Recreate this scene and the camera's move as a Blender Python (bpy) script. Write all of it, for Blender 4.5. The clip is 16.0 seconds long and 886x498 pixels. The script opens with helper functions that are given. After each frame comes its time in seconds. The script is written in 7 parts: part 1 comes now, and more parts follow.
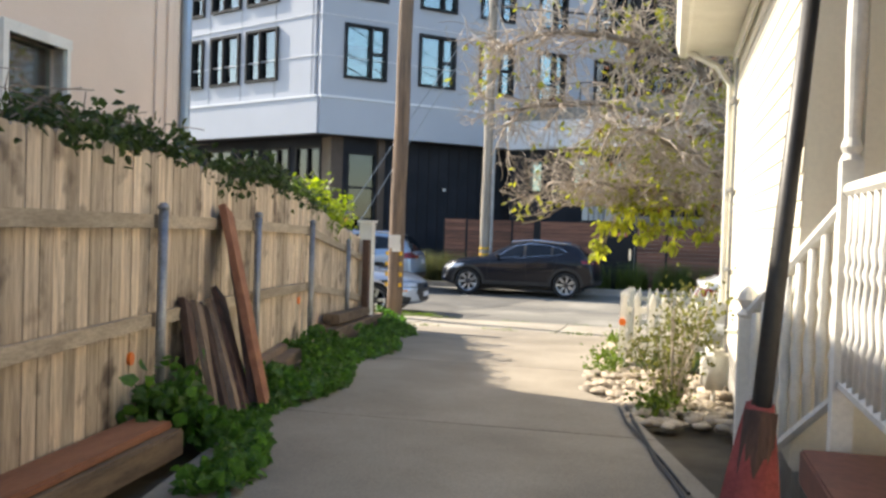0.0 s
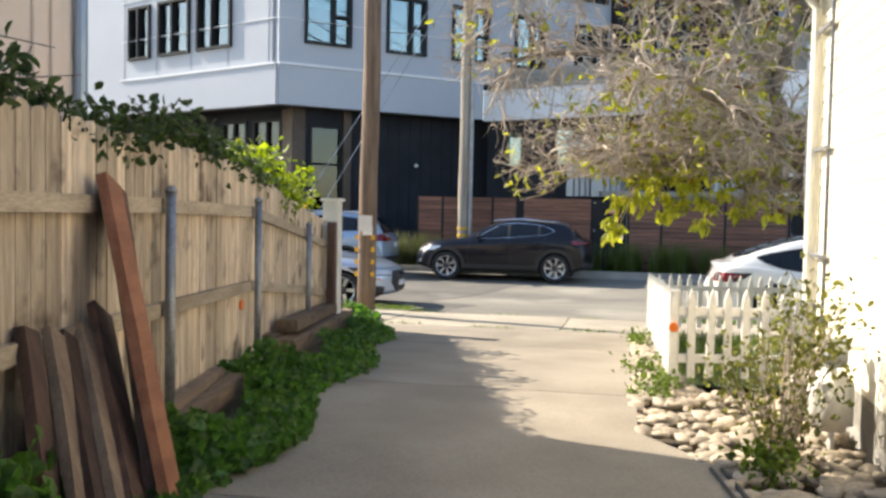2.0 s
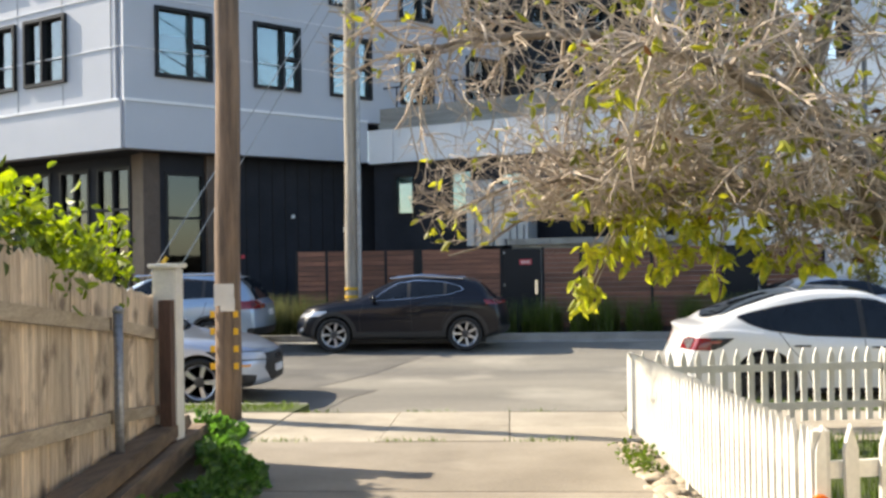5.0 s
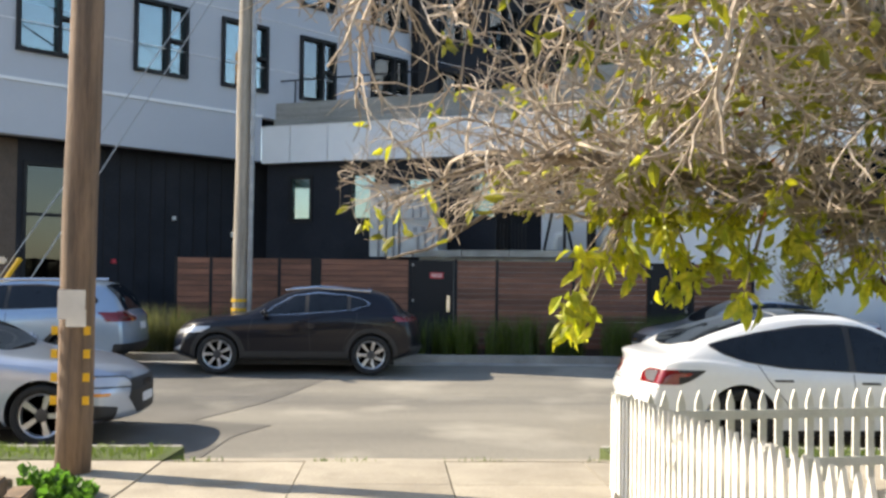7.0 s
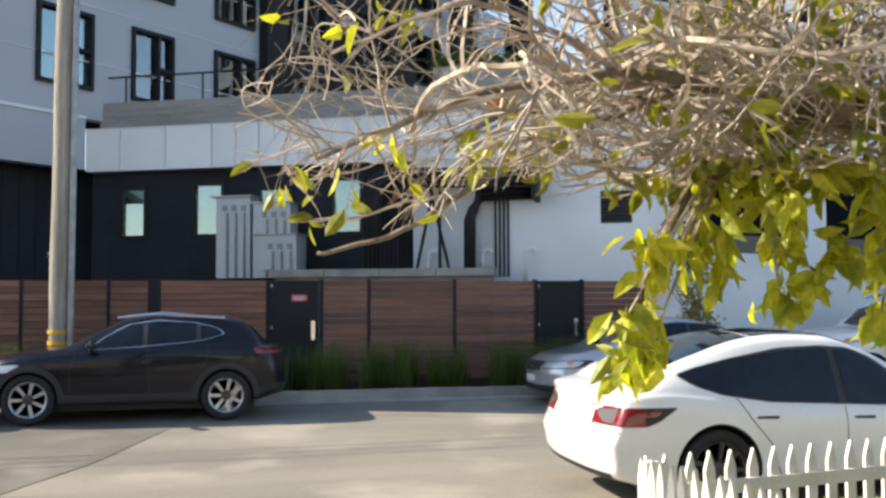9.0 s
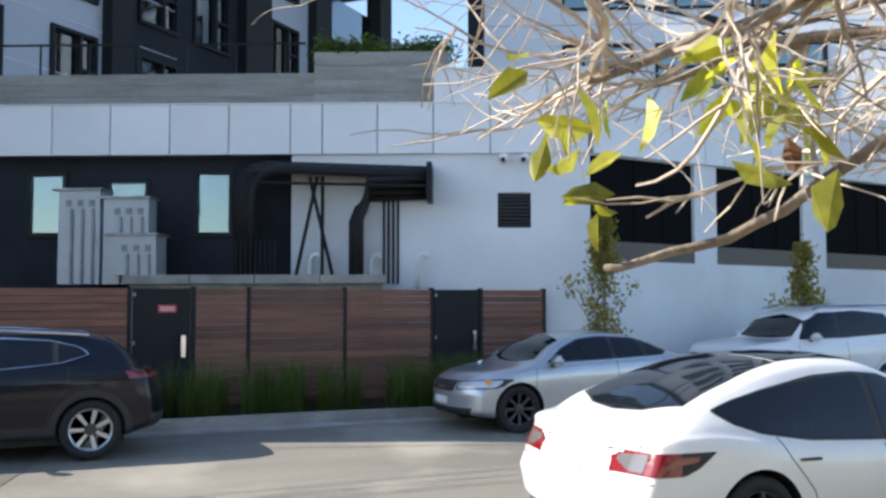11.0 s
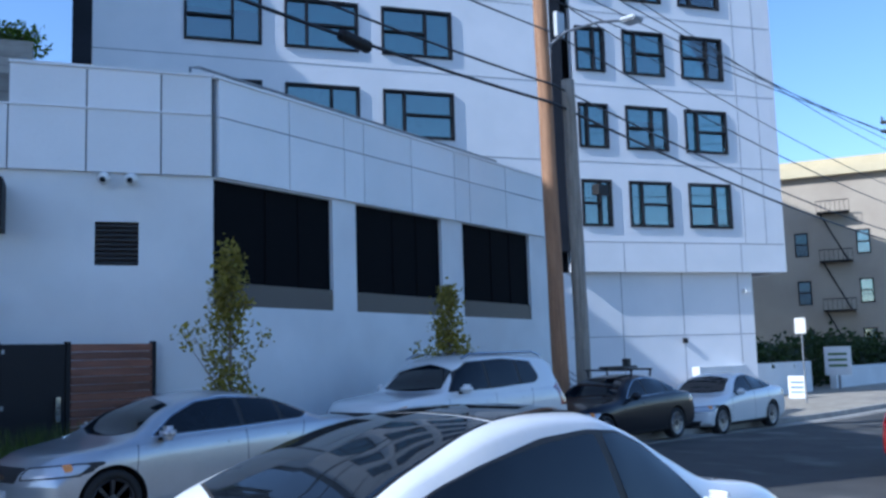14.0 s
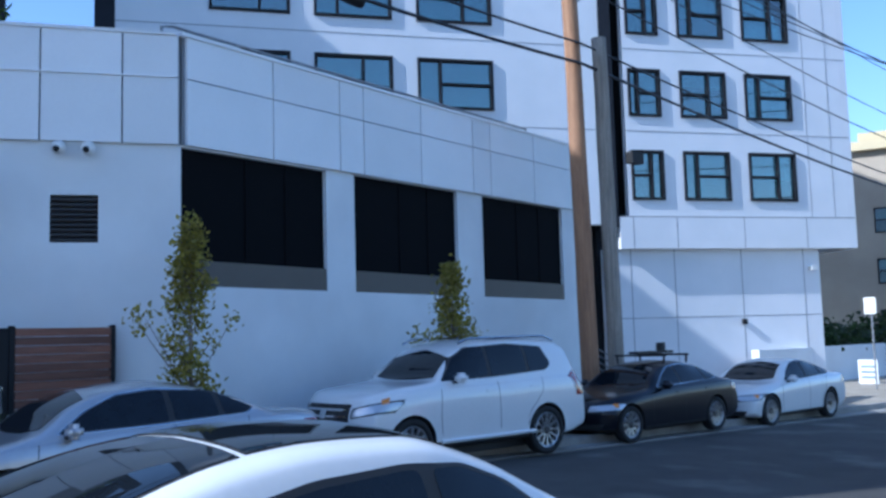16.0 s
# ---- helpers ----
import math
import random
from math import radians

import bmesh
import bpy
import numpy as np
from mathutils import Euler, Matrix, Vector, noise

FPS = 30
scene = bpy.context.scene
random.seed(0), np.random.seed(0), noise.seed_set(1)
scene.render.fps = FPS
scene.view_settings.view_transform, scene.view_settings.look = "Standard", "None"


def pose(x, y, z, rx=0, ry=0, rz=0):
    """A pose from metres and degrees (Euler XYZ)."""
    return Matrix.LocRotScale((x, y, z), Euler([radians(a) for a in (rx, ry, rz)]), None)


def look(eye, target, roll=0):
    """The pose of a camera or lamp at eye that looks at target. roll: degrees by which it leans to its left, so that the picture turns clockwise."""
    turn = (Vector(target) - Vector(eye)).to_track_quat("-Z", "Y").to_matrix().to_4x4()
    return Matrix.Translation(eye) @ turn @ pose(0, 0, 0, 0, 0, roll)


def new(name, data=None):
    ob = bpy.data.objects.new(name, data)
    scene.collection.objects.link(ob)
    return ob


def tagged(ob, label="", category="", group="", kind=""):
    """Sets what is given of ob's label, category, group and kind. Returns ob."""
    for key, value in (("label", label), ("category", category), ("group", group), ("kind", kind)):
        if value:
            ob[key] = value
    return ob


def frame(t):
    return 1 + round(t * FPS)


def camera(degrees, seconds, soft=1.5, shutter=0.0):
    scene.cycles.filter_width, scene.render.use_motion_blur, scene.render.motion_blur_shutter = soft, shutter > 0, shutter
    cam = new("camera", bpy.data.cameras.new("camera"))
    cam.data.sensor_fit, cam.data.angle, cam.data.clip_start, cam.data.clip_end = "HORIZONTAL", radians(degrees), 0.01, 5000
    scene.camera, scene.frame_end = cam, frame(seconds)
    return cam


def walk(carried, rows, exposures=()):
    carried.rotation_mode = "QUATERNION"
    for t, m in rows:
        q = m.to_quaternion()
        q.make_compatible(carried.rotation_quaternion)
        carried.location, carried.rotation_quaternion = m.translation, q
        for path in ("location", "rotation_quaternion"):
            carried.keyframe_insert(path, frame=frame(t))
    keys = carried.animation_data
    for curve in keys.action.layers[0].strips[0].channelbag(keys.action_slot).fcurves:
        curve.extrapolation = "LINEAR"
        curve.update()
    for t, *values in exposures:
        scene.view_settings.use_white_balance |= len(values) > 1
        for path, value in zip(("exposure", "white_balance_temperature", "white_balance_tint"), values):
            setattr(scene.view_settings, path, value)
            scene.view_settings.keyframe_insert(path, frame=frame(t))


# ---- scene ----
cam = camera(50.5, 16.0, soft=2.8)
PATH = [
    (0, (2.9, 1.281, 1.858), (2.442, 3.228, 1.808), 1.9),
    (0.5, (2.681, 1.856, 1.842), (2.228, 3.804, 1.853), 2.8),
    (1, (2.512, 2.521, 1.803), (2.091, 4.476, 1.824), 3.2),
    (1.5, (2.296, 3.124, 1.813), (1.868, 5.078, 1.78), 2.5),
    (2, (2.137, 3.718, 1.838), (1.748, 5.677, 1.745), 1.1),
    (2.5, (1.926, 4.346, 1.854), (1.567, 6.312, 1.778), 0.8),
    (3, (1.729, 5.019, 1.892), (1.412, 6.993, 1.861), 0.7),
    (3.5, (1.567, 5.646, 1.901), (1.268, 7.621, 1.817), 1.1),
    (4, (1.459, 6.287, 1.923), (1.228, 8.274, 1.88), 1.1),
    (4.5, (1.372, 6.889, 1.943), (1.148, 8.877, 1.956), 0.6),
    (4.7, (1.329, 7.144, 1.938), (1.142, 9.135, 1.95), -0.3),
    (6.8, (0.799, 9.574, 1.821), (0.881, 11.571, 1.89), 1.2),
    (7, (0.77, 9.806, 1.845), (0.874, 11.803, 1.893), 0.7),
    (7.5, (0.633, 10.414, 1.827), (0.77, 12.409, 1.88), 1.1),
    (8, (0.474, 11.049, 1.811), (0.73, 13.031, 1.888), 0.3),
    (8.5, (0.394, 11.671, 1.758), (0.686, 13.648, 1.83), 2.0),
    (9, (0.393, 12.348, 1.761), (0.84, 14.294, 1.864), -0.2),
    (9.2, (0.376, 12.575, 1.745), (0.842, 14.517, 1.846), 0.3),
    (11.3, (-0.353, 14.644, 1.874), (0.498, 16.449, 2.006), 0.8),
    (11.5, (-0.374, 14.778, 1.862), (0.472, 16.584, 2.017), 2.1),
    (12, (-0.149, 15.272, 1.821), (0.738, 17.061, 1.934), 0.2),
    (12.5, (0.127, 15.772, 1.79), (1.149, 17.488, 1.887), -0.9),
    (13, (0.391, 16.212, 1.799), (1.553, 17.838, 1.864), -1.7),
    (13.5, (0.804, 16.499, 1.768), (2.112, 18.004, 1.928), -0.9),
    (14, (1.289, 16.864, 1.735), (2.727, 18.234, 1.964), -1.7),
    (14.5, (1.796, 17.117, 1.758), (3.329, 18.386, 1.96), -2.6),
    (15, (2.187, 17.171, 1.785), (3.654, 18.52, 1.951), -2.2),
    (15.5, (2.68, 17.13, 1.828), (4.083, 18.542, 2.016), -2.2),
    (16, (3.333, 17.11, 1.79), (4.658, 18.596, 1.98), -1.6),
]
EXPOSURES = [(0, 1.3, 7000, 10), (4.5, 1.15, 7200, 10), (9.0, 1.05, 7200, 10), (11.5, 1.0, 6200, 10), (12.5, 0.95, 5800, 10), (14.0, 0.4, 5000, 10), (16.0, 0.55, 4950, 10)]
walk(cam, [(t, look(eye, target, roll)) for t, eye, target, roll in PATH], EXPOSURES)

# ---- daylight ----
world = bpy.data.worlds.new("world")
scene.world = world
world.use_nodes = True
wn, wl = world.node_tree.nodes, world.node_tree.links
sky = wn.new("ShaderNodeTexSky")
sky.sky_type, sky.sun_disc = "NISHITA", False
SUN_AZ, SUN_EL = math.atan2(0.317, -0.95), radians(35.5)
sky.sun_elevation, sky.sun_rotation = SUN_EL, math.pi / 2 - SUN_AZ
sky.dust_density, sky.ozone_density = 0.6, 2.0
wl.new(sky.outputs[0], wn["Background"].inputs[0])
wn["Background"].inputs[1].default_value = 0.15
sun_data = bpy.data.lights.new("sun", "SUN")
sun_data.energy, sun_data.angle, sun_data.color = 4.6, radians(0.55), (1.0, 0.93, 0.82)
sun = new("sun", sun_data)
sun_dir = Vector((math.cos(SUN_AZ) * math.cos(SUN_EL), math.sin(SUN_AZ) * math.cos(SUN_EL), math.sin(SUN_EL)))
sun.matrix_world = look(sun_dir * 60, (0, 0, 0))


# ---- materials ----
def mat(name, c1, c2=None, scale=6.0, fine=60.0, rough=0.7, bump=0.15, metal=0.0, vary=0.0, stretch=(1, 1, 1), island=0.0, coat=0.0, stain=None, spec=0.5, trans=0.0, bdist=0.01, grain=0.5):
    m = bpy.data.materials.new(name)
    m.use_nodes = True
    n, l = m.node_tree.nodes, m.node_tree.links
    b = n["Principled BSDF"]
    b.inputs["Roughness"].default_value, b.inputs["Metallic"].default_value = rough, metal
    b.inputs["Coat Weight"].default_value = coat
    b.inputs["Coat Roughness"].default_value = 0.03
    b.inputs["Specular IOR Level"].default_value = spec
    if trans:
        b.inputs["Transmission Weight"].default_value = trans
    c2 = c2 or tuple(x * 0.75 for x in c1)
    tc, mp = n.new("ShaderNodeTexCoord"), n.new("ShaderNodeMapping")
    mp.inputs["Scale"].default_value = stretch
    l.new(tc.outputs["Object"], mp.inputs["Vector"])
    big, small = n.new("ShaderNodeTexNoise"), n.new("ShaderNodeTexNoise")
    big.inputs["Scale"].default_value, small.inputs["Scale"].default_value = scale, fine
    big.inputs["Detail"].default_value, small.inputs["Detail"].default_value = 4, 3
    vec = mp.outputs[0]
    if vary or island:
        src = n.new("ShaderNodeObjectInfo").outputs["Random"] if vary else n.new("ShaderNodeNewGeometry").outputs["Random Per Island"]
        add = n.new("ShaderNodeVectorMath")
        mul = n.new("ShaderNodeMath")
        mul.operation = "MULTIPLY"
        mul.inputs[1].default_value = 37.0
        l.new(src, mul.inputs[0])
        l.new(vec, add.inputs[0])
        l.new(mul.outputs[0], add.inputs[1])
        vec = add.outputs[0]
    l.new(vec, big.inputs["Vector"])
    l.new(vec, small.inputs["Vector"])
    ramp = n.new("ShaderNodeValToRGB")
    ramp.color_ramp.elements[0].position, ramp.color_ramp.elements[1].position = 0.35, 0.65
    ramp.color_ramp.elements[0].color, ramp.color_ramp.elements[1].color = (*c2, 1), (*c1, 1)
    l.new(big.outputs["Fac"], ramp.inputs[0])
    mix = n.new("ShaderNodeMix")
    mix.data_type, mix.blend_type = "RGBA", "MULTIPLY"
    mix.inputs[0].default_value = grain
    ramp2 = n.new("ShaderNodeValToRGB")
    ramp2.color_ramp.elements[0].position, ramp2.color_ramp.elements[1].position = 0.3, 0.62
    ramp2.color_ramp.elements[0].color, ramp2.color_ramp.elements[1].color = (0.5, 0.5, 0.5, 1), (1, 1, 1, 1)
    l.new(small.outputs["Fac"], ramp2.inputs[0])
    l.new(ramp.outputs[0], mix.inputs["A"])
    l.new(ramp2.outputs[0], mix.inputs["B"])
    out = mix.outputs["Result"]
    if stain:
        col, sc, lo = stain
        sn, sr, sm = n.new("ShaderNodeTexNoise"), n.new("ShaderNodeValToRGB"), n.new("ShaderNodeMix")
        sn.inputs["Scale"].default_value, sn.inputs["Detail"].default_value = sc, 6
        sr.color_ramp.elements[0].position, sr.color_ramp.elements[1].position = lo, lo + 0.16
        sm.data_type = "RGBA"
        l.new(tc.outputs["Object"], sn.inputs["Vector"])
        l.new(sn.outputs["Fac"], sr.inputs[0])
        l.new(sr.outputs[0], sm.inputs[0])
        l.new(out, sm.inputs["A"])
        sm.inputs["B"].default_value = (*col, 1)
        out = sm.outputs["Result"]
    if vary or island:
        hs = n.new("ShaderNodeHueSaturation")
        mr = n.new("ShaderNodeMapRange")
        v = vary or island
        mr.inputs["To Min"].default_value, mr.inputs["To Max"].default_value = 1 - v, 1 + v
        l.new(src, mr.inputs["Value"])
        l.new(mr.outputs[0], hs.inputs["Value"])
        l.new(out, hs.inputs["Color"])
        out = hs.outputs[0]
    l.new(out, b.inputs["Base Color"])
    if bump:
        bp = n.new("ShaderNodeBump")
        bp.inputs["Strength"].default_value, bp.inputs["Distance"].default_value = bump, bdist
        l.new(small.outputs["Fac"], bp.inputs["Height"])
        l.new(bp.outputs[0], b.inputs["Normal"])
    return m


def plain(name, c, rough=0.5, metal=0.0, coat=0.0, spec=0.5, grime=0.06):
    return mat(name, c, tuple(x * (1 - grime) for x in c), 3.0, 25.0, rough, 0.0, metal, coat=coat, spec=spec, grain=0.06)


def glass(name, tint=(0.6, 0.8, 0.82), deep=0.85, mirror=0.14):
    """Window glass: a clear tinted sheet with mirror gloss by Fresnel."""
    m = bpy.data.materials.new(name)
    m.use_nodes = True
    n, l = m.node_tree.nodes, m.node_tree.links
    n.remove(n["Principled BSDF"])
    tr, gl, mx, fr, add = n.new("ShaderNodeBsdfTransparent"), n.new("ShaderNodeBsdfGlossy"), n.new("ShaderNodeMixShader"), n.new("ShaderNodeFresnel"), n.new("ShaderNodeMath")
    tr.inputs[0].default_value = (*[x * deep for x in tint], 1)
    gl.inputs["Roughness"].default_value = 0.02
    gl.inputs["Color"].default_value = (0.95, 1.0, 1.0, 1)
    fr.inputs[0].default_value = 1.6
    add.operation, add.inputs[1].default_value = "ADD", mirror
    l.new(fr.outputs[0], add.inputs[0])
    l.new(add.outputs[0], mx.inputs[0])
    l.new(tr.outputs[0], mx.inputs[1])
    l.new(gl.outputs[0], mx.inputs[2])
    l.new(mx.outputs[0], n["Material Output"].inputs[0])
    return m


def foliage(name, c1, c2, rough=0.45):
    m = mat(name, c1, c2, 9.0, 40.0, rough, 0.05, island=0.35)
    n, l = m.node_tree.nodes, m.node_tree.links
    b = n["Principled BSDF"]
    tl, ad = n.new("ShaderNodeBsdfTranslucent"), n.new("ShaderNodeMixShader")
    ad.inputs[0].default_value = 0.5
    src = b.inputs["Base Color"].links[0].from_socket
    br = n.new("ShaderNodeHueSaturation")
    br.inputs["Saturation"].default_value, br.inputs["Value"].default_value = 1.15, 1.5
    l.new(src, br.inputs["Color"])
    l.new(br.outputs[0], tl.inputs[0])
    l.new(b.outputs[0], ad.inputs[1])
    l.new(tl.outputs[0], ad.inputs[2])
    l.new(ad.outputs[0], n["Material Output"].inputs[0])
    return m


M = {}
M["asphalt"] = mat("asphalt", (0.25, 0.23, 0.19), (0.18, 0.166, 0.14), 0.7, 90, 0.9, 0.35, stain=((0.31, 0.285, 0.235), 0.55, 0.52), stretch=(0.25, 1, 1))
# street asphalt again, darkened: building shade is put into its colour
M["asphalt_shaded"] = mat("asphalt_shaded", (0.066, 0.065, 0.062), (0.048, 0.047, 0.045), 1.1, 120, 0.9, 0.35, stain=((0.13, 0.125, 0.115), 0.8, 0.56))
M["asphalt_patch"] = mat("asphalt_patch", (0.15, 0.14, 0.122), (0.115, 0.108, 0.094), 1.1, 120, 0.9, 0.35, stain=((0.19, 0.178, 0.15), 0.8, 0.56))
M["concrete"] = mat("driveway_concrete", (0.33, 0.285, 0.225), (0.24, 0.205, 0.16), 1.1, 70, 0.88, 0.25, vary=0.06, stain=((0.17, 0.145, 0.115), 0.9, 0.6))
M["sidewalk"] = mat("sidewalk_concrete", (0.42, 0.37, 0.29), (0.31, 0.27, 0.21), 1.5, 60, 0.88, 0.25, vary=0.1, stain=((0.22, 0.19, 0.14), 1.3, 0.58))
M["curb"] = mat("curb_concrete", (0.4, 0.38, 0.34), (0.28, 0.265, 0.24), 2.0, 50, 0.85, 0.2)
M["soil"] = mat("soil", (0.12, 0.095, 0.06), (0.07, 0.055, 0.035), 3.0, 60, 0.95, 0.6)
M["lawn_soil"] = mat("lawn_soil", (0.09, 0.12, 0.03), (0.06, 0.08, 0.02), 3.0, 60, 0.95, 0.6)
M["fence_wood"] = mat("weathered_fence_wood", (0.76, 0.62, 0.46), (0.48, 0.375, 0.27), 2.4, 14, 0.85, 0.5, vary=0.3, stretch=(9, 9, 0.8), stain=((0.16, 0.115, 0.085), 4.0, 0.555))
M["rail_wood"] = mat("grey_rail_wood", (0.5, 0.41, 0.3), (0.36, 0.29, 0.21), 2.0, 14, 0.85, 0.5, vary=0.15, stretch=(6, 0.8, 6))
M["plank"] = mat("dark_brown_plank", (0.13, 0.07, 0.05), (0.06, 0.036, 0.028), 2.0, 16, 0.75, 0.5, vary=0.3, stretch=(6, 6, 0.9))
M["plank_grey"] = mat("grey_brown_plank", (0.3, 0.215, 0.15), (0.2, 0.14, 0.1), 2.0, 16, 0.8, 0.5, vary=0.2, stretch=(6, 6, 0.9))
M["board_red"] = mat("red_brown_board", (0.36, 0.15, 0.075), (0.26, 0.1, 0.05), 2.0, 20, 0.65, 0.3, stretch=(6, 0.8, 6))
M["timber"] = mat("old_timber", (0.24, 0.165, 0.105), (0.13, 0.09, 0.06), 2.0, 18, 0.85, 0.5, vary=0.2, stretch=(7, 0.9, 7))
M["galv"] = mat("galvanised_steel", (0.36, 0.37, 0.39), (0.25, 0.26, 0.28), 5, 40, 0.45, 0.05, metal=0.7)
M["redwood"] = mat("redwood_slat", (0.25, 0.105, 0.062), (0.15, 0.065, 0.042), 1.5, 22, 0.6, 0.3, vary=0.3, stretch=(0.8, 6, 9))
M["black_steel"] = plain("black_steel", (0.016, 0.016, 0.018), 0.6, spec=0.25)
M["stucco_white"] = mat("white_stucco", (0.78, 0.79, 0.8), (0.7, 0.71, 0.72), 0.8, 130, 0.85, 0.2, grain=0.12, stain=((0.7, 0.7, 0.7), 0.5, 0.6))
M["panel"] = mat("white_panel", (0.8, 0.8, 0.82), (0.74, 0.75, 0.77), 0.6, 20, 0.5, 0.0, vary=0.04, grain=0.04)
M["corr_white"] = mat("white_metal_cladding", (0.44, 0.46, 0.51), (0.41, 0.43, 0.48), 0.5, 20, 0.5, 0.0, grain=0.05)
M["joint"] = plain("dark_joint", (0.25, 0.26, 0.28), 0.8)
M["dark_clad"] = mat("dark_cladding", (0.034, 0.037, 0.046), (0.026, 0.0285, 0.035), 1.0, 30, 0.8, 0.08, spec=0.12)
M["brown_clad"] = mat("brown_cladding", (0.11, 0.075, 0.055), (0.075, 0.05, 0.035), 2.0, 20, 0.6, 0.1)
M["board_concrete"] = mat("board_formed_concrete", (0.4, 0.39, 0.36), (0.27, 0.26, 0.24), 1.6, 26, 0.85, 0.4, stretch=(0.35, 0.35, 3), vary=0.08)
M["frame"] = plain("dark_window_frame", (0.016, 0.017, 0.02), 0.5, spec=0.2)
M["glass"] = glass("window_glass")
M["shop_glass"] = glass("shop_glass", (0.4, 0.5, 0.55), 0.3, 0.0)
M["blind"] = plain("window_blind", (0.42, 0.66, 0.7), 0.8)
# dark colour that stands in for the shade of unlit rooms
M["room"] = plain("unlit_room_shade", (0.03, 0.035, 0.04), 0.9)
M["louvre"] = plain("louvre_metal", (0.05, 0.05, 0.055), 0.5)
# near-black that holds the shade inside the wing's street openings
M["mesh"] = plain("shaded_opening_black", (0.006, 0.0065, 0.008), 0.9, spec=0.08)
M["sill_brown"] = plain("brown_sill_panel", (0.1, 0.085, 0.07), 0.6)
M["beige"] = mat("beige_stucco", (0.78, 0.64, 0.53), (0.72, 0.585, 0.48), 0.7, 110, 0.9, 0.25, grain=0.2, stain=((0.69, 0.56, 0.46), 0.6, 0.62))
M["siding"] = mat("cream_siding", (0.82, 0.76, 0.62), (0.76, 0.7, 0.56), 1.2, 40, 0.6, 0.06, grain=0.12)
M["white_paint"] = mat("white_paint", (0.8, 0.78, 0.72), (0.7, 0.68, 0.62), 4, 40, 0.55, 0.08, vary=0.05, grain=0.2)
M["trim"] = mat("white_trim", (0.8, 0.78, 0.7), (0.72, 0.7, 0.62), 3, 30, 0.5, 0.04, grain=0.15)
M["deck"] = mat("red_brown_deck", (0.2, 0.07, 0.045), (0.14, 0.05, 0.035), 2, 20, 0.6, 0.2)
M["pole_wood"] = mat("utility_pole_wood", (0.25, 0.17, 0.115), (0.13, 0.092, 0.066), 2.2, 16, 0.85, 0.6, stretch=(7, 7, 0.5), stain=((0.09, 0.065, 0.05), 1.6, 0.6))
M["pole_grey"] = mat("grey_pole_wood", (0.4, 0.35, 0.29), (0.26, 0.225, 0.185), 2.2, 16, 0.85, 0.6, stretch=(7, 7, 0.5))
M["pole_tan"] = mat("tan_pole_wood", (0.42, 0.23, 0.12), (0.3, 0.16, 0.085), 2.2, 16, 0.8, 0.5, stretch=(7, 7, 0.5))
M["yellow"] = plain("yellow_reflector", (0.75, 0.43, 0.02), 0.4)
M["orange"] = plain("orange_reflector", (0.9, 0.2, 0.02), 0.35)
M["paper"] = plain("white_paper", (0.75, 0.72, 0.66), 0.8, grime=0.2)
M["red_sign"] = plain("red_sign", (0.6, 0.05, 0.07), 0.5)
M["white_plastic"] = plain("white_plastic", (0.78, 0.78, 0.76), 0.4)
M["grey_metal"] = plain("grey_meter_metal", (0.42, 0.44, 0.46), 0.45, 0.3)
M["wire"] = plain("wire_black", (0.015, 0.015, 0.016), 0.5)
M["guy"] = plain("guy_wire", (0.35, 0.36, 0.38), 0.4, 0.6)
M["bark"] = mat("grey_bark", (0.3, 0.245, 0.19), (0.17, 0.135, 0.105), 3, 26, 0.9, 0.8, stretch=(3, 3, 1))
M["twig"] = mat("pale_twig_bark", (0.62, 0.53, 0.43), (0.36, 0.29, 0.23), 5, 30, 0.85, 0.3, island=0.25)
M["leaf"] = foliage("magnolia_leaf", (0.36, 0.35, 0.06), (0.2, 0.22, 0.04))
M["leaf_low"] = foliage("yellow_green_leaf", (0.66, 0.62, 0.11), (0.36, 0.42, 0.07))
M["leaf_brown"] = foliage("brown_leaf", (0.2, 0.09, 0.04), (0.12, 0.06, 0.03))
M["weed"] = foliage("weed_leaf", (0.12, 0.24, 0.05), (0.06, 0.13, 0.028))
M["ivy"] = foliage("vine_leaf", (0.075, 0.11, 0.03), (0.03, 0.05, 0.014))
M["lemon"] = foliage("bright_shrub_leaf", (0.3, 0.36, 0.05), (0.13, 0.19, 0.025))
M["grass"] = foliage("grass_blade", (0.14, 0.2, 0.035), (0.07, 0.11, 0.02))
M["sedge"] = foliage("sedge_blade", (0.17, 0.17, 0.08), (0.08, 0.1, 0.035))
M["column_leaf"] = foliage("autumn_hornbeam_leaf", (0.36, 0.29, 0.07), (0.2, 0.19, 0.045))
M["hedge"] = foliage("dark_hedge_leaf", (0.05, 0.075, 0.025), (0.025, 0.04, 0.014))
M["rose"] = foliage("shrub_leaf", (0.2, 0.2, 0.06), (0.1, 0.11, 0.03))
M["stone"] = mat("river_stone", (0.52, 0.42, 0.3), (0.33, 0.28, 0.22), 4, 30, 0.6, 0.1, vary=0.35)
M["tyre"] = plain("tyre_rubber", (0.014, 0.014, 0.015), 0.8)
M["rim"] = plain("alloy_rim", (0.55, 0.56, 0.58), 0.3, 0.8)
M["rim_dark"] = plain("dark_rim", (0.06, 0.06, 0.065), 0.4, 0.5)
M["car_black"] = plain("black_car_paint", (0.004, 0.0048, 0.01), 0.3, 0.0, 0.45, spec=0.2)
M["car_white"] = plain("white_car_paint", (0.78, 0.78, 0.77), 0.3, 0.0, 1.0, grime=0.02)
M["car_silver"] = plain("silver_car_paint", (0.47, 0.49, 0.52), 0.28, 0.55, 1.0)
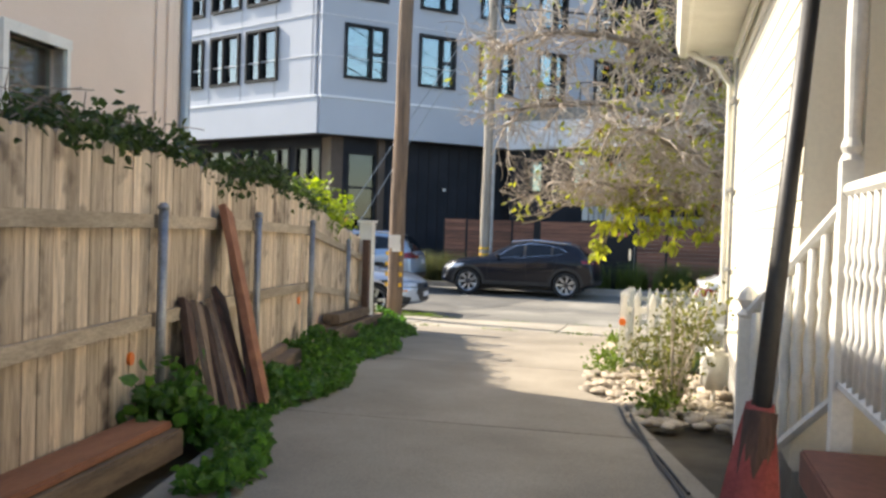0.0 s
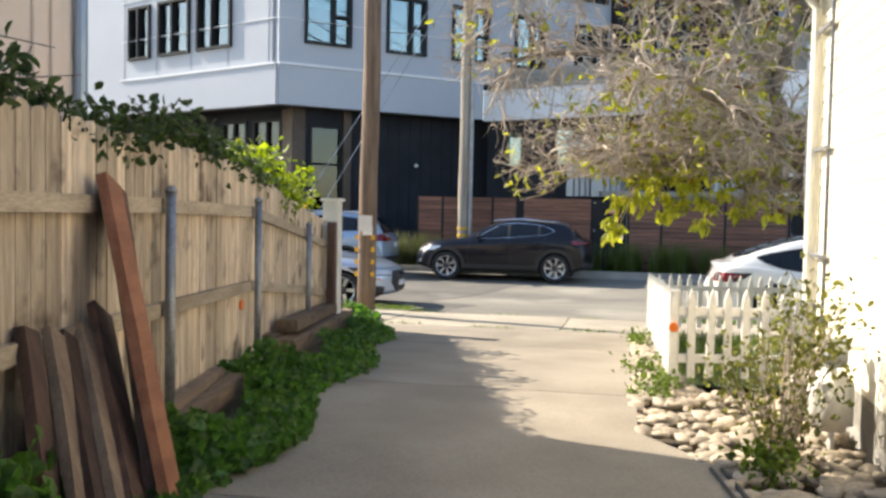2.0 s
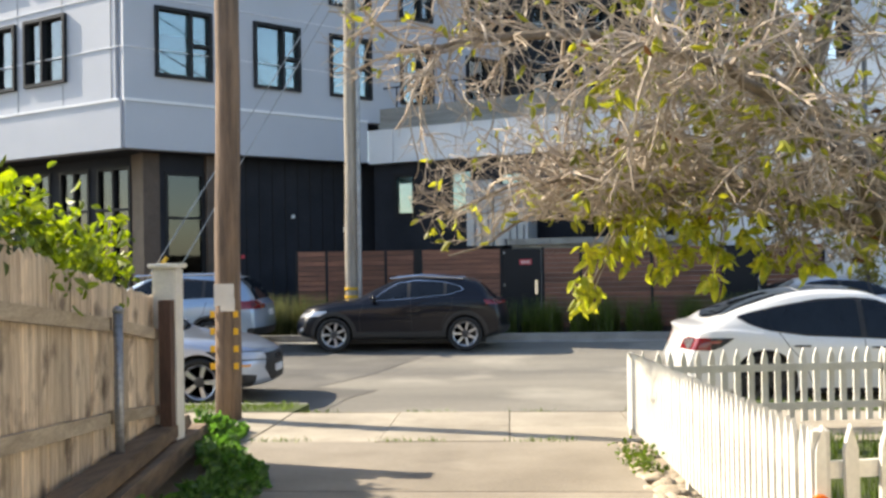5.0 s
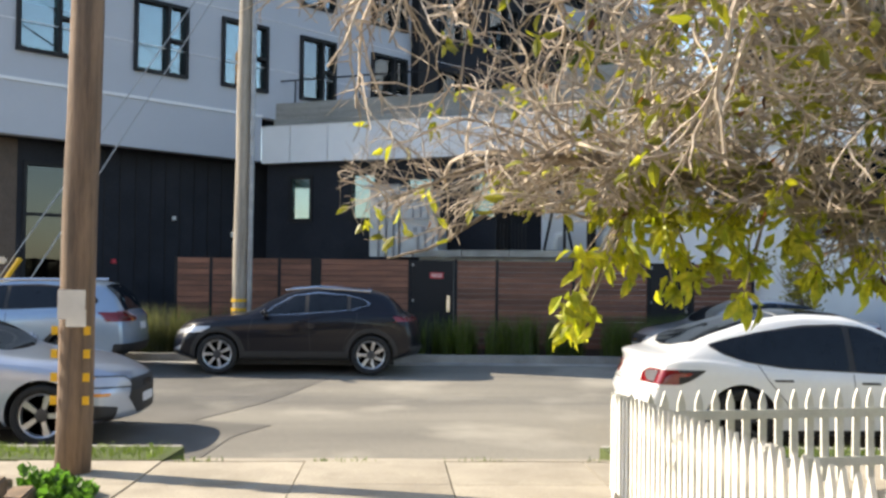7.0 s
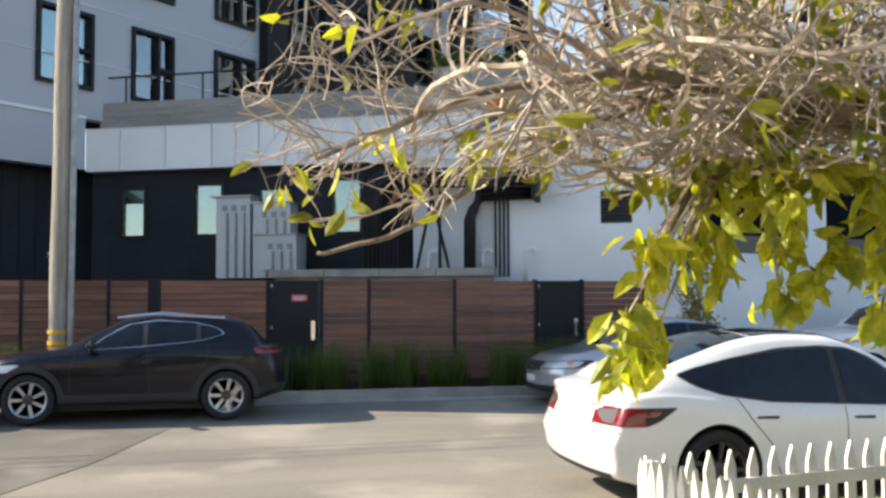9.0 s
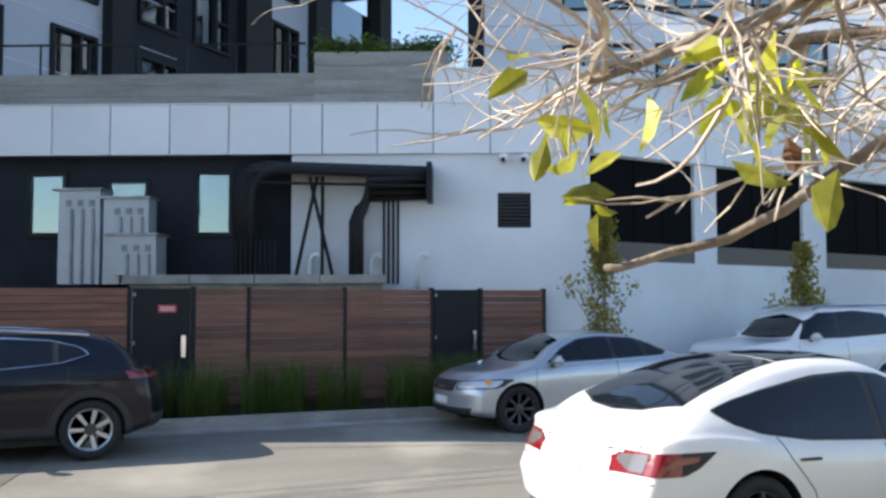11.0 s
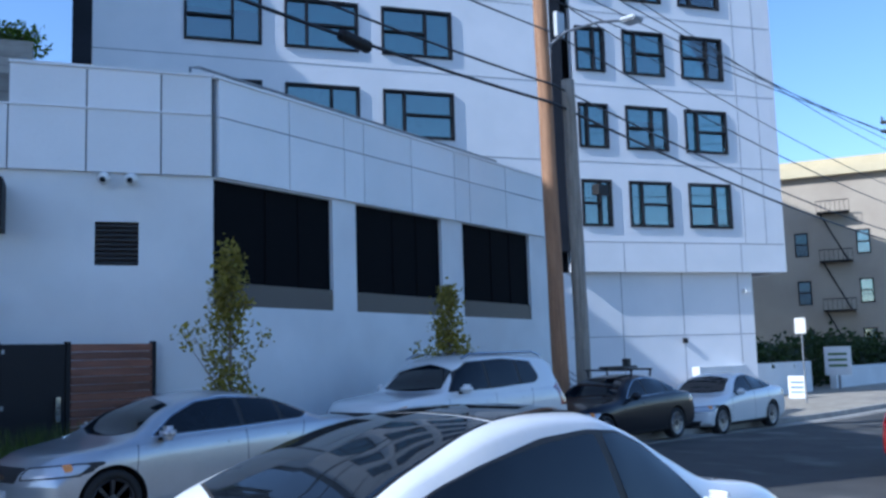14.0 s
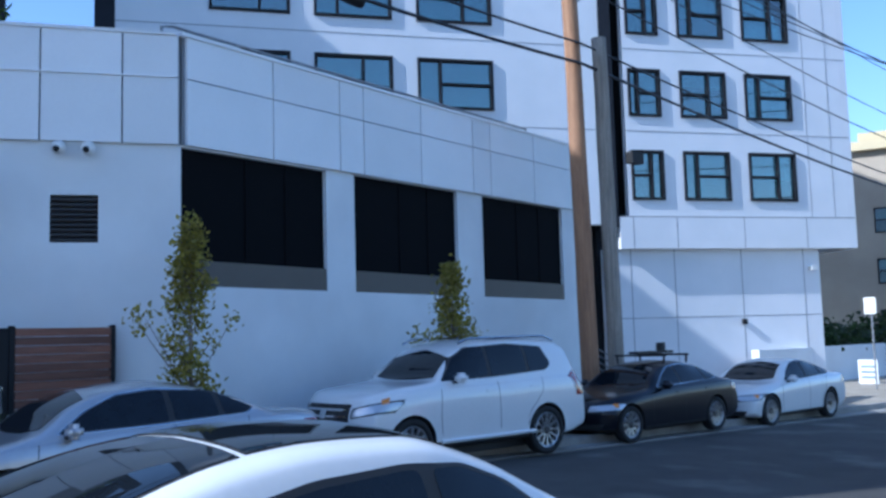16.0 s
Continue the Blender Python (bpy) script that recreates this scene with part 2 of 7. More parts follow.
M["car_blue"] = plain("pale_blue_car_paint", (0.42, 0.48, 0.58), 0.28, 0.5, 1.0)
M["car_grey"] = plain("steel_blue_car_paint", (0.3, 0.4, 0.52), 0.28, 0.5, 1.0)
M["car_red"] = plain("red_car_paint", (0.24, 0.016, 0.01), 0.25, 0.25, 1.0)
M["car_glass"] = mat("car_glass", (0.01, 0.014, 0.02), (0.008, 0.011, 0.016), 2, 10, 0.03, 0.0, spec=0.36)
M["car_trim"] = plain("black_car_trim", (0.02, 0.02, 0.021), 0.6)
M["chrome"] = plain("chrome", (0.7, 0.7, 0.72), 0.15, 1.0)
M["lamp_clear"] = plain("clear_lamp", (0.55, 0.57, 0.6), 0.12, 0.3, 1.0)
M["lamp_grey"] = plain("smoked_lamp", (0.16, 0.15, 0.155), 0.12, 0.2, 1.0)
M["lamp_red"] = plain("red_lamp", (0.2, 0.006, 0.009), 0.15, 0.0, 1.0)
M["lamp_amber"] = plain("amber_lamp", (0.7, 0.25, 0.03), 0.2, 0.0, 1.0)
M["plate"] = plain("number_plate", (0.7, 0.7, 0.72), 0.5)
M["apt_brown"] = mat("tan_apartment_stucco", (0.5, 0.42, 0.32), (0.43, 0.355, 0.27), 0.4, 60, 0.9, 0.2)
M["apt_cream"] = mat("cream_apartment_stucco", (0.75, 0.62, 0.38), (0.68, 0.56, 0.34), 0.4, 60, 0.9, 0.1)
M["red_cloth"] = mat("faded_red_cloth", (0.4, 0.09, 0.08), (0.28, 0.06, 0.055), 6, 60, 0.9, 0.3)
M["stick"] = mat("dark_pole_paint", (0.05, 0.045, 0.04), (0.03, 0.028, 0.025), 4, 40, 0.5, 0.1)
M["far_hill"] = mat("far_ground", (0.16, 0.15, 0.12), (0.11, 0.105, 0.085), 0.05, 1, 0.95, 0.1)
M["roof"] = mat("grey_roof", (0.14, 0.13, 0.125), (0.1, 0.095, 0.09), 2, 40, 0.9, 0.3)


# ---- mesh helpers ----
def part(name, bm, material, parent=None, label="", smooth=False, recalc=True):
    if recalc:
        bmesh.ops.recalc_face_normals(bm, faces=bm.faces)
    me = bpy.data.meshes.new(name)
    bm.to_mesh(me)
    bm.free()
    for mm in (material if isinstance(material, (list, tuple)) else [material]):
        me.materials.append(mm)
    if smooth:
        me.polygons.foreach_set("use_smooth", [True] * len(me.polygons))
    ob = new(name, me)
    if parent:
        ob.parent = parent
    if label:
        tagged(ob, label)
    return ob


def thing(name, label, category, loc=(0, 0, 0), group="", kind="", rz=0.0):
    ob = new(name)
    ob.empty_display_size = 0.1
    ob.matrix_world = pose(*loc, 0, 0, rz)
    return tagged(ob, label, category, group, kind)


def hexa(bm, c):
    v = [bm.verts.new(p) for p in c]
    for f in ((0, 1, 2, 3), (7, 6, 5, 4), (0, 4, 5, 1), (1, 5, 6, 2), (2, 6, 7, 3), (3, 7, 4, 0)):
        bm.faces.new([v[i] for i in f])
    return v


def box(bm, x0, x1, y0, y1, z0, z1, m=None):
    c = [(x0, y0, z0), (x1, y0, z0), (x1, y1, z0), (x0, y1, z0), (x0, y0, z1), (x1, y0, z1), (x1, y1, z1), (x0, y1, z1)]
    return hexa(bm, [m @ Vector(p) for p in c] if m else c)


def boxm(x0, x1, y0, y1, z0, z1, m=None, bevel=0.0):
    bm = bmesh.new()
    box(bm, x0, x1, y0, y1, z0, z1, m)
    if bevel:
        bmesh.ops.bevel(bm, geom=bm.edges[:], offset=bevel, segments=2, affect="EDGES")
    return bm


class Face:
    """A vertical plane from p0 towards p1; out is the side that looks at the street."""

    def __init__(self, p0, p1, toward):
        self.p, d = Vector((*p0, 0)), Vector((p1[0] - p0[0], p1[1] - p0[1], 0))
        self.length = d.length
        self.u = d.normalized()
        self.n = Vector((-self.u.y, self.u.x, 0))
        if self.n.dot(Vector((*toward, 0)) - self.p) < 0:
            self.n = -self.n

    def at(self, u, o, z):
        return self.p + self.u * u + self.n * o + Vector((0, 0, z + (self.lift * u if z > 4 else 0)))

    lift = 0.0

    def box(self, bm, u0, u1, o0, o1, z0, z1):
        return hexa(bm, [self.at(*q) for q in ((u0, o0, z0), (u1, o0, z0), (u1, o1, z0), (u0, o1, z0), (u0, o0, z1), (u1, o0, z1), (u1, o1, z1), (u0, o1, z1))])

    def boxm(self, u0, u1, o0, o1, z0, z1):
        bm = bmesh.new()
        self.box(bm, u0, u1, o0, o1, z0, z1)
        return bm


def wall(F, u0, u1, z0, z1, thick, holes=(), out=0.0):
    """A wall mesh with openings that go right through it."""
    us = sorted({u0, u1, *[min(max(v, u0), u1) for h in holes for v in h[:2]]})
    zs = sorted({z0, z1, *[min(max(v, z0), z1) for h in holes for v in h[2:]]})
    bm = bmesh.new()
    solid = {(i, j) for i in range(len(us) - 1) for j in range(len(zs) - 1)
             if not any(h[0] < (us[i] + us[i + 1]) / 2 < h[1] and h[2] < (zs[j] + zs[j + 1]) / 2 < h[3] for h in holes)}
    made = {}

    def vert(i, j, o):
        if (i, j, o) not in made:
            made[i, j, o] = bm.verts.new(F.at(us[i], out - thick * o, zs[j]))
        return made[i, j, o]
    for i, j in solid:
        for o in (0, 1):
            bm.faces.new([vert(i, j, o), vert(i + 1, j, o), vert(i + 1, j + 1, o), vert(i, j + 1, o)])
        for di, dj, a, b in ((-1, 0, (0, 0), (0, 1)), (1, 0, (1, 0), (1, 1)), (0, -1, (0, 0), (1, 0)), (0, 1, (0, 1), (1, 1))):
            if (i + di, j + dj) not in solid:
                bm.faces.new([vert(i + a[0], j + a[1], 0), vert(i + b[0], j + b[1], 0), vert(i + b[0], j + b[1], 1), vert(i + a[0], j + a[1], 1)])
    return bm


def window(F, h, parent, bars=(), blind=0.0, depth=0.12, surround=0.0, name="window", gl="glass"):
    """Frame, panes and a blind in an opening h = (u0, u1, z0, z1); bars: ('v', f) or ('h', f, from, to)."""
    u0, u1, z0, z1 = h
    f = 0.09
    o1 = 0.04 + surround
    lights = [(u0 + f, u1 - f, z0 + f, z1 - f)]
    for b in bars:
        nxt = []
        for l in lights:
            c = u0 + (u1 - u0) * b[1] if b[0] == "v" else z0 + (z1 - z0) * b[1]
            if b[0] == "v" and l[0] < c < l[1]:
                nxt += [(l[0], c - 0.04, l[2], l[3]), (c + 0.04, l[1], l[2], l[3])]
            elif b[0] == "h" and l[2] < c < l[3] and b[2] - 0.02 < ((l[0] + l[1]) / 2 - u0) / (u1 - u0) < b[3] + 0.02:
                nxt += [(l[0], l[1], l[2], c - 0.035), (l[0], l[1], c + 0.035, l[3])]
            else:
                nxt.append(l)
        lights = nxt
    bm = wall(F, u0, u1, z0, z1, depth + o1, lights, out=o1)
    w = part(name, bm, M["frame"], parent)
    for l in lights:
        part("pane", F.boxm(l[0], l[1], -0.075, -0.06, l[2], l[3]), M[gl], w)
    if blind:
        part("blind", F.boxm(u0 + f, u1 - f, -0.2, -0.18, z1 - f - (z1 - z0 - 2 * f) * blind, z1 - f), M["blind"], w)
    return w


def tube(bm, pts, r0, r1=None, sides=6, cap=True):
    """A tapered tube along a line of points."""
    r1 = r0 if r1 is None else r1
    pts = [Vector(p) for p in pts]
    rings, n = [], len(pts)
    ref = Vector((0.31, 0.77, 0.55))
    for i, p in enumerate(pts):
        d = (pts[min(i + 1, n - 1)] - pts[max(i - 1, 0)])
        if d.length < 1e-9:
            d = Vector((0, 0, 1))
        d.normalize()
        a = d.cross(ref if abs(d.dot(ref)) < 0.95 else Vector((1, 0, 0))).normalized()
        b = d.cross(a)
        r = r0 + (r1 - r0) * i / max(1, n - 1)
        rings.append([bm.verts.new(p + (a * math.cos(2 * math.pi * k / sides) + b * math.sin(2 * math.pi * k / sides)) * r) for k in range(sides)])
    for A, B in zip(rings, rings[1:]):
        for k in range(sides):
            bm.faces.new((A[k], A[(k + 1) % sides], B[(k + 1) % sides], B[k]))
    if cap:
        bm.faces.new(rings[0][::-1])
        bm.faces.new(rings[-1])
    return rings


def tubem(pts, r0, r1=None, sides=8):
    bm = bmesh.new()
    tube(bm, pts, r0, r1, sides)
    return bm


def lathe(bm, prof, cx, cy, z0, sides=12, m=None):
    rings = []
    for r, z in prof:
        rings.append([bm.verts.new((m or Matrix()) @ Vector((cx + r * math.cos(2 * math.pi * k / sides), cy + r * math.sin(2 * math.pi * k / sides), z0 + z))) for k in range(sides)])
    for A, B in zip(rings, rings[1:]):
        for k in range(sides):
            bm.faces.new((A[k], A[(k + 1) % sides], B[(k + 1) % sides], B[k]))
    bm.faces.new(rings[0][::-1])
    bm.faces.new(rings[-1])


def leaf_mesh(name, items, material, parent=None, label="", fold=0.25):
    """Many small bent leaves; items: (place, direction, side, length, width)."""
    V, Fs = [], []
    for p, d, s, L, w in items:
        nrm = d.cross(s)
        i = len(V)
        V += [p, p + d * L * 0.35 + s * w * 0.5 + nrm * w * fold, p + d * L * 0.4, p + d * L * 0.35 - s * w * 0.5 + nrm * w * fold,
              p + d * L * 0.75 + s * w * 0.34 + nrm * w * fold * 0.4, p + d * L * 0.75 - s * w * 0.34 + nrm * w * fold * 0.4, p + d * L - nrm * w * 0.2]
        Fs += [(i, i + 1, i + 2), (i, i + 2, i + 3), (i + 1, i + 4, i + 6, i + 2), (i + 2, i + 6, i + 5, i + 3)]
    me = bpy.data.meshes.new(name)
    me.from_pydata([tuple(v) for v in V], [], Fs)
    me.materials.append(material)
    ob = new(name, me)
    if parent:
        ob.parent = parent
    if label:
        tagged(ob, label)
    return ob


def rvec(rng, down=0.0):
    v = Vector((rng.uniform(-1, 1), rng.uniform(-1, 1), rng.uniform(-1, 1) - down))
    return v.normalized() if v.length > 0.05 else Vector((0, 0, -1))


def leaves_about(rng, centres, n, spread, L, w, down=0.3):
    out = []
    for _ in range(n):
        c = centres[rng.randrange(len(centres))]
        p = Vector(c) + Vector((rng.gauss(0, spread[0]), rng.gauss(0, spread[1]), rng.gauss(0, spread[2])))
        d = rvec(rng, down)
        s = d.cross(rvec(rng)).normalized()
        k = rng.uniform(0.65, 1.25)
        out.append((p, d, s, L * k, w * k))
    return out


def blades(name, items, material, parent=None):
    """Upright grass blades; items: (place, height, lean)."""
    V, Fs = [], []
    for p, h, lean, w in items:
        i = len(V)
        side = Vector((-lean.y, lean.x, 0))
        side = side.normalized() * w if side.length > 1e-6 else Vector((w, 0, 0))
        mid, top = p + Vector((0, 0, h * 0.6)) + lean * 0.35, p + Vector((0, 0, h)) + lean
        V += [p - side, p + side, mid - side * 0.7, mid + side * 0.7, top]
        Fs += [(i, i + 1, i + 3, i + 2), (i + 2, i + 3, i + 4)]
    me = bpy.data.meshes.new(name)
    me.from_pydata([tuple(v) for v in V], [], Fs)
    me.materials.append(material)
    ob = new(name, me)
    if parent:
        ob.parent = parent
    return ob


# ---- the ground ----
def curve(tab, v):
    """A smooth line through the points of tab, without overshoot."""
    n = len(tab)
    if v <= tab[0][0]:
        return tab[0][1]
    if v >= tab[-1][0]:
        return tab[-1][1]
    sl = [(tab[i + 1][1] - tab[i][1]) / (tab[i + 1][0] - tab[i][0]) for i in range(n - 1)]
    tg = [sl[0]] + [0.0 if sl[i - 1] * sl[i] <= 0 else 2 * sl[i - 1] * sl[i] / (sl[i - 1] + sl[i]) for i in range(1, n - 1)] + [sl[-1]]
    for i in range(n - 1):
        if v <= tab[i + 1][0]:
            h = tab[i + 1][0] - tab[i][0]
            t = (v - tab[i][0]) / h
            return (tab[i][1] * (2 * t ** 3 - 3 * t * t + 1) + tg[i] * h * (t ** 3 - 2 * t * t + t) + tab[i + 1][1] * (3 * t * t - 2 * t ** 3) + tg[i + 1] * h * (t ** 3 - t * t))


def lerp(tab, v):
    if v <= tab[0][0]:
        return tab[0][1]
    for (a, p), (b, q) in zip(tab, tab[1:]):
        if v <= b:
            return p + (q - p) * (v - a) / (b - a)
    return tab[-1][1]


def dip(x):
    return -0.018 * min(max(0.0, x - 5), 24)


def road_z(x, y):
    return 0.03 * (y - 26.2) + dip(x) + 0.1 * min(1.0, max(0.0, (23.5 - y) / 2.6))


NEAR = [(-60, 0.45), (9, 0.44), (11.5, 0.41), (16.2, 0.2), (16.6, 0.17), (18.3, 0.14), (19.2, 0.09)]
FENCE = lambda y: -0.3 - 0.165 * (y - 6.67)
CURB_NEAR, CURB_FAR = 19.3, 28.15


def near_z(y, x=0):
    return lerp(NEAR, y) + (dip(x) if x > 5 else 0)


def sheet(name, xs, ys, zf, material, label, category="", kind="structure", drop=0.0):
    bm = bmesh.new()
    rows = [[bm.verts.new((x, y, zf(x, y))) for x in xs] for y in ys]
    for a, b in zip(rows, rows[1:]):
        for i in range(len(xs) - 1):
            bm.faces.new((a[i], a[i + 1], b[i + 1], b[i]))
    if drop:
        r = bmesh.ops.extrude_face_region(bm, geom=bm.faces[:])
        for v in r["geom"]:
            if isinstance(v, bmesh.types.BMVert):
                v.co.z -= drop
    return tagged(part(name, bm, material), label, category, kind=kind)


def steps(a, b, n):
    return [a + (b - a) * i / n for i in range(n + 1)]


def ground_z(x, y):
    if y < CURB_NEAR - 0.2:
        return near_z(y, x) - 0.09
    if y < CURB_FAR:
        return road_z(x, y) - 0.25
    return dip(x) - 0.02


sheet("ground", [-2500, -400, -80, -30, -10, -4, 0, 3, 5, 10, 17, 23, 29, 60, 400, 2500], [-2500, -300, -60, -10, 0, 6, 9, 11.5, 14, 16.2, 17.5, 19.0, 19.4, 23, 28.1, 28.3, 60, 400, 2500], ground_z, M["soil"], "bare brown soil reaching to the horizon", "ground")
sheet("road", sorted(steps(-120, 130, 100) + [29]), [CURB_NEAR, 20.9, 23.5, 26.0, CURB_FAR - 0.02], road_z, M["asphalt"], "worn tan-grey asphalt street with pale scrapes", "road", drop=0.1)


def road_patch(outline, material, label):
    """A piece of asphalt laid over the street that follows its bends."""
    bm = bmesh.new()
    bm.faces.new([bm.verts.new((x, y, 0)) for x, y in outline])
    for co, no in (((0, 20.9, 0), (0, 1, 0)), ((0, 23.5, 0), (0, 1, 0)), ((5, 0, 0), (1, 0, 0)), ((29, 0, 0), (1, 0, 0))):
        bmesh.ops.bisect_plane(bm, geom=bm.verts[:] + bm.edges[:] + bm.faces[:], plane_co=co, plane_no=no)
    for v in bm.verts:
        v.co.z = road_z(v.co.x, v.co.y) + 0.006
    tagged(part("road_patch", bm, material), label, "road", kind="structure")


road_patch([(-60, 19.5), (-1.2, 19.5), (-1.05, 20.6), (-0.7, 21.45), (-1.7, 21.8), (-0.9, 24.0), (-0.2, 26.3), (0.1, 27.7), (-60, 27.7)], M["asphalt_patch"], "darker newer asphalt patch on the street")
# overlay that paints the building's shade on the same tan street
road_patch([(9.5, 19.5), (120, 19.5), (120, 27.6), (10.5, 27.6), (9.0, 24)], M["asphalt_shaded"], "asphalt stretch along the parked cars with building shade in its colour")

# near kerb, broken by the driveway apron
for a, b in ((-60, -1.3), (2.9, 60)):
    bm = bmesh.new()
    xs = steps(a, b, 24)
    for p, q in zip(xs, xs[1:]):
        hexa(bm, [(p, 19.15, -0.4), (q, 19.15, -0.4), (q, 19.32, -0.4), (p, 19.32, -0.4), (p, 19.15, near_z(19.2, p) + 0.01), (q, 19.15, near_z(19.2, q) + 0.01), (q, 19.31, near_z(19.2, q)), (p, 19.31, near_z(19.2, p))])
    tagged(part("kerb", bm, M["curb"]), "pale worn concrete kerb", "kerb", kind="structure")
bm = bmesh.new()
xs = steps(-60, 60, 60)
for p, q in zip(xs, xs[1:]):
    zp, zq = road_z(p, CURB_FAR), road_z(q, CURB_FAR)
    hexa(bm, [(p, CURB_FAR - 0.02, zp - 0.3), (q, CURB_FAR - 0.02, zq - 0.3), (q, CURB_FAR + 0.16, zq - 0.3), (p, CURB_FAR + 0.16, zp - 0.3), (p, CURB_FAR, zp + 0.15), (q, CURB_FAR, zq + 0.15), (q, CURB_FAR + 0.16, zq + 0.15), (p, CURB_FAR + 0.16, zp + 0.15)])
tagged(part("kerb", bm, M["curb"]), "grey concrete kerb across the street", "kerb", kind="structure")
bm = bmesh.new()
for p, q in zip(xs, xs[1:]):
    hexa(bm, [(p, 27.75, road_z(p, 27.75) - 0.1), (q, 27.75, road_z(q, 27.75) - 0.1), (q, 28.12, road_z(q, 28.12) - 0.1), (p, 28.12, road_z(p, 28.12) - 0.1), (p, 27.75, road_z(p, 27.75) + 0.012), (q, 27.75, road_z(q, 27.75) + 0.012), (q, 28.12, road_z(q, 28.12) + 0.012), (p, 28.12, road_z(p, 28.12) + 0.012)])
tagged(part("gutter", bm, M["curb"]), "concrete gutter along the kerb", "gutter", kind="structure")
sheet("pavement_far", steps(8.8, 60, 20), [28.3, 29.6, 33, 40], lambda x, y: road_z(x, CURB_FAR) + 0.14, M["sidewalk"], "concrete pavement in shade beside the white building", "pavement", drop=0.1)

# planting strip beside the pole
sheet("verge", steps(-40, -1.25, 24), [18.28, 18.6, 19.15], lambda x, y: near_z(y) + 0.01, M["lawn_soil"], "thin weedy verge beside the kerb", "verge", drop=0.4)
sheet("verge", steps(2.85, 40, 24), [18.28, 18.6, 19.15], lambda x, y: near_z(y, x) + 0.01, M["lawn_soil"], "thin weedy verge beside the kerb", "verge", drop=0.4)
sheet("lawn", steps(2.45, 14, 8), steps(11.75, 16.75, 6), lambda x, y: near_z(y) - 0.02, M["lawn_soil"], "green lawn inside the picket fence", "lawn")

# ---- left neighbour house ----
NB = Face((-2.1, 7), (-2.32, 10.72), (5, 8))
nb = thing("neighbour_house", "tall beige stucco house behind the board fence", "house", (-2.1, 7, 0.4))


def onto(ob, parent):
    ob.parent = parent
    ob.matrix_parent_inverse = parent.matrix_world.inverted()
    return ob


def under(parent):
    """Returns a part() that keeps world places under a placed thing."""
    inv = parent.matrix_world.inverted()

    def make(name, bm, material, label="", smooth=False, top=None):
        ob = part(name, bm, material, top or parent, label, smooth)
        if not top:
            ob.matrix_parent_inverse = inv
        return ob
    return make


nbp = under(nb)
hole = (0.62, 1.42, 2.1, 3.26)
nbp("wall", wall(NB, -16, 3.72, 0.3, 5.45, 0.25, [hole]), M["beige"])
NBF = Face((-2.32, 10.72), (-12, 10.1), (0, 30))
nbp("wall", wall(NBF, 0.0, 9.5, 0.3, 5.45, 0.25), M["beige"])
bm = bmesh.new()
NB.box(bm, -16, 3.9, -9, 0.25, 5.45, 5.57)
nbp("roof", bm, M["roof"])
# unseen dark sheet behind the window, in place of an unlit room
nbp("backing_wall", NB.boxm(-16, 3.4, -1.6, -1.5, 0.3, 4.9), M["room"])
bm = bmesh.new()
for a, b, c, d in ((hole[0] - 0.07, hole[1] + 0.07, hole[3], hole[3] + 0.09), (hole[0] - 0.07, hole[0], hole[2], hole[3]), (hole[1], hole[1] + 0.05, hole[2], hole[3])):
    NB.box(bm, a, b, -0.1, 0.04, c, d)
w = nbp("window", bm, M["white_paint"])
for n_, mm, o in (("pane", M["glass"], -0.12), ("blind", M["curb"], -0.2)):
    part(n_, NB.boxm(hole[0], hole[1], o - 0.01, o, hole[2], hole[3]), mm, w)
nbp("downspout", tubem([NB.at(3.66, 0.06, 0.5), NB.at(3.66, 0.06, 5.45)], 0.055, sides=10), M["car_grey"], "dark grey downspout")
for uu in (3.05, 3.3):
    nbp("conduit", tubem([NB.at(uu, 0.02, 0.5), NB.at(uu, 0.02, 5.45)], 0.012, sides=6), M["beige"])

# ---- right house with its porch ----
house = thing("cottage", "cream clapboard cottage with white gutter", "house", (3.6, 11.5, 0.4))
hp = under(house)
HW = Face((3.58, 11.6), (3.52, 2.0), (0, 6))
HS = Face((3.58, 11.6), (12, 11.9), (5, 30))
HR = Face((5.7, 6.0), (5.6, -7), (0, 4))
HB = Face((3.6, 6.1), (5.9, 6.05), (4, 0))
hp("wall", wall(HW, 0, 5.5, 0.5, 3.9, 0.2), M["siding"])
hp("wall", wall(HR, 0, 12.8, 0.5, 3.9, 0.2), M["siding"])
hp("wall", wall(HB, 0.21, 2.3, 0.5, 3.9, 0.2), M["siding"])
hp("wall", wall(HS, 0.2, 8.5, 0.5, 3.9, 0.2), M["siding"])
hp("foundation", HW.boxm(0.05, 5.5, -0.2, 0.0, 0.3, 0.72), M["curb"])
z = 0.74
while z < 3.8:
    for F_, a_, b_ in ((HW, 0.12, 5.5), (HR, 0.0, 12.0)):
        bm = bmesh.new()
        hexa(bm, [F_.at(a_, 0.002, z), F_.at(b_, 0.002, z), F_.at(b_, 0.014, z), F_.at(a_, 0.014, z), F_.at(a_, 0.002, z + 0.128), F_.at(b_, 0.002, z + 0.128), F_.at(b_, 0.006, z + 0.128), F_.at(a_, 0.006, z + 0.128)])
        hp("siding_board", bm, M["siding"])
    z += 0.13
hp("corner_board", HW.boxm(0.0, 0.12, 0.0, 0.035, 0.6, 3.78), M["trim"])
hp("frieze_board", HW.boxm(0.0, 19, 0.026, 0.05, 3.62, 3.8), M["trim"])
hp("soffit", HW.boxm(-0.35, 19, 0.03, 0.5, 3.8, 3.83), M["trim"])
bm = bmesh.new()
prof = [(0.5, 3.8), (0.53, 3.78), (0.6, 3.8), (0.63, 3.92), (0.64, 3.94), (0.5, 3.94)]
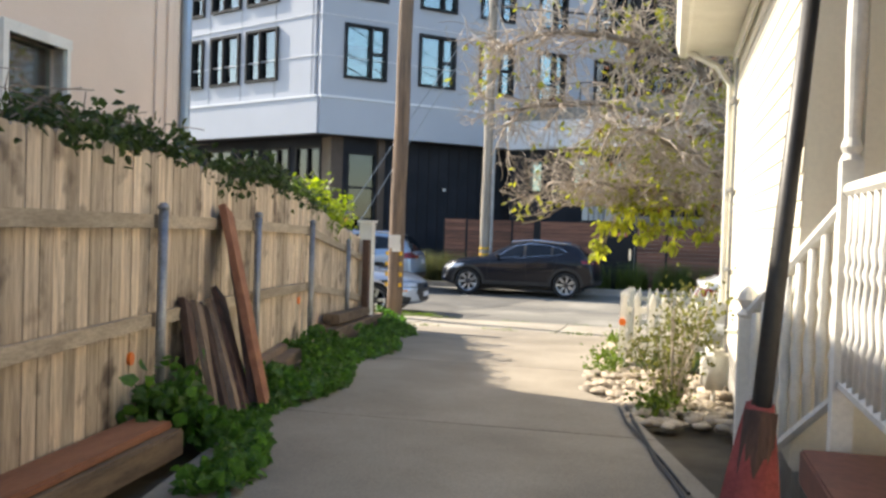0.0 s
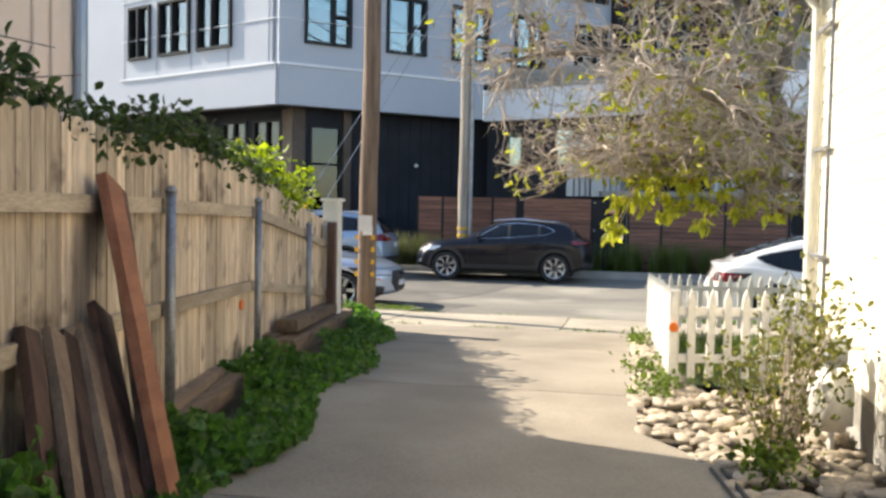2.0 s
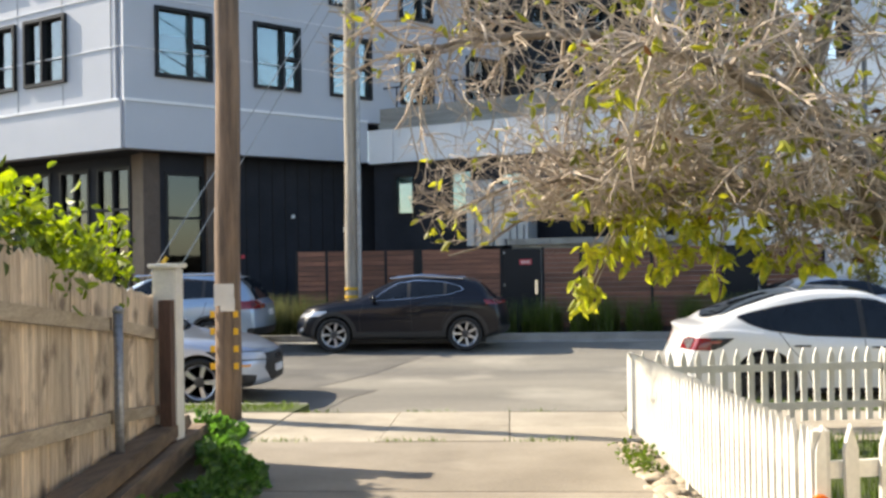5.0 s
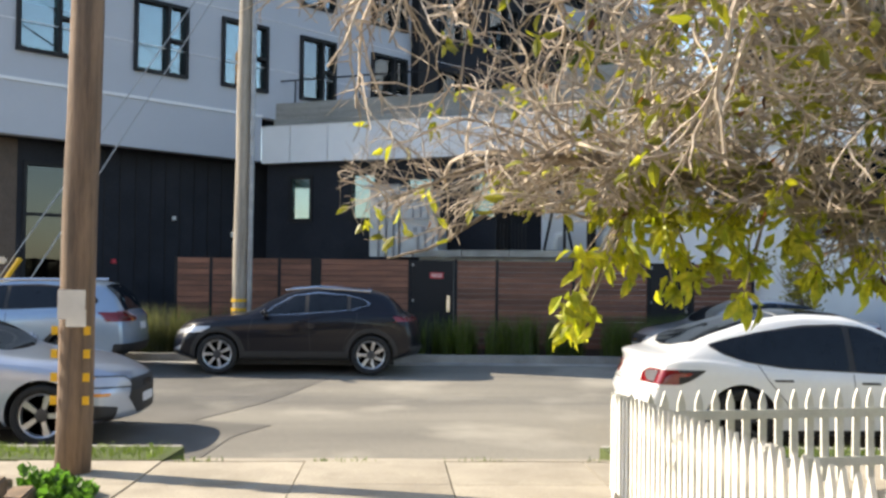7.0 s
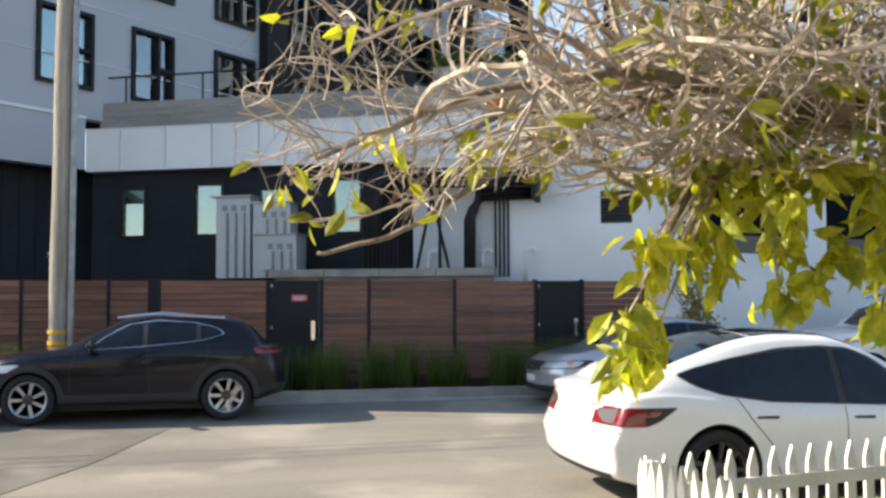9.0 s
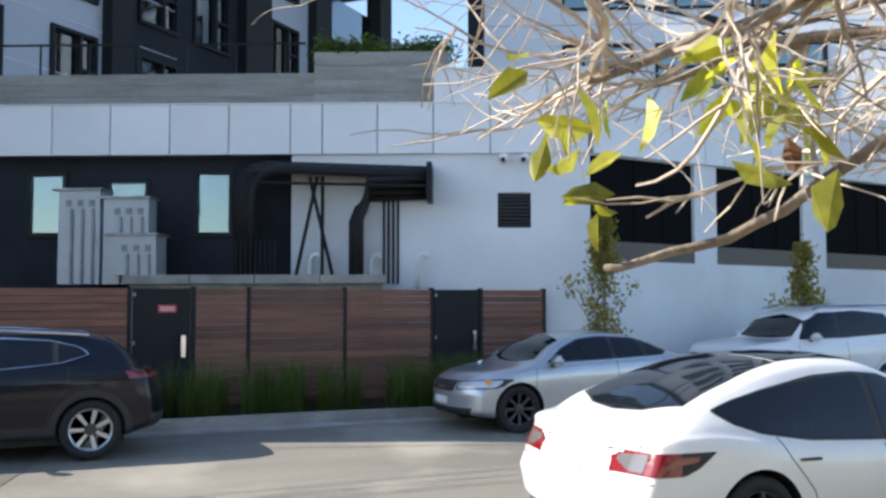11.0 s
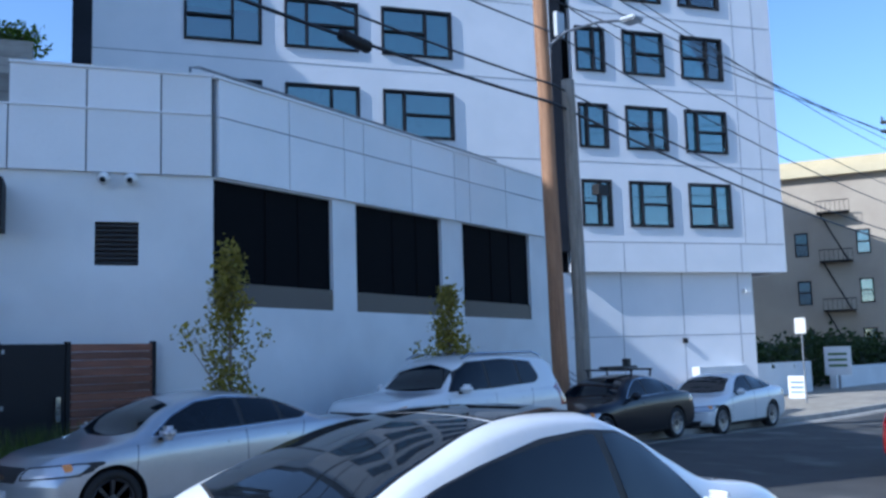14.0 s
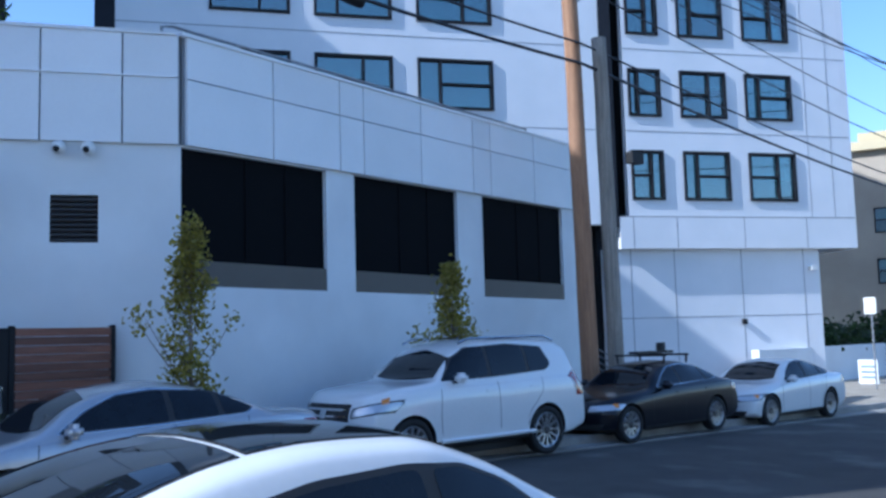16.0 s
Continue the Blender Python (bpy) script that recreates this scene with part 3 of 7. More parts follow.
ra = [bm.verts.new(HW.at(-0.4, o, z)) for o, z in prof]
rb = [bm.verts.new(HW.at(19, o, z)) for o, z in prof]
for i in range(len(prof)):
    j = (i + 1) % len(prof)
    bm.faces.new((ra[i], ra[j], rb[j], rb[i]))
bm.faces.new(ra)
bm.faces.new(rb[::-1])
hp("gutter", bm, M["trim"], "white metal gutter")
bm = bmesh.new()
hexa(bm, [HW.at(-0.4, 0.62, 3.95), HW.at(19, 0.62, 3.95), HW.at(19, -5, 6.0), HW.at(-0.4, -5, 6.0), HW.at(-0.4, 0.62, 4.02), HW.at(19, 0.62, 4.02), HW.at(19, -5, 6.1), HW.at(-0.4, -5, 6.1)])
hp("roof", bm, M["roof"])
hp("downspout", tubem([HW.at(-0.1, 0.5, 3.8), HW.at(0.1, 0.2, 3.6), HW.at(0.16, 0.075, 3.4), HW.at(0.16, 0.075, 0.9), HW.at(0.16, 0.2, 0.7)], 0.035, sides=8), M["trim"])
hp("conduit", tubem([HW.at(0.62, 0.04, 3.6), HW.at(0.62, 0.04, 1.2), HW.at(0.6, 0.05, 0.9)], 0.014, sides=6), M["galv"])
for zz in (3.2, 2.3, 1.5):
    hp("bracket", HW.boxm(0.2, 0.64, 0.03, 0.07, zz, zz + 0.025), M["galv"])
for k in range(4):
    hp("cable", tubem([HW.at(0.03 - k * 0.012, 0.06, 3.7), HW.at(-0.02 - 0.03 * k, 0.08, 2.2), HW.at(-0.06 + 0.02 * k, 0.07, 1.4), HW.at(0.0, 0.06, 0.9)], 0.006, sides=5), M["galv"])
hp("utility_box", HW.boxm(0.02, 0.2, 0.04, 0.16, 0.85, 1.15), M["grey_metal"])

# gas meter by the wall
gm = thing("gas_meter", "pale grey gas meter with riser pipe beside the cottage", "meter", (3.36, 9.75, 0.44))
gp = under(gm)
bm = boxm(3.25, 3.48, 9.62, 9.92, 0.52, 0.86, bevel=0.04)
gp("body", bm, M["white_paint"], smooth=True)
gp("pipe", tubem([(3.36, 9.68, 0.4), (3.36, 9.68, 0.98), (3.36, 9.75, 1.02), (3.55, 9.8, 1.02)], 0.02), M["white_paint"])
gp("regulator", tubem([(3.3, 9.66, 1.0), (3.42, 9.66, 1.0)], 0.09, sides=14), M["grey_metal"])
gp("pipe", tubem([(3.36, 9.88, 0.86), (3.36, 9.88, 1.0)], 0.02), M["white_paint"])

# porch: deck, stair rail and column
porch = thing("porch", "white-railed wooden porch with red-brown deck", "porch", (3.9, 3, 0.4))
pp = under(porch)
pp("deck", boxm(3.5, 5.7, -3, 5.55, 0.8, 0.95, bevel=0.01), M["deck"])
pp("skirt_board", boxm(3.54, 3.58, -3, 5.5, 0.44, 0.8), M["deck"])
for i in range(1):
    pp("stair_tread", boxm(3.75, 5.2, 5.56 + 0.42 * i, 5.97 + 0.42 * i, 0.73 - 0.16 * i, 0.78 - 0.16 * i), M["deck"])
    pp("stair_riser", boxm(3.75, 5.2, 5.57 + 0.42 * i, 5.6 + 0.42 * i, 0.44, 0.73 - 0.16 * i), M["deck"])
bal = [(0.02, 0), (0.02, 0.18), (0.027, 0.2), (0.016, 0.24), (0.027, 0.36), (0.016, 0.46), (0.027, 0.5), (0.018, 0.54), (0.027, 0.6), (0.02, 0.63), (0.02, 0.86)]


def rail_line(pa, za, pb, zb, n):
    (xa, ya), (xb, yb) = pa, pb
    pp("handrail", tubem([(xa, ya, za + 0.95), (xb, yb, zb + 0.95)], 0.034, sides=8), M["white_paint"])
    pp("bottom_rail", tubem([(xa, ya, za + 0.1), (xb, yb, zb + 0.1)], 0.026, sides=6), M["white_paint"])
    for k in range(n):
        f = (k + 0.5) / n
        b_ = bmesh.new()
        lathe(b_, bal, xa + (xb - xa) * f, ya + (yb - ya) * f, za + (zb - za) * f + 0.1, 8)
        pp("baluster", b_, M["white_paint"], smooth=True)


rail_line((3.36, 6.48), 0.5, (3.68, 5.74), 1.06, 8)
rail_line((3.68, 5.66), 1.12, (3.62, 1.0), 1.12, 34)
bm = bmesh.new()
box(bm, 3.3, 3.39, 6.46, 6.55, 0.42, 1.42)
lathe(bm, [(0.045, 0), (0.06, 0.02), (0.03, 0.05), (0.055, 0.1), (0.04, 0.14), (0.01, 0.17)], 3.345, 6.505, 1.42, 10)
pp("newel_post", bm, M["white_paint"])
bm = bmesh.new()
box(bm, 3.64, 3.73, 5.66, 5.75, 0.8, 2.2)
lathe(bm, [(0.05, 0), (0.036, 0.03), (0.048, 0.06), (0.034, 0.1), (0.045, 0.5), (0.04, 1.0), (0.052, 1.04), (0.034, 1.08), (0.05, 1.12), (0.05, 1.6)], 3.685, 5.705, 2.2, 14)
pp("porch_column", bm, M["white_paint"])

# leaning dark pole with a red cloth
lp = thing("leaning_pole", "dark tall pole with faded red cloth leaning at the rail", "pole", (3.16, 4.35, 0.45))
lpp = under(lp)
a, b = Vector((3.155, 4.3, 0.62)), Vector((3.42, 4.9, 3.2))
lpp("shaft", tubem([a, a + (b - a) * 0.5, b], 0.034, 0.03, 12), M["stick"], smooth=True)
bm = bmesh.new()
rng = random.Random(4)
rings = []
for i in range(9):
    f = i / 8
    c = a + (b - a) * (0.27 - 0.3 * f) + Vector((0.0, 0.0, -0.02 * f))
    rings.append([bm.verts.new(c + Vector((math.cos(k * math.pi / 8) * (0.04 + 0.1 * f) * (1 + 0.25 * math.sin(k * 2.5 + i * 0.3)), math.sin(k * math.pi / 8) * (0.04 + 0.07 * f), rng.uniform(-0.01, 0.01)))) for k in range(16)])
for A_, B_ in zip(rings, rings[1:]):
    for k in range(16):
        bm.faces.new((A_[k], A_[(k + 1) % 16], B_[(k + 1) % 16], B_[k]))
bm.faces.new(rings[0][::-1])
bm.faces.new(rings[-1])
lpp("cloth", bm, M["red_cloth"], "faded red cloth", smooth=True)
lpp("clamp", tubem([a + (b - a) * 0.18, a + (b - a) * 0.26], 0.055, sides=10), M["plank"])

# ---- left block: overhanging white storeys on a dark ground floor ----
Bc, Ic, Cc = (-8.3, 30.5), (-2.9, 35.6), (9.5, 29.75)
Ec = (Cc[0] + 12.95 * math.cos(radians(13.0)), Cc[1] + 12.95 * math.sin(radians(13.0)))
EYE = (1, 10)
FR, FL, FA, FO = Face(Bc, Ic, EYE), Face(Bc, (-17, 35.1), EYE), Face(Cc, Ic, EYE), Face(Cc, Ec, (5, 10))
FO.lift = 0.018  # the street parapet climbs a little towards its far end
block = thing("apartment_block", "white panelled apartment block overhanging a dark ground floor", "building", (-8.3, 32, 0))
bp_ = under(block)
Z0, ZL, TOP = 4.78, 6.0, 21.0
rows = [(6.67, 8.5), (9.35, 11.2), (12.1, 13.95), (14.85, 16.6), (17.6, 19.4)]
holesR = [(a, b, z0, z1) for z0, z1 in rows for a, b in ((0.82, 2.4), (3.64, 5.12), (6.12, 7.6), (8.7, 10.0), (11.4, 12.9), (14.4, 16.0), (16.7, 18.4), (20.7, 22.4))]
holesL = [(a, b, z0, z1) for z0, z1 in rows for a, b in ((2.2, 3.97), (4.36, 6.1), (6.58, 7.88))]
bp_("wall", wall(FR, 0.0, 13.1, ZL, TOP, 0.3, holesR), M["corr_white"])
bp_("wall", wall(FR, 13.1, 20.3, ZL, TOP, 0.3, holesR), M["dark_clad"])
bp_("wall", wall(FR, 20.3, 24.2, ZL, TOP, 0.3, holesR), M["corr_white"])
for a, b in ((13.1, 13.9), (18.9, 20.3), (23.1, 24.2), (28.1, 29.1)):
    bp_("pilaster", FR.boxm(a, b, -0.28, 0.35, ZL, TOP), M["black_steel"])
for z0, z1 in rows:
    bp_("balcony_glass", FR.boxm(24.3, 28.0, -0.1, -0.08, z0 - 0.4, z1 - 0.7), M["glass"])
    bp_("balcony_slab", FR.boxm(24.2, 28.1, -2.5, 0.05, z0 - 0.75, z0 - 0.5), M["dark_clad"])
    bp_("balcony_wall", FR.boxm(25.0, 28.1, -2.6, -2.5, z0 - 0.5, z1 + 0.5), M["corr_white"])
bp_("wall", wall(FL, 0.3, 8.3, ZL, TOP, 0.3, holesL), M["corr_white"])
bp_("wall", wall(FL, 8.3, 16, Z0 + 0.1, TOP, 0.3, out=-0.9), M["corr_white"])
for F_, L_ in ((FR, 7.4), (FL, 8.3)):
    bp_("fascia", F_.boxm(0.0 if F_ is FR else 0.06, L_, -0.3, 0.06, Z0, ZL), M["corr_white"])
    bp_("ledge", F_.boxm(-0.02 if F_ is FR else 0.1, L_, 0.062, 0.1, ZL - 0.03, ZL + 0.04), M["panel"])
for k in range(1, 9):
    bp_("ledge", FL.boxm(0.05, 8.3, 0.0, 0.03, ZL + k * 1.35, ZL + k * 1.35 + 0.02), M["panel"])
    bp_("ledge", FR.boxm(0.0, 16, 0.0, 0.02, ZL + k * 1.35, ZL + k * 1.35 + 0.015), M["panel"])
u = 0.45
while u < 8.2:
    bp_("seam", FL.boxm(u, u + 0.012, 0.0, 0.012, ZL + 0.06, 16), M["joint"])
    u += 1.93
for i, h in enumerate(holesR):
    window(FR, h, block, (("v", 0.62), ("h", 0.5, 0.62, 1.0)), 0.35 if i % 3 == 0 else 0.0, surround=0.05).matrix_parent_inverse = block.matrix_world.inverted()
for i, h in enumerate(holesL):
    window(FL, h, block, (("v", 0.55),), 0.9 if i % 2 else 0.6, surround=0.06).matrix_parent_inverse = block.matrix_world.inverted()
# added dark sheets behind the windows in place of shaded rooms
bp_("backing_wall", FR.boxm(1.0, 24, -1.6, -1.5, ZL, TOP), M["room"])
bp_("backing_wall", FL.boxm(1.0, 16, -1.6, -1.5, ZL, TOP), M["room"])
bm = bmesh.new()
bm.faces.new([bm.verts.new(v) for v in (FR.at(0.02, -0.02, Z0 + 0.02), FR.at(21, -0.02, Z0 + 0.02), FR.at(21, -16, Z0 + 0.02), FL.at(16, -3, Z0 + 0.02), FL.at(16, -1.2, Z0 + 0.02), FL.at(8.3, -0.1, Z0 + 0.02))])
bp_("soffit", bm, M["dark_clad"])
bm = bmesh.new()
bm.faces.new([bm.verts.new(v) for v in (FR.at(-0.02, 0, TOP), FR.at(29, 0, TOP), FR.at(29, -16, TOP), FL.at(16, -3, TOP), FL.at(16, 0, TOP))])
bp_("roof", bm, M["roof"])
# dark ground floor
sh = [(1.2, 2.6, 0.6, 4.5), (2.9, 4.2, 0.6, 4.5), (4.6, 5.9, 0.6, 4.5), (6.3, 8.0, 0.6, 4.5)]
bp_("wall", wall(FR, 1.2, 9.5, -0.2, Z0, 0.3, [(1.35, 2.5, 0.2, 4.3)], out=-0.75), M["dark_clad"])
bp_("wall", wall(FL, 0.9, 16, -0.2, Z0, 0.3, sh, out=-1.2), M["dark_clad"])
bp_("pillar", FR.boxm(0.75, 1.2, -1.6, -0.7, -0.2, Z0), M["brown_clad"])
bp_("pillar", FR.boxm(2.5, 2.75, -0.75, -0.6, -0.2, Z0), M["brown_clad"])
FLs, FRs = Face(tuple(FL.at(0, -1.2, 0))[:2], tuple(FL.at(16, -1.2, 0))[:2], EYE), Face(tuple(FR.at(0, -0.75, 0))[:2], tuple(FR.at(9, -0.75, 0))[:2], EYE)
for h in sh:
    window(FLs, h, block, (("h", 0.7, 0, 1), ("v", 0.5)), 0.0, gl="shop_glass", name="shop_window").matrix_parent_inverse = block.matrix_world.inverted()
window(FRs, (1.35, 2.5, 0.2, 4.3), block, (("h", 0.7, 0, 1),), gl="shop_glass", name="shop_window").matrix_parent_inverse = block.matrix_world.inverted()
# the same dark stand-ins for room shade behind the shop windows
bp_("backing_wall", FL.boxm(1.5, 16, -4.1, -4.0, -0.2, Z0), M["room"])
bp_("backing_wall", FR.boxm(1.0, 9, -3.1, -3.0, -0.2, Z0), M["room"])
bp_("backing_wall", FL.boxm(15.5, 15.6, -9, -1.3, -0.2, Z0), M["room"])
k = 2.9
while k < 7.1:
    bp_("cladding_rib", FR.boxm(k, k + 0.03, -0.75, -0.73, -0.1, Z0 - 0.05), M["black_steel"])
    k += 0.42
bp_("wall_light", FR.boxm(7.0, 7.16, -0.74, -0.62, 2.72, 2.86), M["white_plastic"])
bp_("alarm_box", FR.boxm(3.55, 3.65, -0.74, -0.68, 1.95, 2.05), M["red_sign"])
bp_("wall_light", FR.boxm(5.2, 5.28, -0.74, -0.66, 3.1, 3.2), M["white_plastic"])

# ---- low white wing ----
wing = thing("low_wing", "low white stucco wing with panelled parapet band", "building", (4, 32, 0))
wp = under(wing)
LA = 13.65
vent = (1.12, 1.76, 3.28, 3.96)
wp("wall", wall(FA, 0.0, 5.75, -0.4, 4.72, 0.35, [vent]), M["stucco_white"])
gws = [(6.94, 7.74, 3.14, 4.47), (8.6, 9.5, 2.5, 4.3), (10.25, 11.1, 3.14, 4.45), (12.2, 12.95, 3.14, 4.4)]
wp("wall", wall(FA, 5.75, LA, -0.4, 4.72, 0.35, gws, out=-0.25), M["dark_clad"])
FAb = Face(tuple(FA.at(0, -0.25, 0))[:2], tuple(FA.at(LA, -0.25, 0))[:2], EYE)
for h in gws:
    window(FAb, h, wing, (), 1.0).matrix_parent_inverse = wing.matrix_world.inverted()
wp("band_backing", FA.boxm(0.0, LA, -0.35, 0.02, 4.72, 5.72), M["joint"])
seams = [0.012, 0.8, 1.9, 3.0, 4.08, 5.15, 5.77, 6.97, 8.13, 9.3, 10.45, 11.6, 12.75, LA]
for a, b in zip(seams, seams[1:]):
    wp("panel", FA.boxm(a + 0.012, b - 0.012, 0.02, 0.07, 4.72, 5.7), M["panel"])
wp("band_backing", FA.boxm(0.0, 3.0, -0.35, 0.02, 5.72, 6.34), M["joint"])
for a, b in zip([0.012, 0.8, 1.9], [0.8, 1.9, 3.0]):
    wp("panel", FA.boxm(a + 0.012, b - 0.012, 0.02, 0.07, 5.72, 6.34), M["panel"])
wp("band_cap", FA.boxm(0.06, LA, 0.0, 0.1, 5.7, 5.72), M["panel"])
for a, b, c, d in ((2.7, 5.4, 5.75, 6.86), (5.4, 13.6, 5.75, 6.44)):
    n = 4 if b < 6 else 3
    for i in range(n):
        wp("concrete_course", FA.boxm(a, b, -0.75, -0.45 + 0.004 * (i % 2), c + (d - c) * i / n, c + (d - c) * (i + 1) / n - 0.006), M["board_concrete"])
for i in range(8):
    wp("rail_post", FA.boxm(6 + i, 6.03 + i, -0.62, -0.58, 6.44, 7.1), M["black_steel"])
wp("rail", FA.boxm(5.6, 13.5, -0.62, -0.58, 7.06, 7.1), M["black_steel"])
bm = bmesh.new()
for i in range(9):
    zz = vent[2] + 0.03 + i * 0.072
    hexa(bm, [FA.at(vent[0], -0.1, zz + 0.04), FA.at(vent[1], -0.1, zz + 0.04), FA.at(vent[1], -0.01, zz), FA.at(vent[0], -0.01, zz), FA.at(vent[0], -0.1, zz + 0.055), FA.at(vent[1], -0.1, zz + 0.055), FA.at(vent[1], -0.01, zz + 0.015), FA.at(vent[0], -0.01, zz + 0.015)])
FA.box(bm, vent[0], vent[1], -0.16, -0.14, vent[2], vent[3])
wp("louvre_vent", bm, M["louvre"])
# street wall with three big openings
ops = [(0.02, 3.14, 2.66, 4.69), (3.88, 7.15, 2.66, 4.7), (8.1, 11.72, 2.66, 4.7)]
LO = 12.95
wp("wall", wall(FO, 0.0, LO, -0.8, 4.72, 0.35, ops), M["stucco_white"])
# each opening is closed by an added black sheet, painting its deep shade
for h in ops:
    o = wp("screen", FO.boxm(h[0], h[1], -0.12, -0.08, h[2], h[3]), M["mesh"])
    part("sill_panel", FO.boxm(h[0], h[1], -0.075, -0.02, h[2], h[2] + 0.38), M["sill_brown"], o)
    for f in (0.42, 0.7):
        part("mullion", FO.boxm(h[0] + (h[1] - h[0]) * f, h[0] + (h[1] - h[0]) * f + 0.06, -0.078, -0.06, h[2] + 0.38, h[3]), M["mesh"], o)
wp("band_backing", FO.boxm(0.03, LO, -0.35, 0.02, 4.72, 6.34), M["joint"])
s2 = [0.07, 1.83, 3.45, 4.1, 5.85, 7.7, 8.4, 10.3, LO]
for a, b in zip(s2, s2[1:]):
    wp("panel", FO.boxm(a + 0.012, b - 0.012, 0.02, 0.07, 4.72, 5.7), M["panel"])
    wp("panel", FO.boxm(a + 0.012, b - 0.012, 0.02, 0.07, 5.72, 6.34), M["panel"])
wp("coping", FO.boxm(-0.03, LO, -0.38, 0.1, 6.34, 6.39), M["panel"])
wp("coping", FA.boxm(0.05, 3.0, -0.38, 0.1, 6.34, 6.385), M["panel"])
bm = bmesh.new()
bm.faces.new([bm.verts.new(v) for v in (FA.at(0.2, -0.36, 5.74), FA.at(LA, -0.36, 5.74), Vector((14.2, 45, 5.74)), FO.at(LO, -0.36, 5.74))])
wp("roof", bm, M["board_concrete"])
for uu in (1.25, 1.64):
    c = thing("security_camera", "white dome security camera under the parapet band", "camera", tuple(FA.at(uu, 0.1, 4.62)), group="security cameras")
    cp = under(c)
    cp("bracket", FA.boxm(uu - 0.05, uu + 0.05, 0.0, 0.09, 4.6, 4.71), M["white_plastic"])
    bm = bmesh.new()
    bmesh.ops.create_icosphere(bm, subdivisions=2, radius=0.1, matrix=Matrix.Translation(FA.at(uu, 0.16, 4.6)))
    cp("housing", bm, M["white_plastic"], smooth=True)
    bm = bmesh.new()
    bmesh.ops.create_icosphere(bm, subdivisions=2, radius=0.05, matrix=Matrix.Translation(FA.at(uu + 0.02, 0.235, 4.57)))
    cp("lens", bm, M["car_glass"], smooth=True)
wp("handrail", tubem([FO.at(0.3, -0.8, 6.3), FO.at(0.3, -0.8, 6.75), FO.at(0.5, -0.8, 6.8), FO.at(11.5, -0.8, 6.8), FO.at(11.6, -0.8, 6.4)], 0.025), M["galv"])

# raised concrete planter wall behind the slat fence
planter = thing("concrete_ledge", "pale concrete ledge wall above the slat fence", "wall", tuple(FA.at(5, 1.0, 0)))
pl = under(planter)
pl("wall", FA.boxm(3.9, 8.6, 0.55, 0.8, -0.2, 2.2), M["curb"])
for i in range(4):
    pl("cap", FA.boxm(3.85 + i * 1.2, 5.03 + i * 1.2, 0.45, 0.95, 2.2, 2.36), M["curb"])

# ---- tall rear building ----
FT = Face((14.25, 45.3), (38.4, 33.0), EYE)
tall = thing("tall_apartment_building", "tall white panelled apartment building with dark-framed windows", "building", (26, 40, 0))
tp = under(tall)
# unseen top, made higher to cast shade on the far apartment house
TT = 26.0
trow = [(6.48, 8.27), (9.5, 11.24), (12.5, 14.28), (15.5, 17.3), (18.4, 20.1), (21.4, 23.1)]
holesT = [(a, b, z0, z1) for z0, z1 in trow for a, b in ((17.95, 19.22), (20.0, 21.87), (22.66, 24.62))]
holesT += [(a, b, z0, z1) for z0, z1 in trow for a, b in ((3.45, 6.02), (6.8, 9.41), (10.26, 12.92))]
tp("wall", wall(FT, 0.6, 16.9, 5.6, TT, 0.3, holesT), M["panel"])
tp("wall", wall(FT, 17.8, 27.06, 5.87, TT, 0.3, holesT), M["panel"])
tp("wall", FT.boxm(0.0, 0.6, -0.4, 0.05, 5.6, TT), M["dark_clad"])
tp("recess", FT.boxm(16.9, 17.8, -1.0, -0.9, 3.6, TT), M["dark_clad"])
tp("dark_fin", FT.boxm(16.9, 17.35, -0.9, 0.06, 5.5, TT), M["dark_clad"])
tp("fascia", FT.boxm(17.4, 27.06, -0.3, 0.05, 4.75, 5.86), M["panel"])
tp("wall", FT.boxm(16.9, 25.6, -0.6, -0.3, -0.8, 4.75), M["panel"])
for uu in (17.9, 19.6, 22.3, 24.9):
    tp("seam", FT.boxm(uu, uu + 0.025, -0.3, -0.292, -0.4, 4.75), M["joint"])
    tp("seam", FT.boxm(uu, uu + 0.025, 0.05, 0.056, 4.75, 5.86), M["joint"])
tp("seam", FT.boxm(17.4, 25.6, -0.3, -0.292, 2.3, 2.325), M["joint"])
tp("seam", FT.boxm(17.4, 27.0, 0.0, 0.05, 5.862, 5.9), M["joint"])
for zz in (8.95, 11.95, 14.9, 17.9):
    tp("seam", FT.boxm(17.8, 27.0, 0.0, 0.008, zz, zz + 0.025), M["joint"])
    tp("seam", FT.boxm(0.6, 16.8, 0.0, 0.008, zz, zz + 0.025), M["joint"])
for uu in (25.2, 26.2):
    tp("seam", FT.boxm(uu, uu + 0.02, 0.0, 0.008, 5.9, TT), M["joint"])
tinv = tall.matrix_world.inverted()
for i, h in enumerate(holesT):
    v = 0.62 if i % 2 == 0 else 0.3
    bars = (("v", v), ("h", 0.5, 0.0, v)) if v > 0.5 else (("v", v), ("h", 0.5, v, 1.0))
    window(FT, h, tall, bars, (1.0, 0.95, 0.55, 1.0, 0.3)[i % 5], surround=0.03).matrix_parent_inverse = tinv
# dark sheet added for the room shade behind these windows
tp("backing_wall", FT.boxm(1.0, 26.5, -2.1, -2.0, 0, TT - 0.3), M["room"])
# unseen roof and side wall, run far back for the same shade
tp("roof", FT.boxm(0.0, 27.06, -26, -0.3, TT - 0.2, TT), M["roof"])
FTe = Face((38.4, 33.0), (50.2, 56.2), (60, 30))
tp("wall", wall(FTe, 0.0, 26, 4.75, TT, 0.3), M["panel"])
tp("wall_light", FT.boxm(22.2, 22.35, -0.29, -0.15, 2.0, 2.2), M["black_steel"])
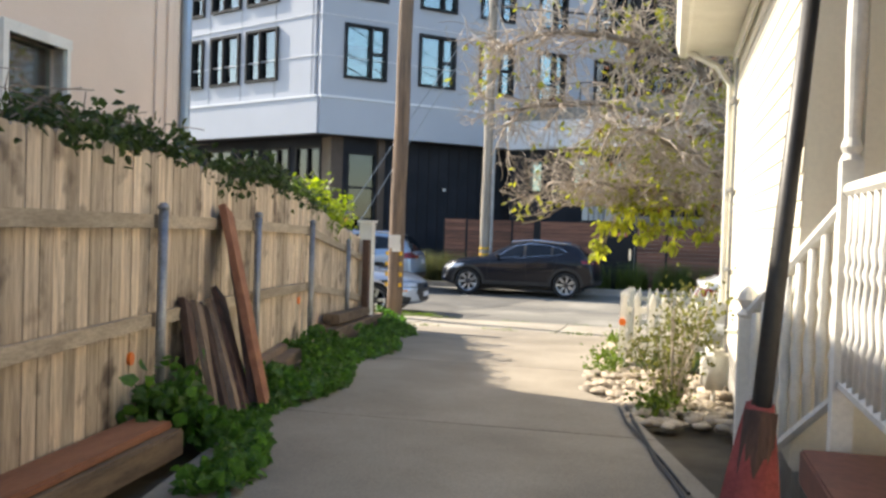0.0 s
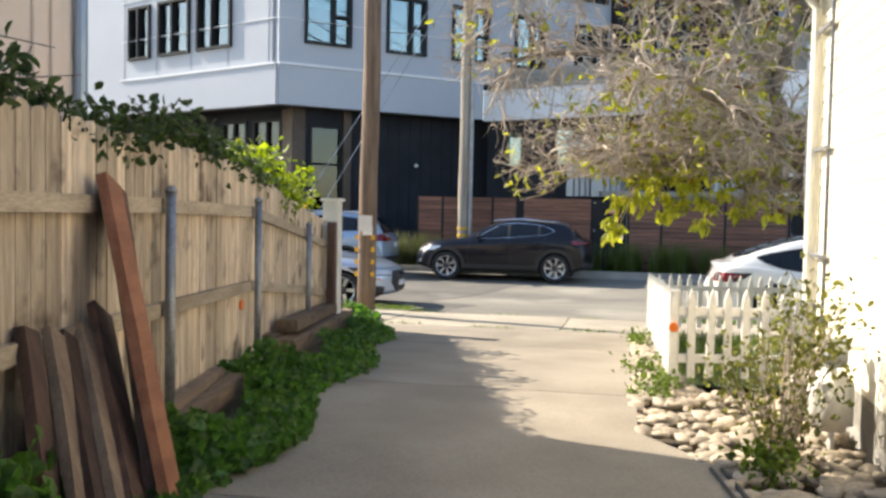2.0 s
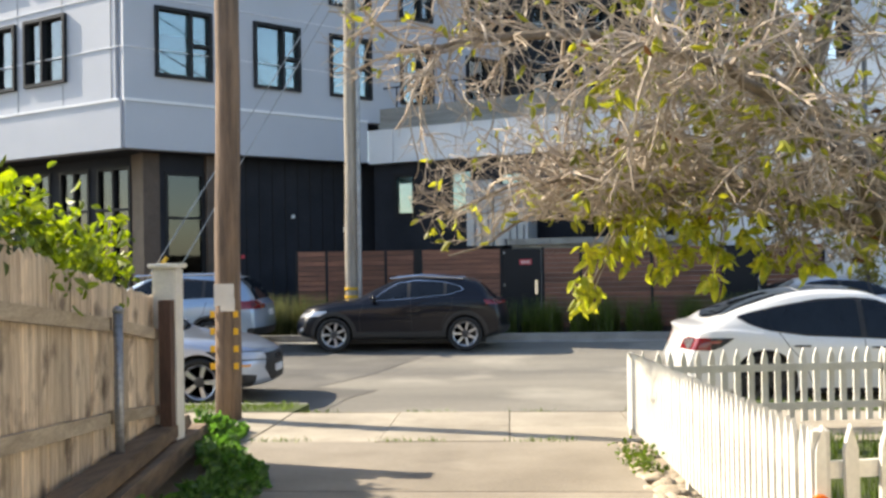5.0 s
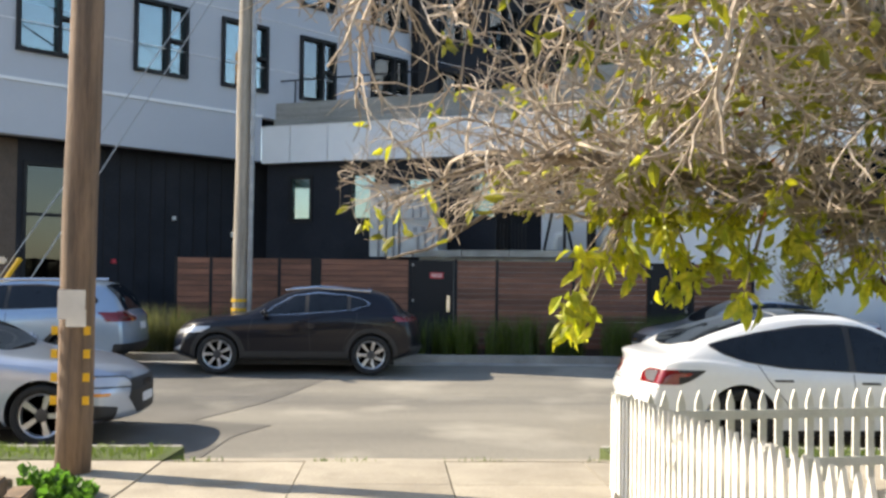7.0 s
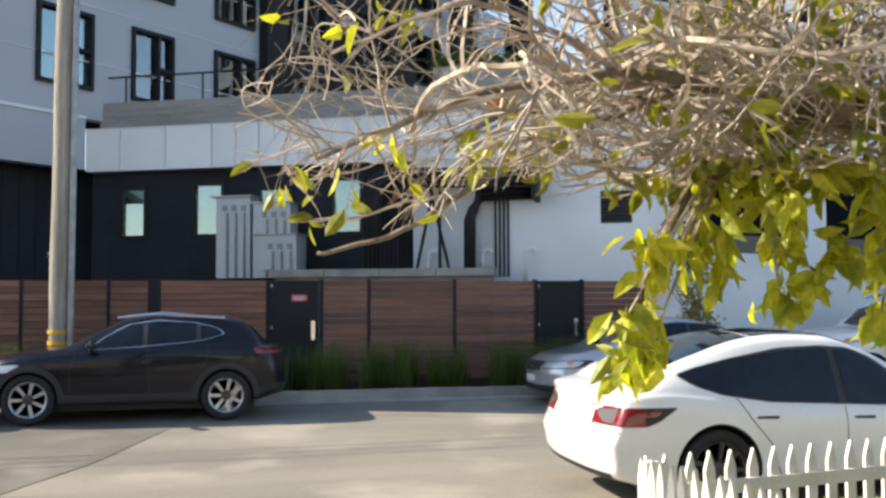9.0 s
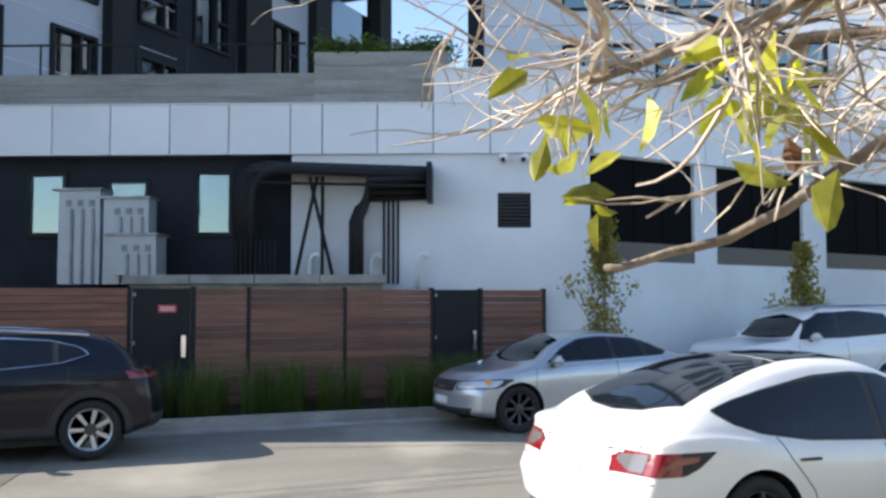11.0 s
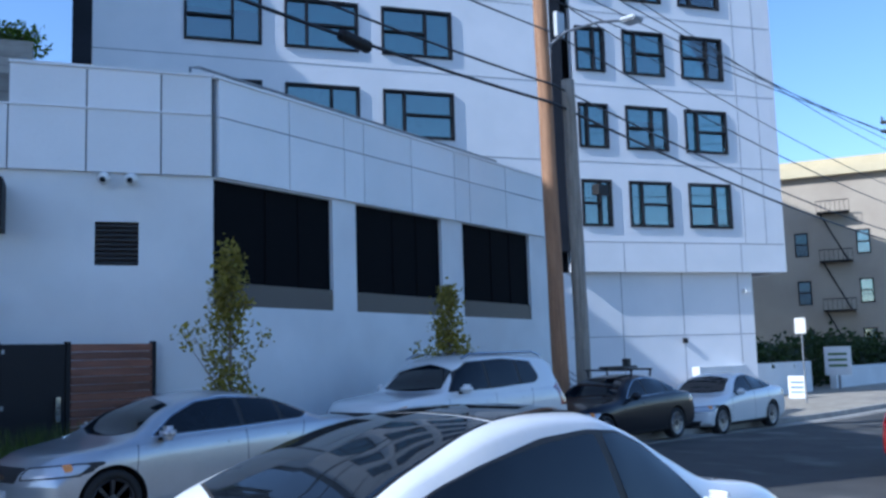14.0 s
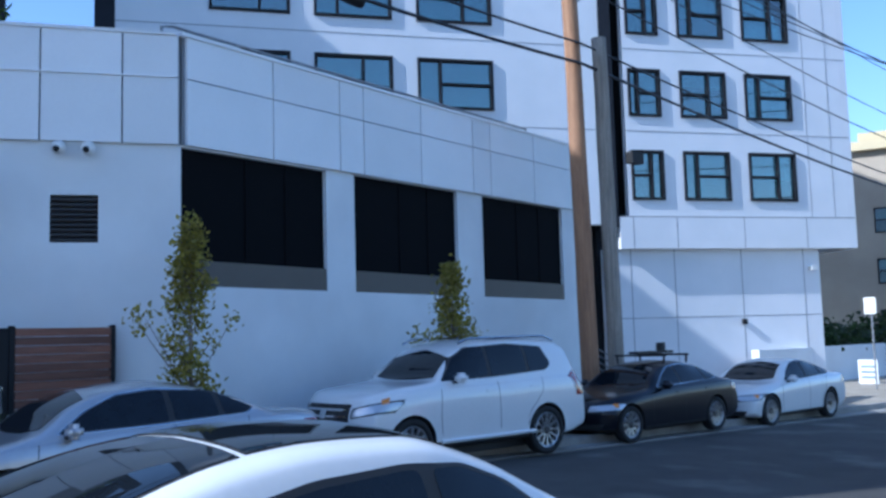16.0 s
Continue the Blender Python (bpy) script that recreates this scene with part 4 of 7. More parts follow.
tp("security_camera", FT.boxm(25.1, 25.35, -0.29, -0.05, 3.95, 4.1), M["white_plastic"])

# ---- slat fence across the street ----
SF = Face((-3.72, 29.48), (8.62, 29.97), (3, 10))
slat = thing("slat_fence", "horizontal redwood slat fence with black steel posts", "fence", (2, 29.6, 0.1))
sp_ = under(slat)
fz0, fz1 = 0.22, 2.08
gates = [(4.86, 5.78), (10.02, 10.95)]
spans = [(0.03, 0.68), (0.74, 2.08), (2.14, 2.76), (2.98, 4.8), (5.84, 6.66), (6.72, 8.32), (8.38, 9.96), (11.02, 12.3)]
bm = SF.boxm(0, 1, 0, 0.022, 0, 0.112)
for a, b in spans:
    me = None
    for i in range(16):
        zz = fz0 + i * 0.1165
        if me is None:
            o = sp_("slat", SF.boxm(a, b, 0.0, 0.024, zz, zz + 0.108), M["redwood"])
            me, z_first = o.data, zz
        else:
            o = new("slat", me)
            o.parent, o.matrix_parent_inverse = slat, slat.matrix_world.inverted()
            o.location.z = zz - z_first
for uu in (0.0, 0.71, 2.11, 2.87, 4.83, 5.81, 6.69, 8.35, 9.99, 10.98, 12.33):
    wd = 0.09 if uu == 2.87 else 0.032
    sp_("post", SF.boxm(uu - wd, uu + wd, -0.05, 0.03, -0.2, fz1 + 0.03), M["black_steel"])
sp_("base_wall", SF.boxm(0, 12.3, -0.06, -0.01, -0.3, fz0), M["brown_clad"])
for gi, (a, b) in enumerate(gates):
    g = thing("steel_gate", "black steel gate with pull handle in the slat fence" if gi else "black steel gate with small red sign", "gate", tuple(SF.at((a + b) / 2, 0, 0.1)))
    gp = under(g)
    gp("leaf", SF.boxm(a + 0.02, b - 0.02, -0.03, 0.02, 0.12, fz1), M["black_steel"])
    gp("handle", SF.boxm(b - 0.17, b - 0.1, 0.022, 0.08, 1.0, 1.34), M["chrome"], "pale steel pull handle")
    for zz in (0.45, 1.2, 1.95):
        gp("hinge", SF.boxm(a + 0.02, a + 0.06, 0.02, 0.035, zz, zz + 0.06), M["galv"])
    if gi == 0:
        s_ = gp("sign", SF.boxm(a + 0.4, a + 0.68, 0.022, 0.03, 1.7, 1.82), M["red_sign"], "small red sign with unreadable white bars")
        for k in range(2):
            part("bar", SF.boxm(a + 0.43, a + 0.65, 0.03, 0.032, 1.73 + 0.04 * k, 1.75 + 0.04 * k), M["paper"], s_)

# meters on the wing
for nm, u0, u1, z0, z1, o1 in (("meter_cabinet", 9.2, 9.98, 2.3, 3.95, 0.75), ("meter_cabinet", 8.3, 9.15, 3.2, 3.8, 0.7), ("equipment_box", 8.1, 8.95, 2.36, 3.1, 0.85)):
    e = thing(nm, "pale grey electrical cabinet behind the slat fence", "cabinet", tuple(FA.at(u0, 0.3, z0)))
    ep = under(e)
    ep("body", FA.boxm(u0, u1, 0.25, o1, z0 if nm == "equipment_box" else 2.2, z1), M["grey_metal"])
    ep("cap", FA.boxm(u0 - 0.04, u1 + 0.12, 0.2, o1 + 0.06, z1, z1 + 0.04), M["galv"])
    for k in range(3):
        ep("dial", FA.boxm(u0 + 0.1 + k * 0.22, u0 + 0.2 + k * 0.22, o1, o1 + 0.02, z1 - 0.3, z1 - 0.18), M["joint"])
        ep("conduit", tubem([FA.at(u0 + 0.12 + 0.2 * k, o1 + 0.03, 2.2), FA.at(u0 + 0.12 + 0.2 * k, o1 + 0.03, z1 - 0.35)], 0.025), M["galv"])

# bent black pipe canopy on the wing wall
duct = thing("pipe_canopy", "bent black steel pipe canopy fixed to the white wall", "canopy", tuple(FA.at(5, 0.5, 2.3)))
dp = under(duct)
for k in range(4):
    o = 0.12 + 0.17 * k
    top = 4.5 - 0.05 * k
    uu = 6.75 - 0.12 * k
    dp("pipe", tubem([FA.at(uu, o, 2.3), FA.at(uu, o, top - 0.5), FA.at(uu - 0.06, o, top - 0.25), FA.at(uu - 0.25, o, top - 0.07), FA.at(uu - 0.5, o, top), FA.at(3.1, o, top - 0.12)], 0.085, sides=12), M["black_steel"], smooth=True)
    dp("pipe", tubem([FA.at(4.55 - 0.07 * k, o, 2.3), FA.at(4.55 - 0.07 * k, o, 3.4), FA.at(4.45 - 0.07 * k, o, 3.65), FA.at(4.2, o, 3.85 + 0.1 * k), FA.at(3.1, o, 3.88 + 0.1 * k)], 0.068, sides=10), M["black_steel"], smooth=True)
dp("end_plate", FA.boxm(3.0, 3.1, 0.0, 0.75, 3.74, 4.46), M["black_steel"])
for a, b in ((5.6, 5.2), (5.1, 5.1), (4.9, 5.35)):
    dp("brace", tubem([FA.at(a, 0.3, 2.35), FA.at(b, 0.3, 4.25)], 0.035), M["black_steel"])
for zz in (4.1, 4.3):
    dp("cross_bar", tubem([FA.at(6.5, 0.66, zz), FA.at(3.1, 0.66, zz - 0.08)], 0.03), M["black_steel"])
for k in range(9):
    dp("rail_bar", FA.boxm(5.9 + 0.09 * k, 5.92 + 0.09 * k, 0.75, 0.78, 2.36, 3.0), M["black_steel"])
for k in range(4):
    dp("conduit", tubem([FA.at(3.95 - 0.09 * k, 0.05, 2.2), FA.at(3.95 - 0.09 * k, 0.05, 4.5)], 0.022), M["black_steel"])
for uu in (3.3, 4.2, 5.35):
    v = thing("vent_pipe", "white bent plastic vent pipe on the wing wall", "pipe", tuple(FA.at(uu, 0.2, 2.2)))
    under(v)("pipe", tubem([FA.at(uu, 0.25, 2.1), FA.at(uu, 0.25, 2.65), FA.at(uu - 0.05, 0.25, 2.75), FA.at(uu - 0.17, 0.25, 2.78), FA.at(uu - 0.2, 0.25, 2.68)], 0.05, sides=10), M["white_plastic"], smooth=True)


# ---- utility poles ----
def pole(x, y, z, h, r0, r1, material, label, dx=0.0, dy=0.0):
    p = thing("utility_pole", label, "utility pole", (x, y, z))
    n = 14
    pts = [(x + dx * i / n + 0.008 * math.sin(i * 1.7), y + dy * i / n, z - 0.2 + (h + 0.2) * i / n) for i in range(n + 1)]
    under(p)("shaft", tubem(pts, r0, r1, 16), material, smooth=True)
    return p, under(p)


p1, f1 = pole(-1.86, 17.75, 0.14, 11, 0.145, 0.115, M["pole_wood"], "weathered brown wooden utility pole with yellow reflectors", dx=0.12)
f1("notice", boxm(-1.95, -1.73, 17.585, 17.592, 1.42, 1.66), M["paper"], "torn white paper notice")
f1("notice", boxm(-1.88, -1.72, 17.578, 17.584, 1.36, 1.5), M["paper"], "torn white paper notice")
for k in range(4):
    for s_ in (-1, 1):
        f1("reflector", boxm(-1.86 + s_ * 0.13 - 0.025, -1.86 + s_ * 0.13 + 0.025, 17.64, 17.66, 0.72 + 0.19 * k, 0.79 + 0.19 * k), M["yellow"], "yellow reflector")
p2, f2 = pole(-2.25, 28.55, 0.14, 11.5, 0.17, 0.135, M["pole_grey"], "grey wooden utility pole with yellow bands", dx=0.05)
for zz in (1.02, 1.2):
    f2("band", tubem([(-2.25, 28.55, zz), (-2.25, 28.55, zz + 0.06)], 0.178, sides=16), M["yellow"], "yellow reflective band")
f2("conduit", tubem([(-2.06, 28.42, 0.1), (-2.03, 28.42, 9)], 0.05), M["galv"])
p3, f3 = pole(19.05, 30.1, -0.2, 13, 0.2, 0.16, M["pole_tan"], "tan wooden utility pole with street lamp arm", dx=-0.3)
arm0 = Vector((18.85, 30.0, 9.0))
f3("lamp_arm", tubem([arm0, arm0 + Vector((0.35, -0.35, 0.4)), arm0 + Vector((0.9, -0.9, 0.62)), arm0 + Vector((1.4, -1.4, 0.66))], 0.035), M["galv"])
f3("lamp_head", boxm(20.1, 20.55, 28.3, 28.75, 9.6, 9.72, bevel=0.04), M["grey_metal"])
p4, f4 = pole(19.75, 29.95, -0.2, 8.55, 0.18, 0.16, M["pole_grey"], "short grey wooden pole stub beside the lamp pole", dx=-0.15)
f4("cable_box", boxm(19.9, 20.3, 29.4, 29.6, 5.5, 5.75), M["black_steel"])
f3("ladder_bracket", boxm(19.0, 19.3, 29.75, 29.85, 9.3, 9.9), M["grey_metal"])


def wire(pts, r, material, sag, label="black overhead cable over the street", name="cable"):
    a, b = Vector(pts[0]), Vector(pts[1])
    P = [a + (b - a) * (i / 16) - Vector((0, 0, sag * 4 * (i / 16) * (1 - i / 16))) for i in range(17)]
    o = part(name, tubem(P, r, sides=5), material)
    return tagged(o, label, "cable")


for z1, z2, r in ((7.9, 7.65, 0.035), (8.5, 8.1, 0.025), (9.6, 9.4, 0.02), (10.6, 10.3, 0.016)):
    wire([(-2.2, 28.4, z1 + 0.4), (18.9, 29.9, z2)], r, M["wire"], 0.35)
    wire([(18.9, 29.9, z2), (70, 33, z2 - 0.6)], r, M["wire"], 0.9)
for k in range(4):
    wire([(18.8, 30.0, 10.3 + 0.5 * k), (90, 24 + 4 * k, 11 + 0.9 * k)], 0.016, M["wire"], 1.2)
for k in range(3):
    wire([(-2.25, 28.5, 9.5 + 0.6 * k), (-60, 26, 9.4 + 0.6 * k)], 0.018, M["wire"], 0.8)
wire([(-1.75, 17.75, 9.6), (-2.2, 28.5, 10.6)], 0.014, M["wire"], 0.2)
splice = thing("splice_case", "black cable splice case hanging on the overhead cable", "cable box", (12.3, 29.45, 7.55))
under(splice)("body", tubem([(11.95, 29.4, 7.56), (12.0, 29.4, 7.56), (12.6, 29.45, 7.5), (12.65, 29.45, 7.5)], 0.12, sides=10), M["black_steel"], smooth=True)
# guy wires with a yellow guard
for k, dx in enumerate((0.0, 0.7)):
    wire([(-2.25, 28.5, 8.6 - 0.4 * k), (-8.0 + dx, 28.9, 0.2)], 0.013, M["guy"], 0.0, "thin steel guy wire", "guy_wire")
tagged(part("guy_guard", tubem([(-7.2, 28.85, 1.15), (-6.62, 28.81, 2.0)], 0.05), M["yellow"]), "yellow plastic guy wire guard", "guard")


# ---- cars ----
def rounded(poly, r=0.04):
    """A convex outline with its corners rounded."""
    out, n = [], len(poly)
    for i in range(n):
        a, b, c = Vector(poly[i - 1]), Vector(poly[i]), Vector(poly[(i + 1) % n])
        ra, rc = min(r, (a - b).length * 0.4), min(r, (c - b).length * 0.4)
        p, q = b + (a - b).normalized() * ra, b + (c - b).normalized() * rc
        for t in (0, 0.33, 0.67, 1):
            out.append(tuple(p * (1 - t) ** 2 + b * 2 * t * (1 - t) + q * t * t))
    return out


def chaikin(pts, times):
    for _ in range(times):
        out = [pts[0]]
        for a, b in zip(pts, pts[1:]):
            out += [(a[0] * 0.75 + b[0] * 0.25, a[1] * 0.75 + b[1] * 0.25), (a[0] * 0.25 + b[0] * 0.75, a[1] * 0.25 + b[1] * 0.75)]
        pts = out + [pts[-1]]
    return pts


class Skin:
    """The outer skin of a car body, from which panels, panes and lamps are taken."""

    def __init__(self, me, L):
        self.L = L
        self.V = [v.co.copy() for v in me.vertices]
        self.N = [v.normal.copy() for v in me.vertices]
        self.F = [(tuple(p.vertices), p.center.copy(), p.normal.copy(), p.material_index) for p in me.polygons]
        self.reach = max((self.V[v] - c).length for f, c, n, m in self.F for v in f)

    def patch(self, view, polys, off, side=1, rim=0.006):
        """The part of the skin inside convex outlines, raised by off and given an edge."""
        L = self.L
        ax = {"side": (0, 2), "top": (0, 1), "front": (1, 2), "rear": (1, 2)}[view]
        ok = {"side": lambda n: n.y * side > 0.12, "top": lambda n: n.z > 0.1, "front": lambda n: n.x > 0.1, "rear": lambda n: n.x < -0.1}[view]
        out = bmesh.new()
        for poly in polys:
            if view in ("side", "top"):
                poly = [(L / 2 - s, z) for s, z in poly]
            else:
                poly = [(y * side, z) for y, z in poly]
            cx, cy = sum(p[0] for p in poly) / len(poly), sum(p[1] for p in poly) / len(poly)
            R = max(math.hypot(p[0] - cx, p[1] - cy) for p in poly) + self.reach
            bm, made = bmesh.new(), {}
            lay = bm.verts.layers.float_vector.new("n")
            for f, c, n, mi in self.F:
                if mi == 0 and ok(n) and math.hypot(c[ax[0]] - cx, c[ax[1]] - cy) < R and (view != "side" or c.y * side > 0):
                    vs = []
                    for i in f:
                        if i not in made:
                            made[i] = bm.verts.new(self.V[i])
                            made[i][lay] = self.N[i]
                        vs.append(made[i])
                    bm.faces.new(vs)
            for i in range(len(poly)):
                a, b = poly[i - 1], poly[i]
                nx, ny = b[1] - a[1], a[0] - b[0]
                if nx * (cx - a[0]) + ny * (cy - a[1]) > 0:
                    nx, ny = -nx, -ny
                if abs(nx) + abs(ny) < 1e-6:
                    continue
                co, no = [0, 0, 0], [0, 0, 0]
                co[ax[0]], co[ax[1]], no[ax[0]], no[ax[1]] = a[0], a[1], nx, ny
                bmesh.ops.bisect_plane(bm, geom=bm.verts[:] + bm.edges[:] + bm.faces[:], dist=1e-5, plane_co=co, plane_no=no, clear_outer=True)
            edge = [e for e in bm.edges if len(e.link_faces) == 1]
            base = {v: v[lay].normalized() if v[lay].length > 0.1 else Vector((0, 0, 1)) for v in bm.verts}
            ring = {v: bm.verts.new(v.co - base[v] * rim) for v in {v for e in edge for v in e.verts}}
            for v, nn in base.items():
                v.co += nn * off
            for f in bm.faces:
                f.smooth = True
            for e in edge:
                f0 = e.link_faces[0]
                a, b = e.verts
                for lp in f0.loops:
                    if lp.edge == e:
                        a, b = lp.vert, lp.link_loop_next.vert
                bm.faces.new((b, a, ring[a], ring[b]))
                e.smooth = False
            tmp = bpy.data.meshes.new("tmp")
            bm.to_mesh(tmp)
            bm.free()
            out.from_mesh(tmp)
            bpy.data.meshes.remove(tmp)
        return out


def line_strip(pts, w=0.009):
    """Thin convex quads along a line, for a panel gap."""
    out = []
    for a, b in zip(pts, pts[1:]):
        a, b = Vector(a), Vector(b)
        d = (b - a).normalized()
        n = Vector((-d.y, d.x)) * w / 2
        out.append([tuple(a + n), tuple(b + n + d * 0.003), tuple(b - n + d * 0.003), tuple(a - n)])
    return out


def car(name, label, cx, cy, cz, rz, paint, P, rims=M["rim"], spokes=10, extras=(), wheel_r=0.33, fine=2):
    L, W = P["L"], P["W"]
    h = W / 2
    root = thing(name, label, "car", (cx, cy, cz), rz=rz)
    N = 84 if fine > 1 else 54
    st = [L * (0.5 - 0.5 * math.cos(math.pi * (0.12 + 0.76 * i / N))) for i in range(N + 1)]
    st = [(s - st[0]) / (st[-1] - st[0]) * L for s in st]
    st = [0.0, 0.012, 0.03] + [s for s in st if 0.05 < s < L - 0.05] + [L - 0.03, L - 0.012, L]
    bm = bmesh.new()

    def warp(s, y, z):
        f, r = max(0.0, 1 - s / 1.0) ** 2, max(0.0, 1 - (L - s) / 0.9) ** 2
        a = abs(y) / h
        return L / 2 - s - f * (lerp(P["nose"], z) + P["kf"] * a ** 2.6) + r * (lerp(P["tail"], z) + P["kr"] * a ** 2.8)
    rings, sections = [], []
    for s in st:
        zb, zw, zt, ws, wr = (curve(P[k], s) for k in ("zb", "zw", "zt", "ws", "wr"))
        zw = min(zw, zt - 0.03)
        cr = P.get("crown", 0.07) * min(1, max(0.18, (zt - zw - 0.05) / 0.35))
        e, g = Vector((ws * 0.945, zw)), Vector((min(wr, ws * 0.93), zt - cr))
        hh = zw - zb
        half = [(0, zb), (ws * 0.8, zb), (ws * 0.95, zb + 0.03), (ws * 0.975, zb + 0.12 * hh), (ws * 0.985, zb + hh * 0.3), (ws, zb + hh * 0.55), (ws * 1.0, zb + hh * 0.76), (ws * 0.992, zb + hh * 0.86), (ws * 0.965, zb + hh * 0.975), tuple(e), tuple(e.lerp(g, 0.06)), tuple(e.lerp(g, 0.35) + Vector((0.012, 0))), tuple(e.lerp(g, 0.7) + Vector((0.012, 0))), tuple(e.lerp(g, 0.95)), (g.x * 0.96, zt - cr * 0.72), (g.x * 0.82, zt - cr * 0.38), (g.x * 0.45, zt - cr * 0.1), (0, zt)]
        half = chaikin(half, fine)
        full = half + [(-a, b) for a, b in half[-2:0:-1]]
        d = min(s, L - s)
        if d < 0.06:
            k = 1 - 0.07 * (1 - math.sqrt(max(0, 1 - (1 - d / 0.06) ** 2)))
            zm = (zb + zt) / 2
            full = [(a * (0.5 + 0.5 * k), zm + (b - zm) * k) for a, b in full]
        sections.append(full)
        rings.append([bm.verts.new((warp(s, a, b), a, b)) for a, b in full])
    n = len(rings[0])

    def skin(A, B):
        for j in range(n):
            bm.faces.new((A[j], A[(j + 1) % n], B[(j + 1) % n], B[j]))
    for A, B in zip(rings, rings[1:]):
        skin(A, B)
    for end, s in ((0, 0.0), (-1, L)):
        sec, prev = sections[end], rings[end]
        zm = sum(b for a, b in sec) / n
        for k in (0.94, 0.85, 0.72, 0.56, 0.4, 0.22):
            cur = [bm.verts.new((warp(s, a * k, zm + (b - zm) * k), a * k, zm + (b - zm) * k)) for a, b in sec]
            if end == 0:
                skin(cur, prev)
            else:
                skin(prev, cur)
            prev = cur
        bm.faces.new(prev if end else prev[::-1])
    bmesh.ops.recalc_face_normals(bm, faces=bm.faces)
    me = bpy.data.meshes.new("shell")
    bm.to_mesh(me)
    bm.free()
    me.materials.append(paint)
    me.materials.append(M["car_trim"])
    tmp = new("shell", me)
    wf, wb = P["wheels"]
    cut = bmesh.new()
    for s in (wf, wb):
        for sy in (-1, 1):
            bmesh.ops.create_cone(cut, cap_ends=True, segments=40, radius1=wheel_r + 0.05, radius2=wheel_r + 0.05, depth=0.56, matrix=Matrix.Translation((L / 2 - s, sy * h, wheel_r)) @ Matrix.Rotation(math.pi / 2, 4, "X"))
    cme = bpy.data.meshes.new("cutter")
    cut.to_mesh(cme)
    cut.free()
    cme.materials.append(M["car_trim"])
    cob = new("cutter", cme)
    md = tmp.modifiers.new("arches", "BOOLEAN")
    md.operation, md.object, md.solver, md.material_mode = "DIFFERENCE", cob, "EXACT", "TRANSFER"
    bpy.context.view_layer.update()
    ev = bpy.data.meshes.new_from_object(tmp.evaluated_get(bpy.context.evaluated_depsgraph_get()))
    bpy.data.objects.remove(tmp)
    bpy.data.objects.remove(cob)
    black = [k for k, m_ in enumerate(ev.materials) if m_ and m_.name == M["car_trim"].name]
    for p in ev.polygons:
        p.material_index = 1 if p.material_index in black else 0
    sk = Skin(ev, L)
    for nm, mm, k in (("body", paint, 0), ("wheel_housing", M["car_trim"], 1)):
        b2 = bmesh.new()
        b2.from_mesh(ev)
        bmesh.ops.delete(b2, geom=[f for f in b2.faces if f.material_index != k], context="FACES")
        for f in b2.faces:
            f.material_index, f.smooth = 0, True
        for e in b2.edges:
            if len(e.link_faces) == 2 and e.calc_face_angle(0) > radians(40):
                e.smooth = False
        if k:
            for s in (wf, wb):
                for sy in (-1, 1):
                    b3 = b2.copy()
                    bmesh.ops.delete(b3, geom=[f for f in b3.faces if f.calc_center_median().y * sy < 0 or abs(f.calc_center_median().x - L / 2 + s) > 0.7], context="FACES")
                    part(nm, b3, mm, root, recalc=False)
            b2.free()
        else:
            part(nm, b2, mm, root, recalc=False)
    bpy.data.meshes.remove(ev)

    def put(nm, view, polys, off, mk, side=1, parent=root, tag=""):
        b_ = sk.patch(view, polys, off, side)
        if not len(b_.faces):
            b_.free()
            return None
        return part(nm, b_, M[mk] if mk != "paint" else paint, parent, tag, recalc=False)
    # glass
    for nm, poly in P["panes"]:
        put(nm + "_seal", "top", [poly], 0.002, "car_trim")
        c = sum((Vector(p) for p in poly), Vector((0, 0))) / len(poly)
        put(nm, "top", [[tuple(c + (Vector(p) - c) * 0.975) for p in poly]], 0.005, "car_glass")
    for sy in (-1, 1):
        dlo = P["dlo"]
        c = sum((Vector(p) for p in dlo), Vector((0, 0))) / len(dlo)
        big = [tuple(Vector(p) + (Vector(p) - c).normalized() * 0.022) for p in dlo]
        put("window_surround", "side", [rounded(big, 0.05)], 0.003, P.get("surround", "car_trim"), sy)
        put("window_seal", "side", [rounded(dlo, 0.05)], 0.005, "car_trim", sy)
        xs = [min(p[0] for p in dlo) - 0.1] + P["pillars"] + [max(p[0] for p in dlo) + 0.1]
        small = [tuple(Vector(p) - (Vector(p) - c).normalized() * 0.014) for p in dlo]
        for a, b in zip(xs, xs[1:]):
            q = clip(clip(small, a + 0.035, 1), b - 0.035, -1)
            if len(q) > 2:
                put("side_window", "side", [rounded(q, 0.03)], 0.008, "car_glass", sy)
        for ln in P["seams"]:
            put("panel_gap", "side", line_strip(ln), 0.0012, "car_trim", sy)
        for s, z in P["handles"]:
            put("door_handle", "side", [rounded([(s - 0.105, z - 0.013), (s + 0.105, z - 0.008), (s + 0.105, z + 0.014), (s - 0.105, z + 0.012)], 0.01)], P.get("handle_off", 0.02), P.get("handle", "paint"), sy)
        for nm, view, poly, off, mk in P["lamps"]:
            put(nm, view, [rounded(poly, 0.02)], off, mk, sy)
        if P.get("clad"):
            k = P["clad"]
            for s in (wf, wb):
                put("arch_cladding", "side", [[(s + (wheel_r + 0.05 + k) * math.cos(2 * math.pi * i / 24), wheel_r + (wheel_r + 0.05 + k) * math.sin(2 * math.pi * i / 24)) for i in range(24)]], 0.01, "car_trim", sy)
        z0 = curve(P["zb"], L / 2)
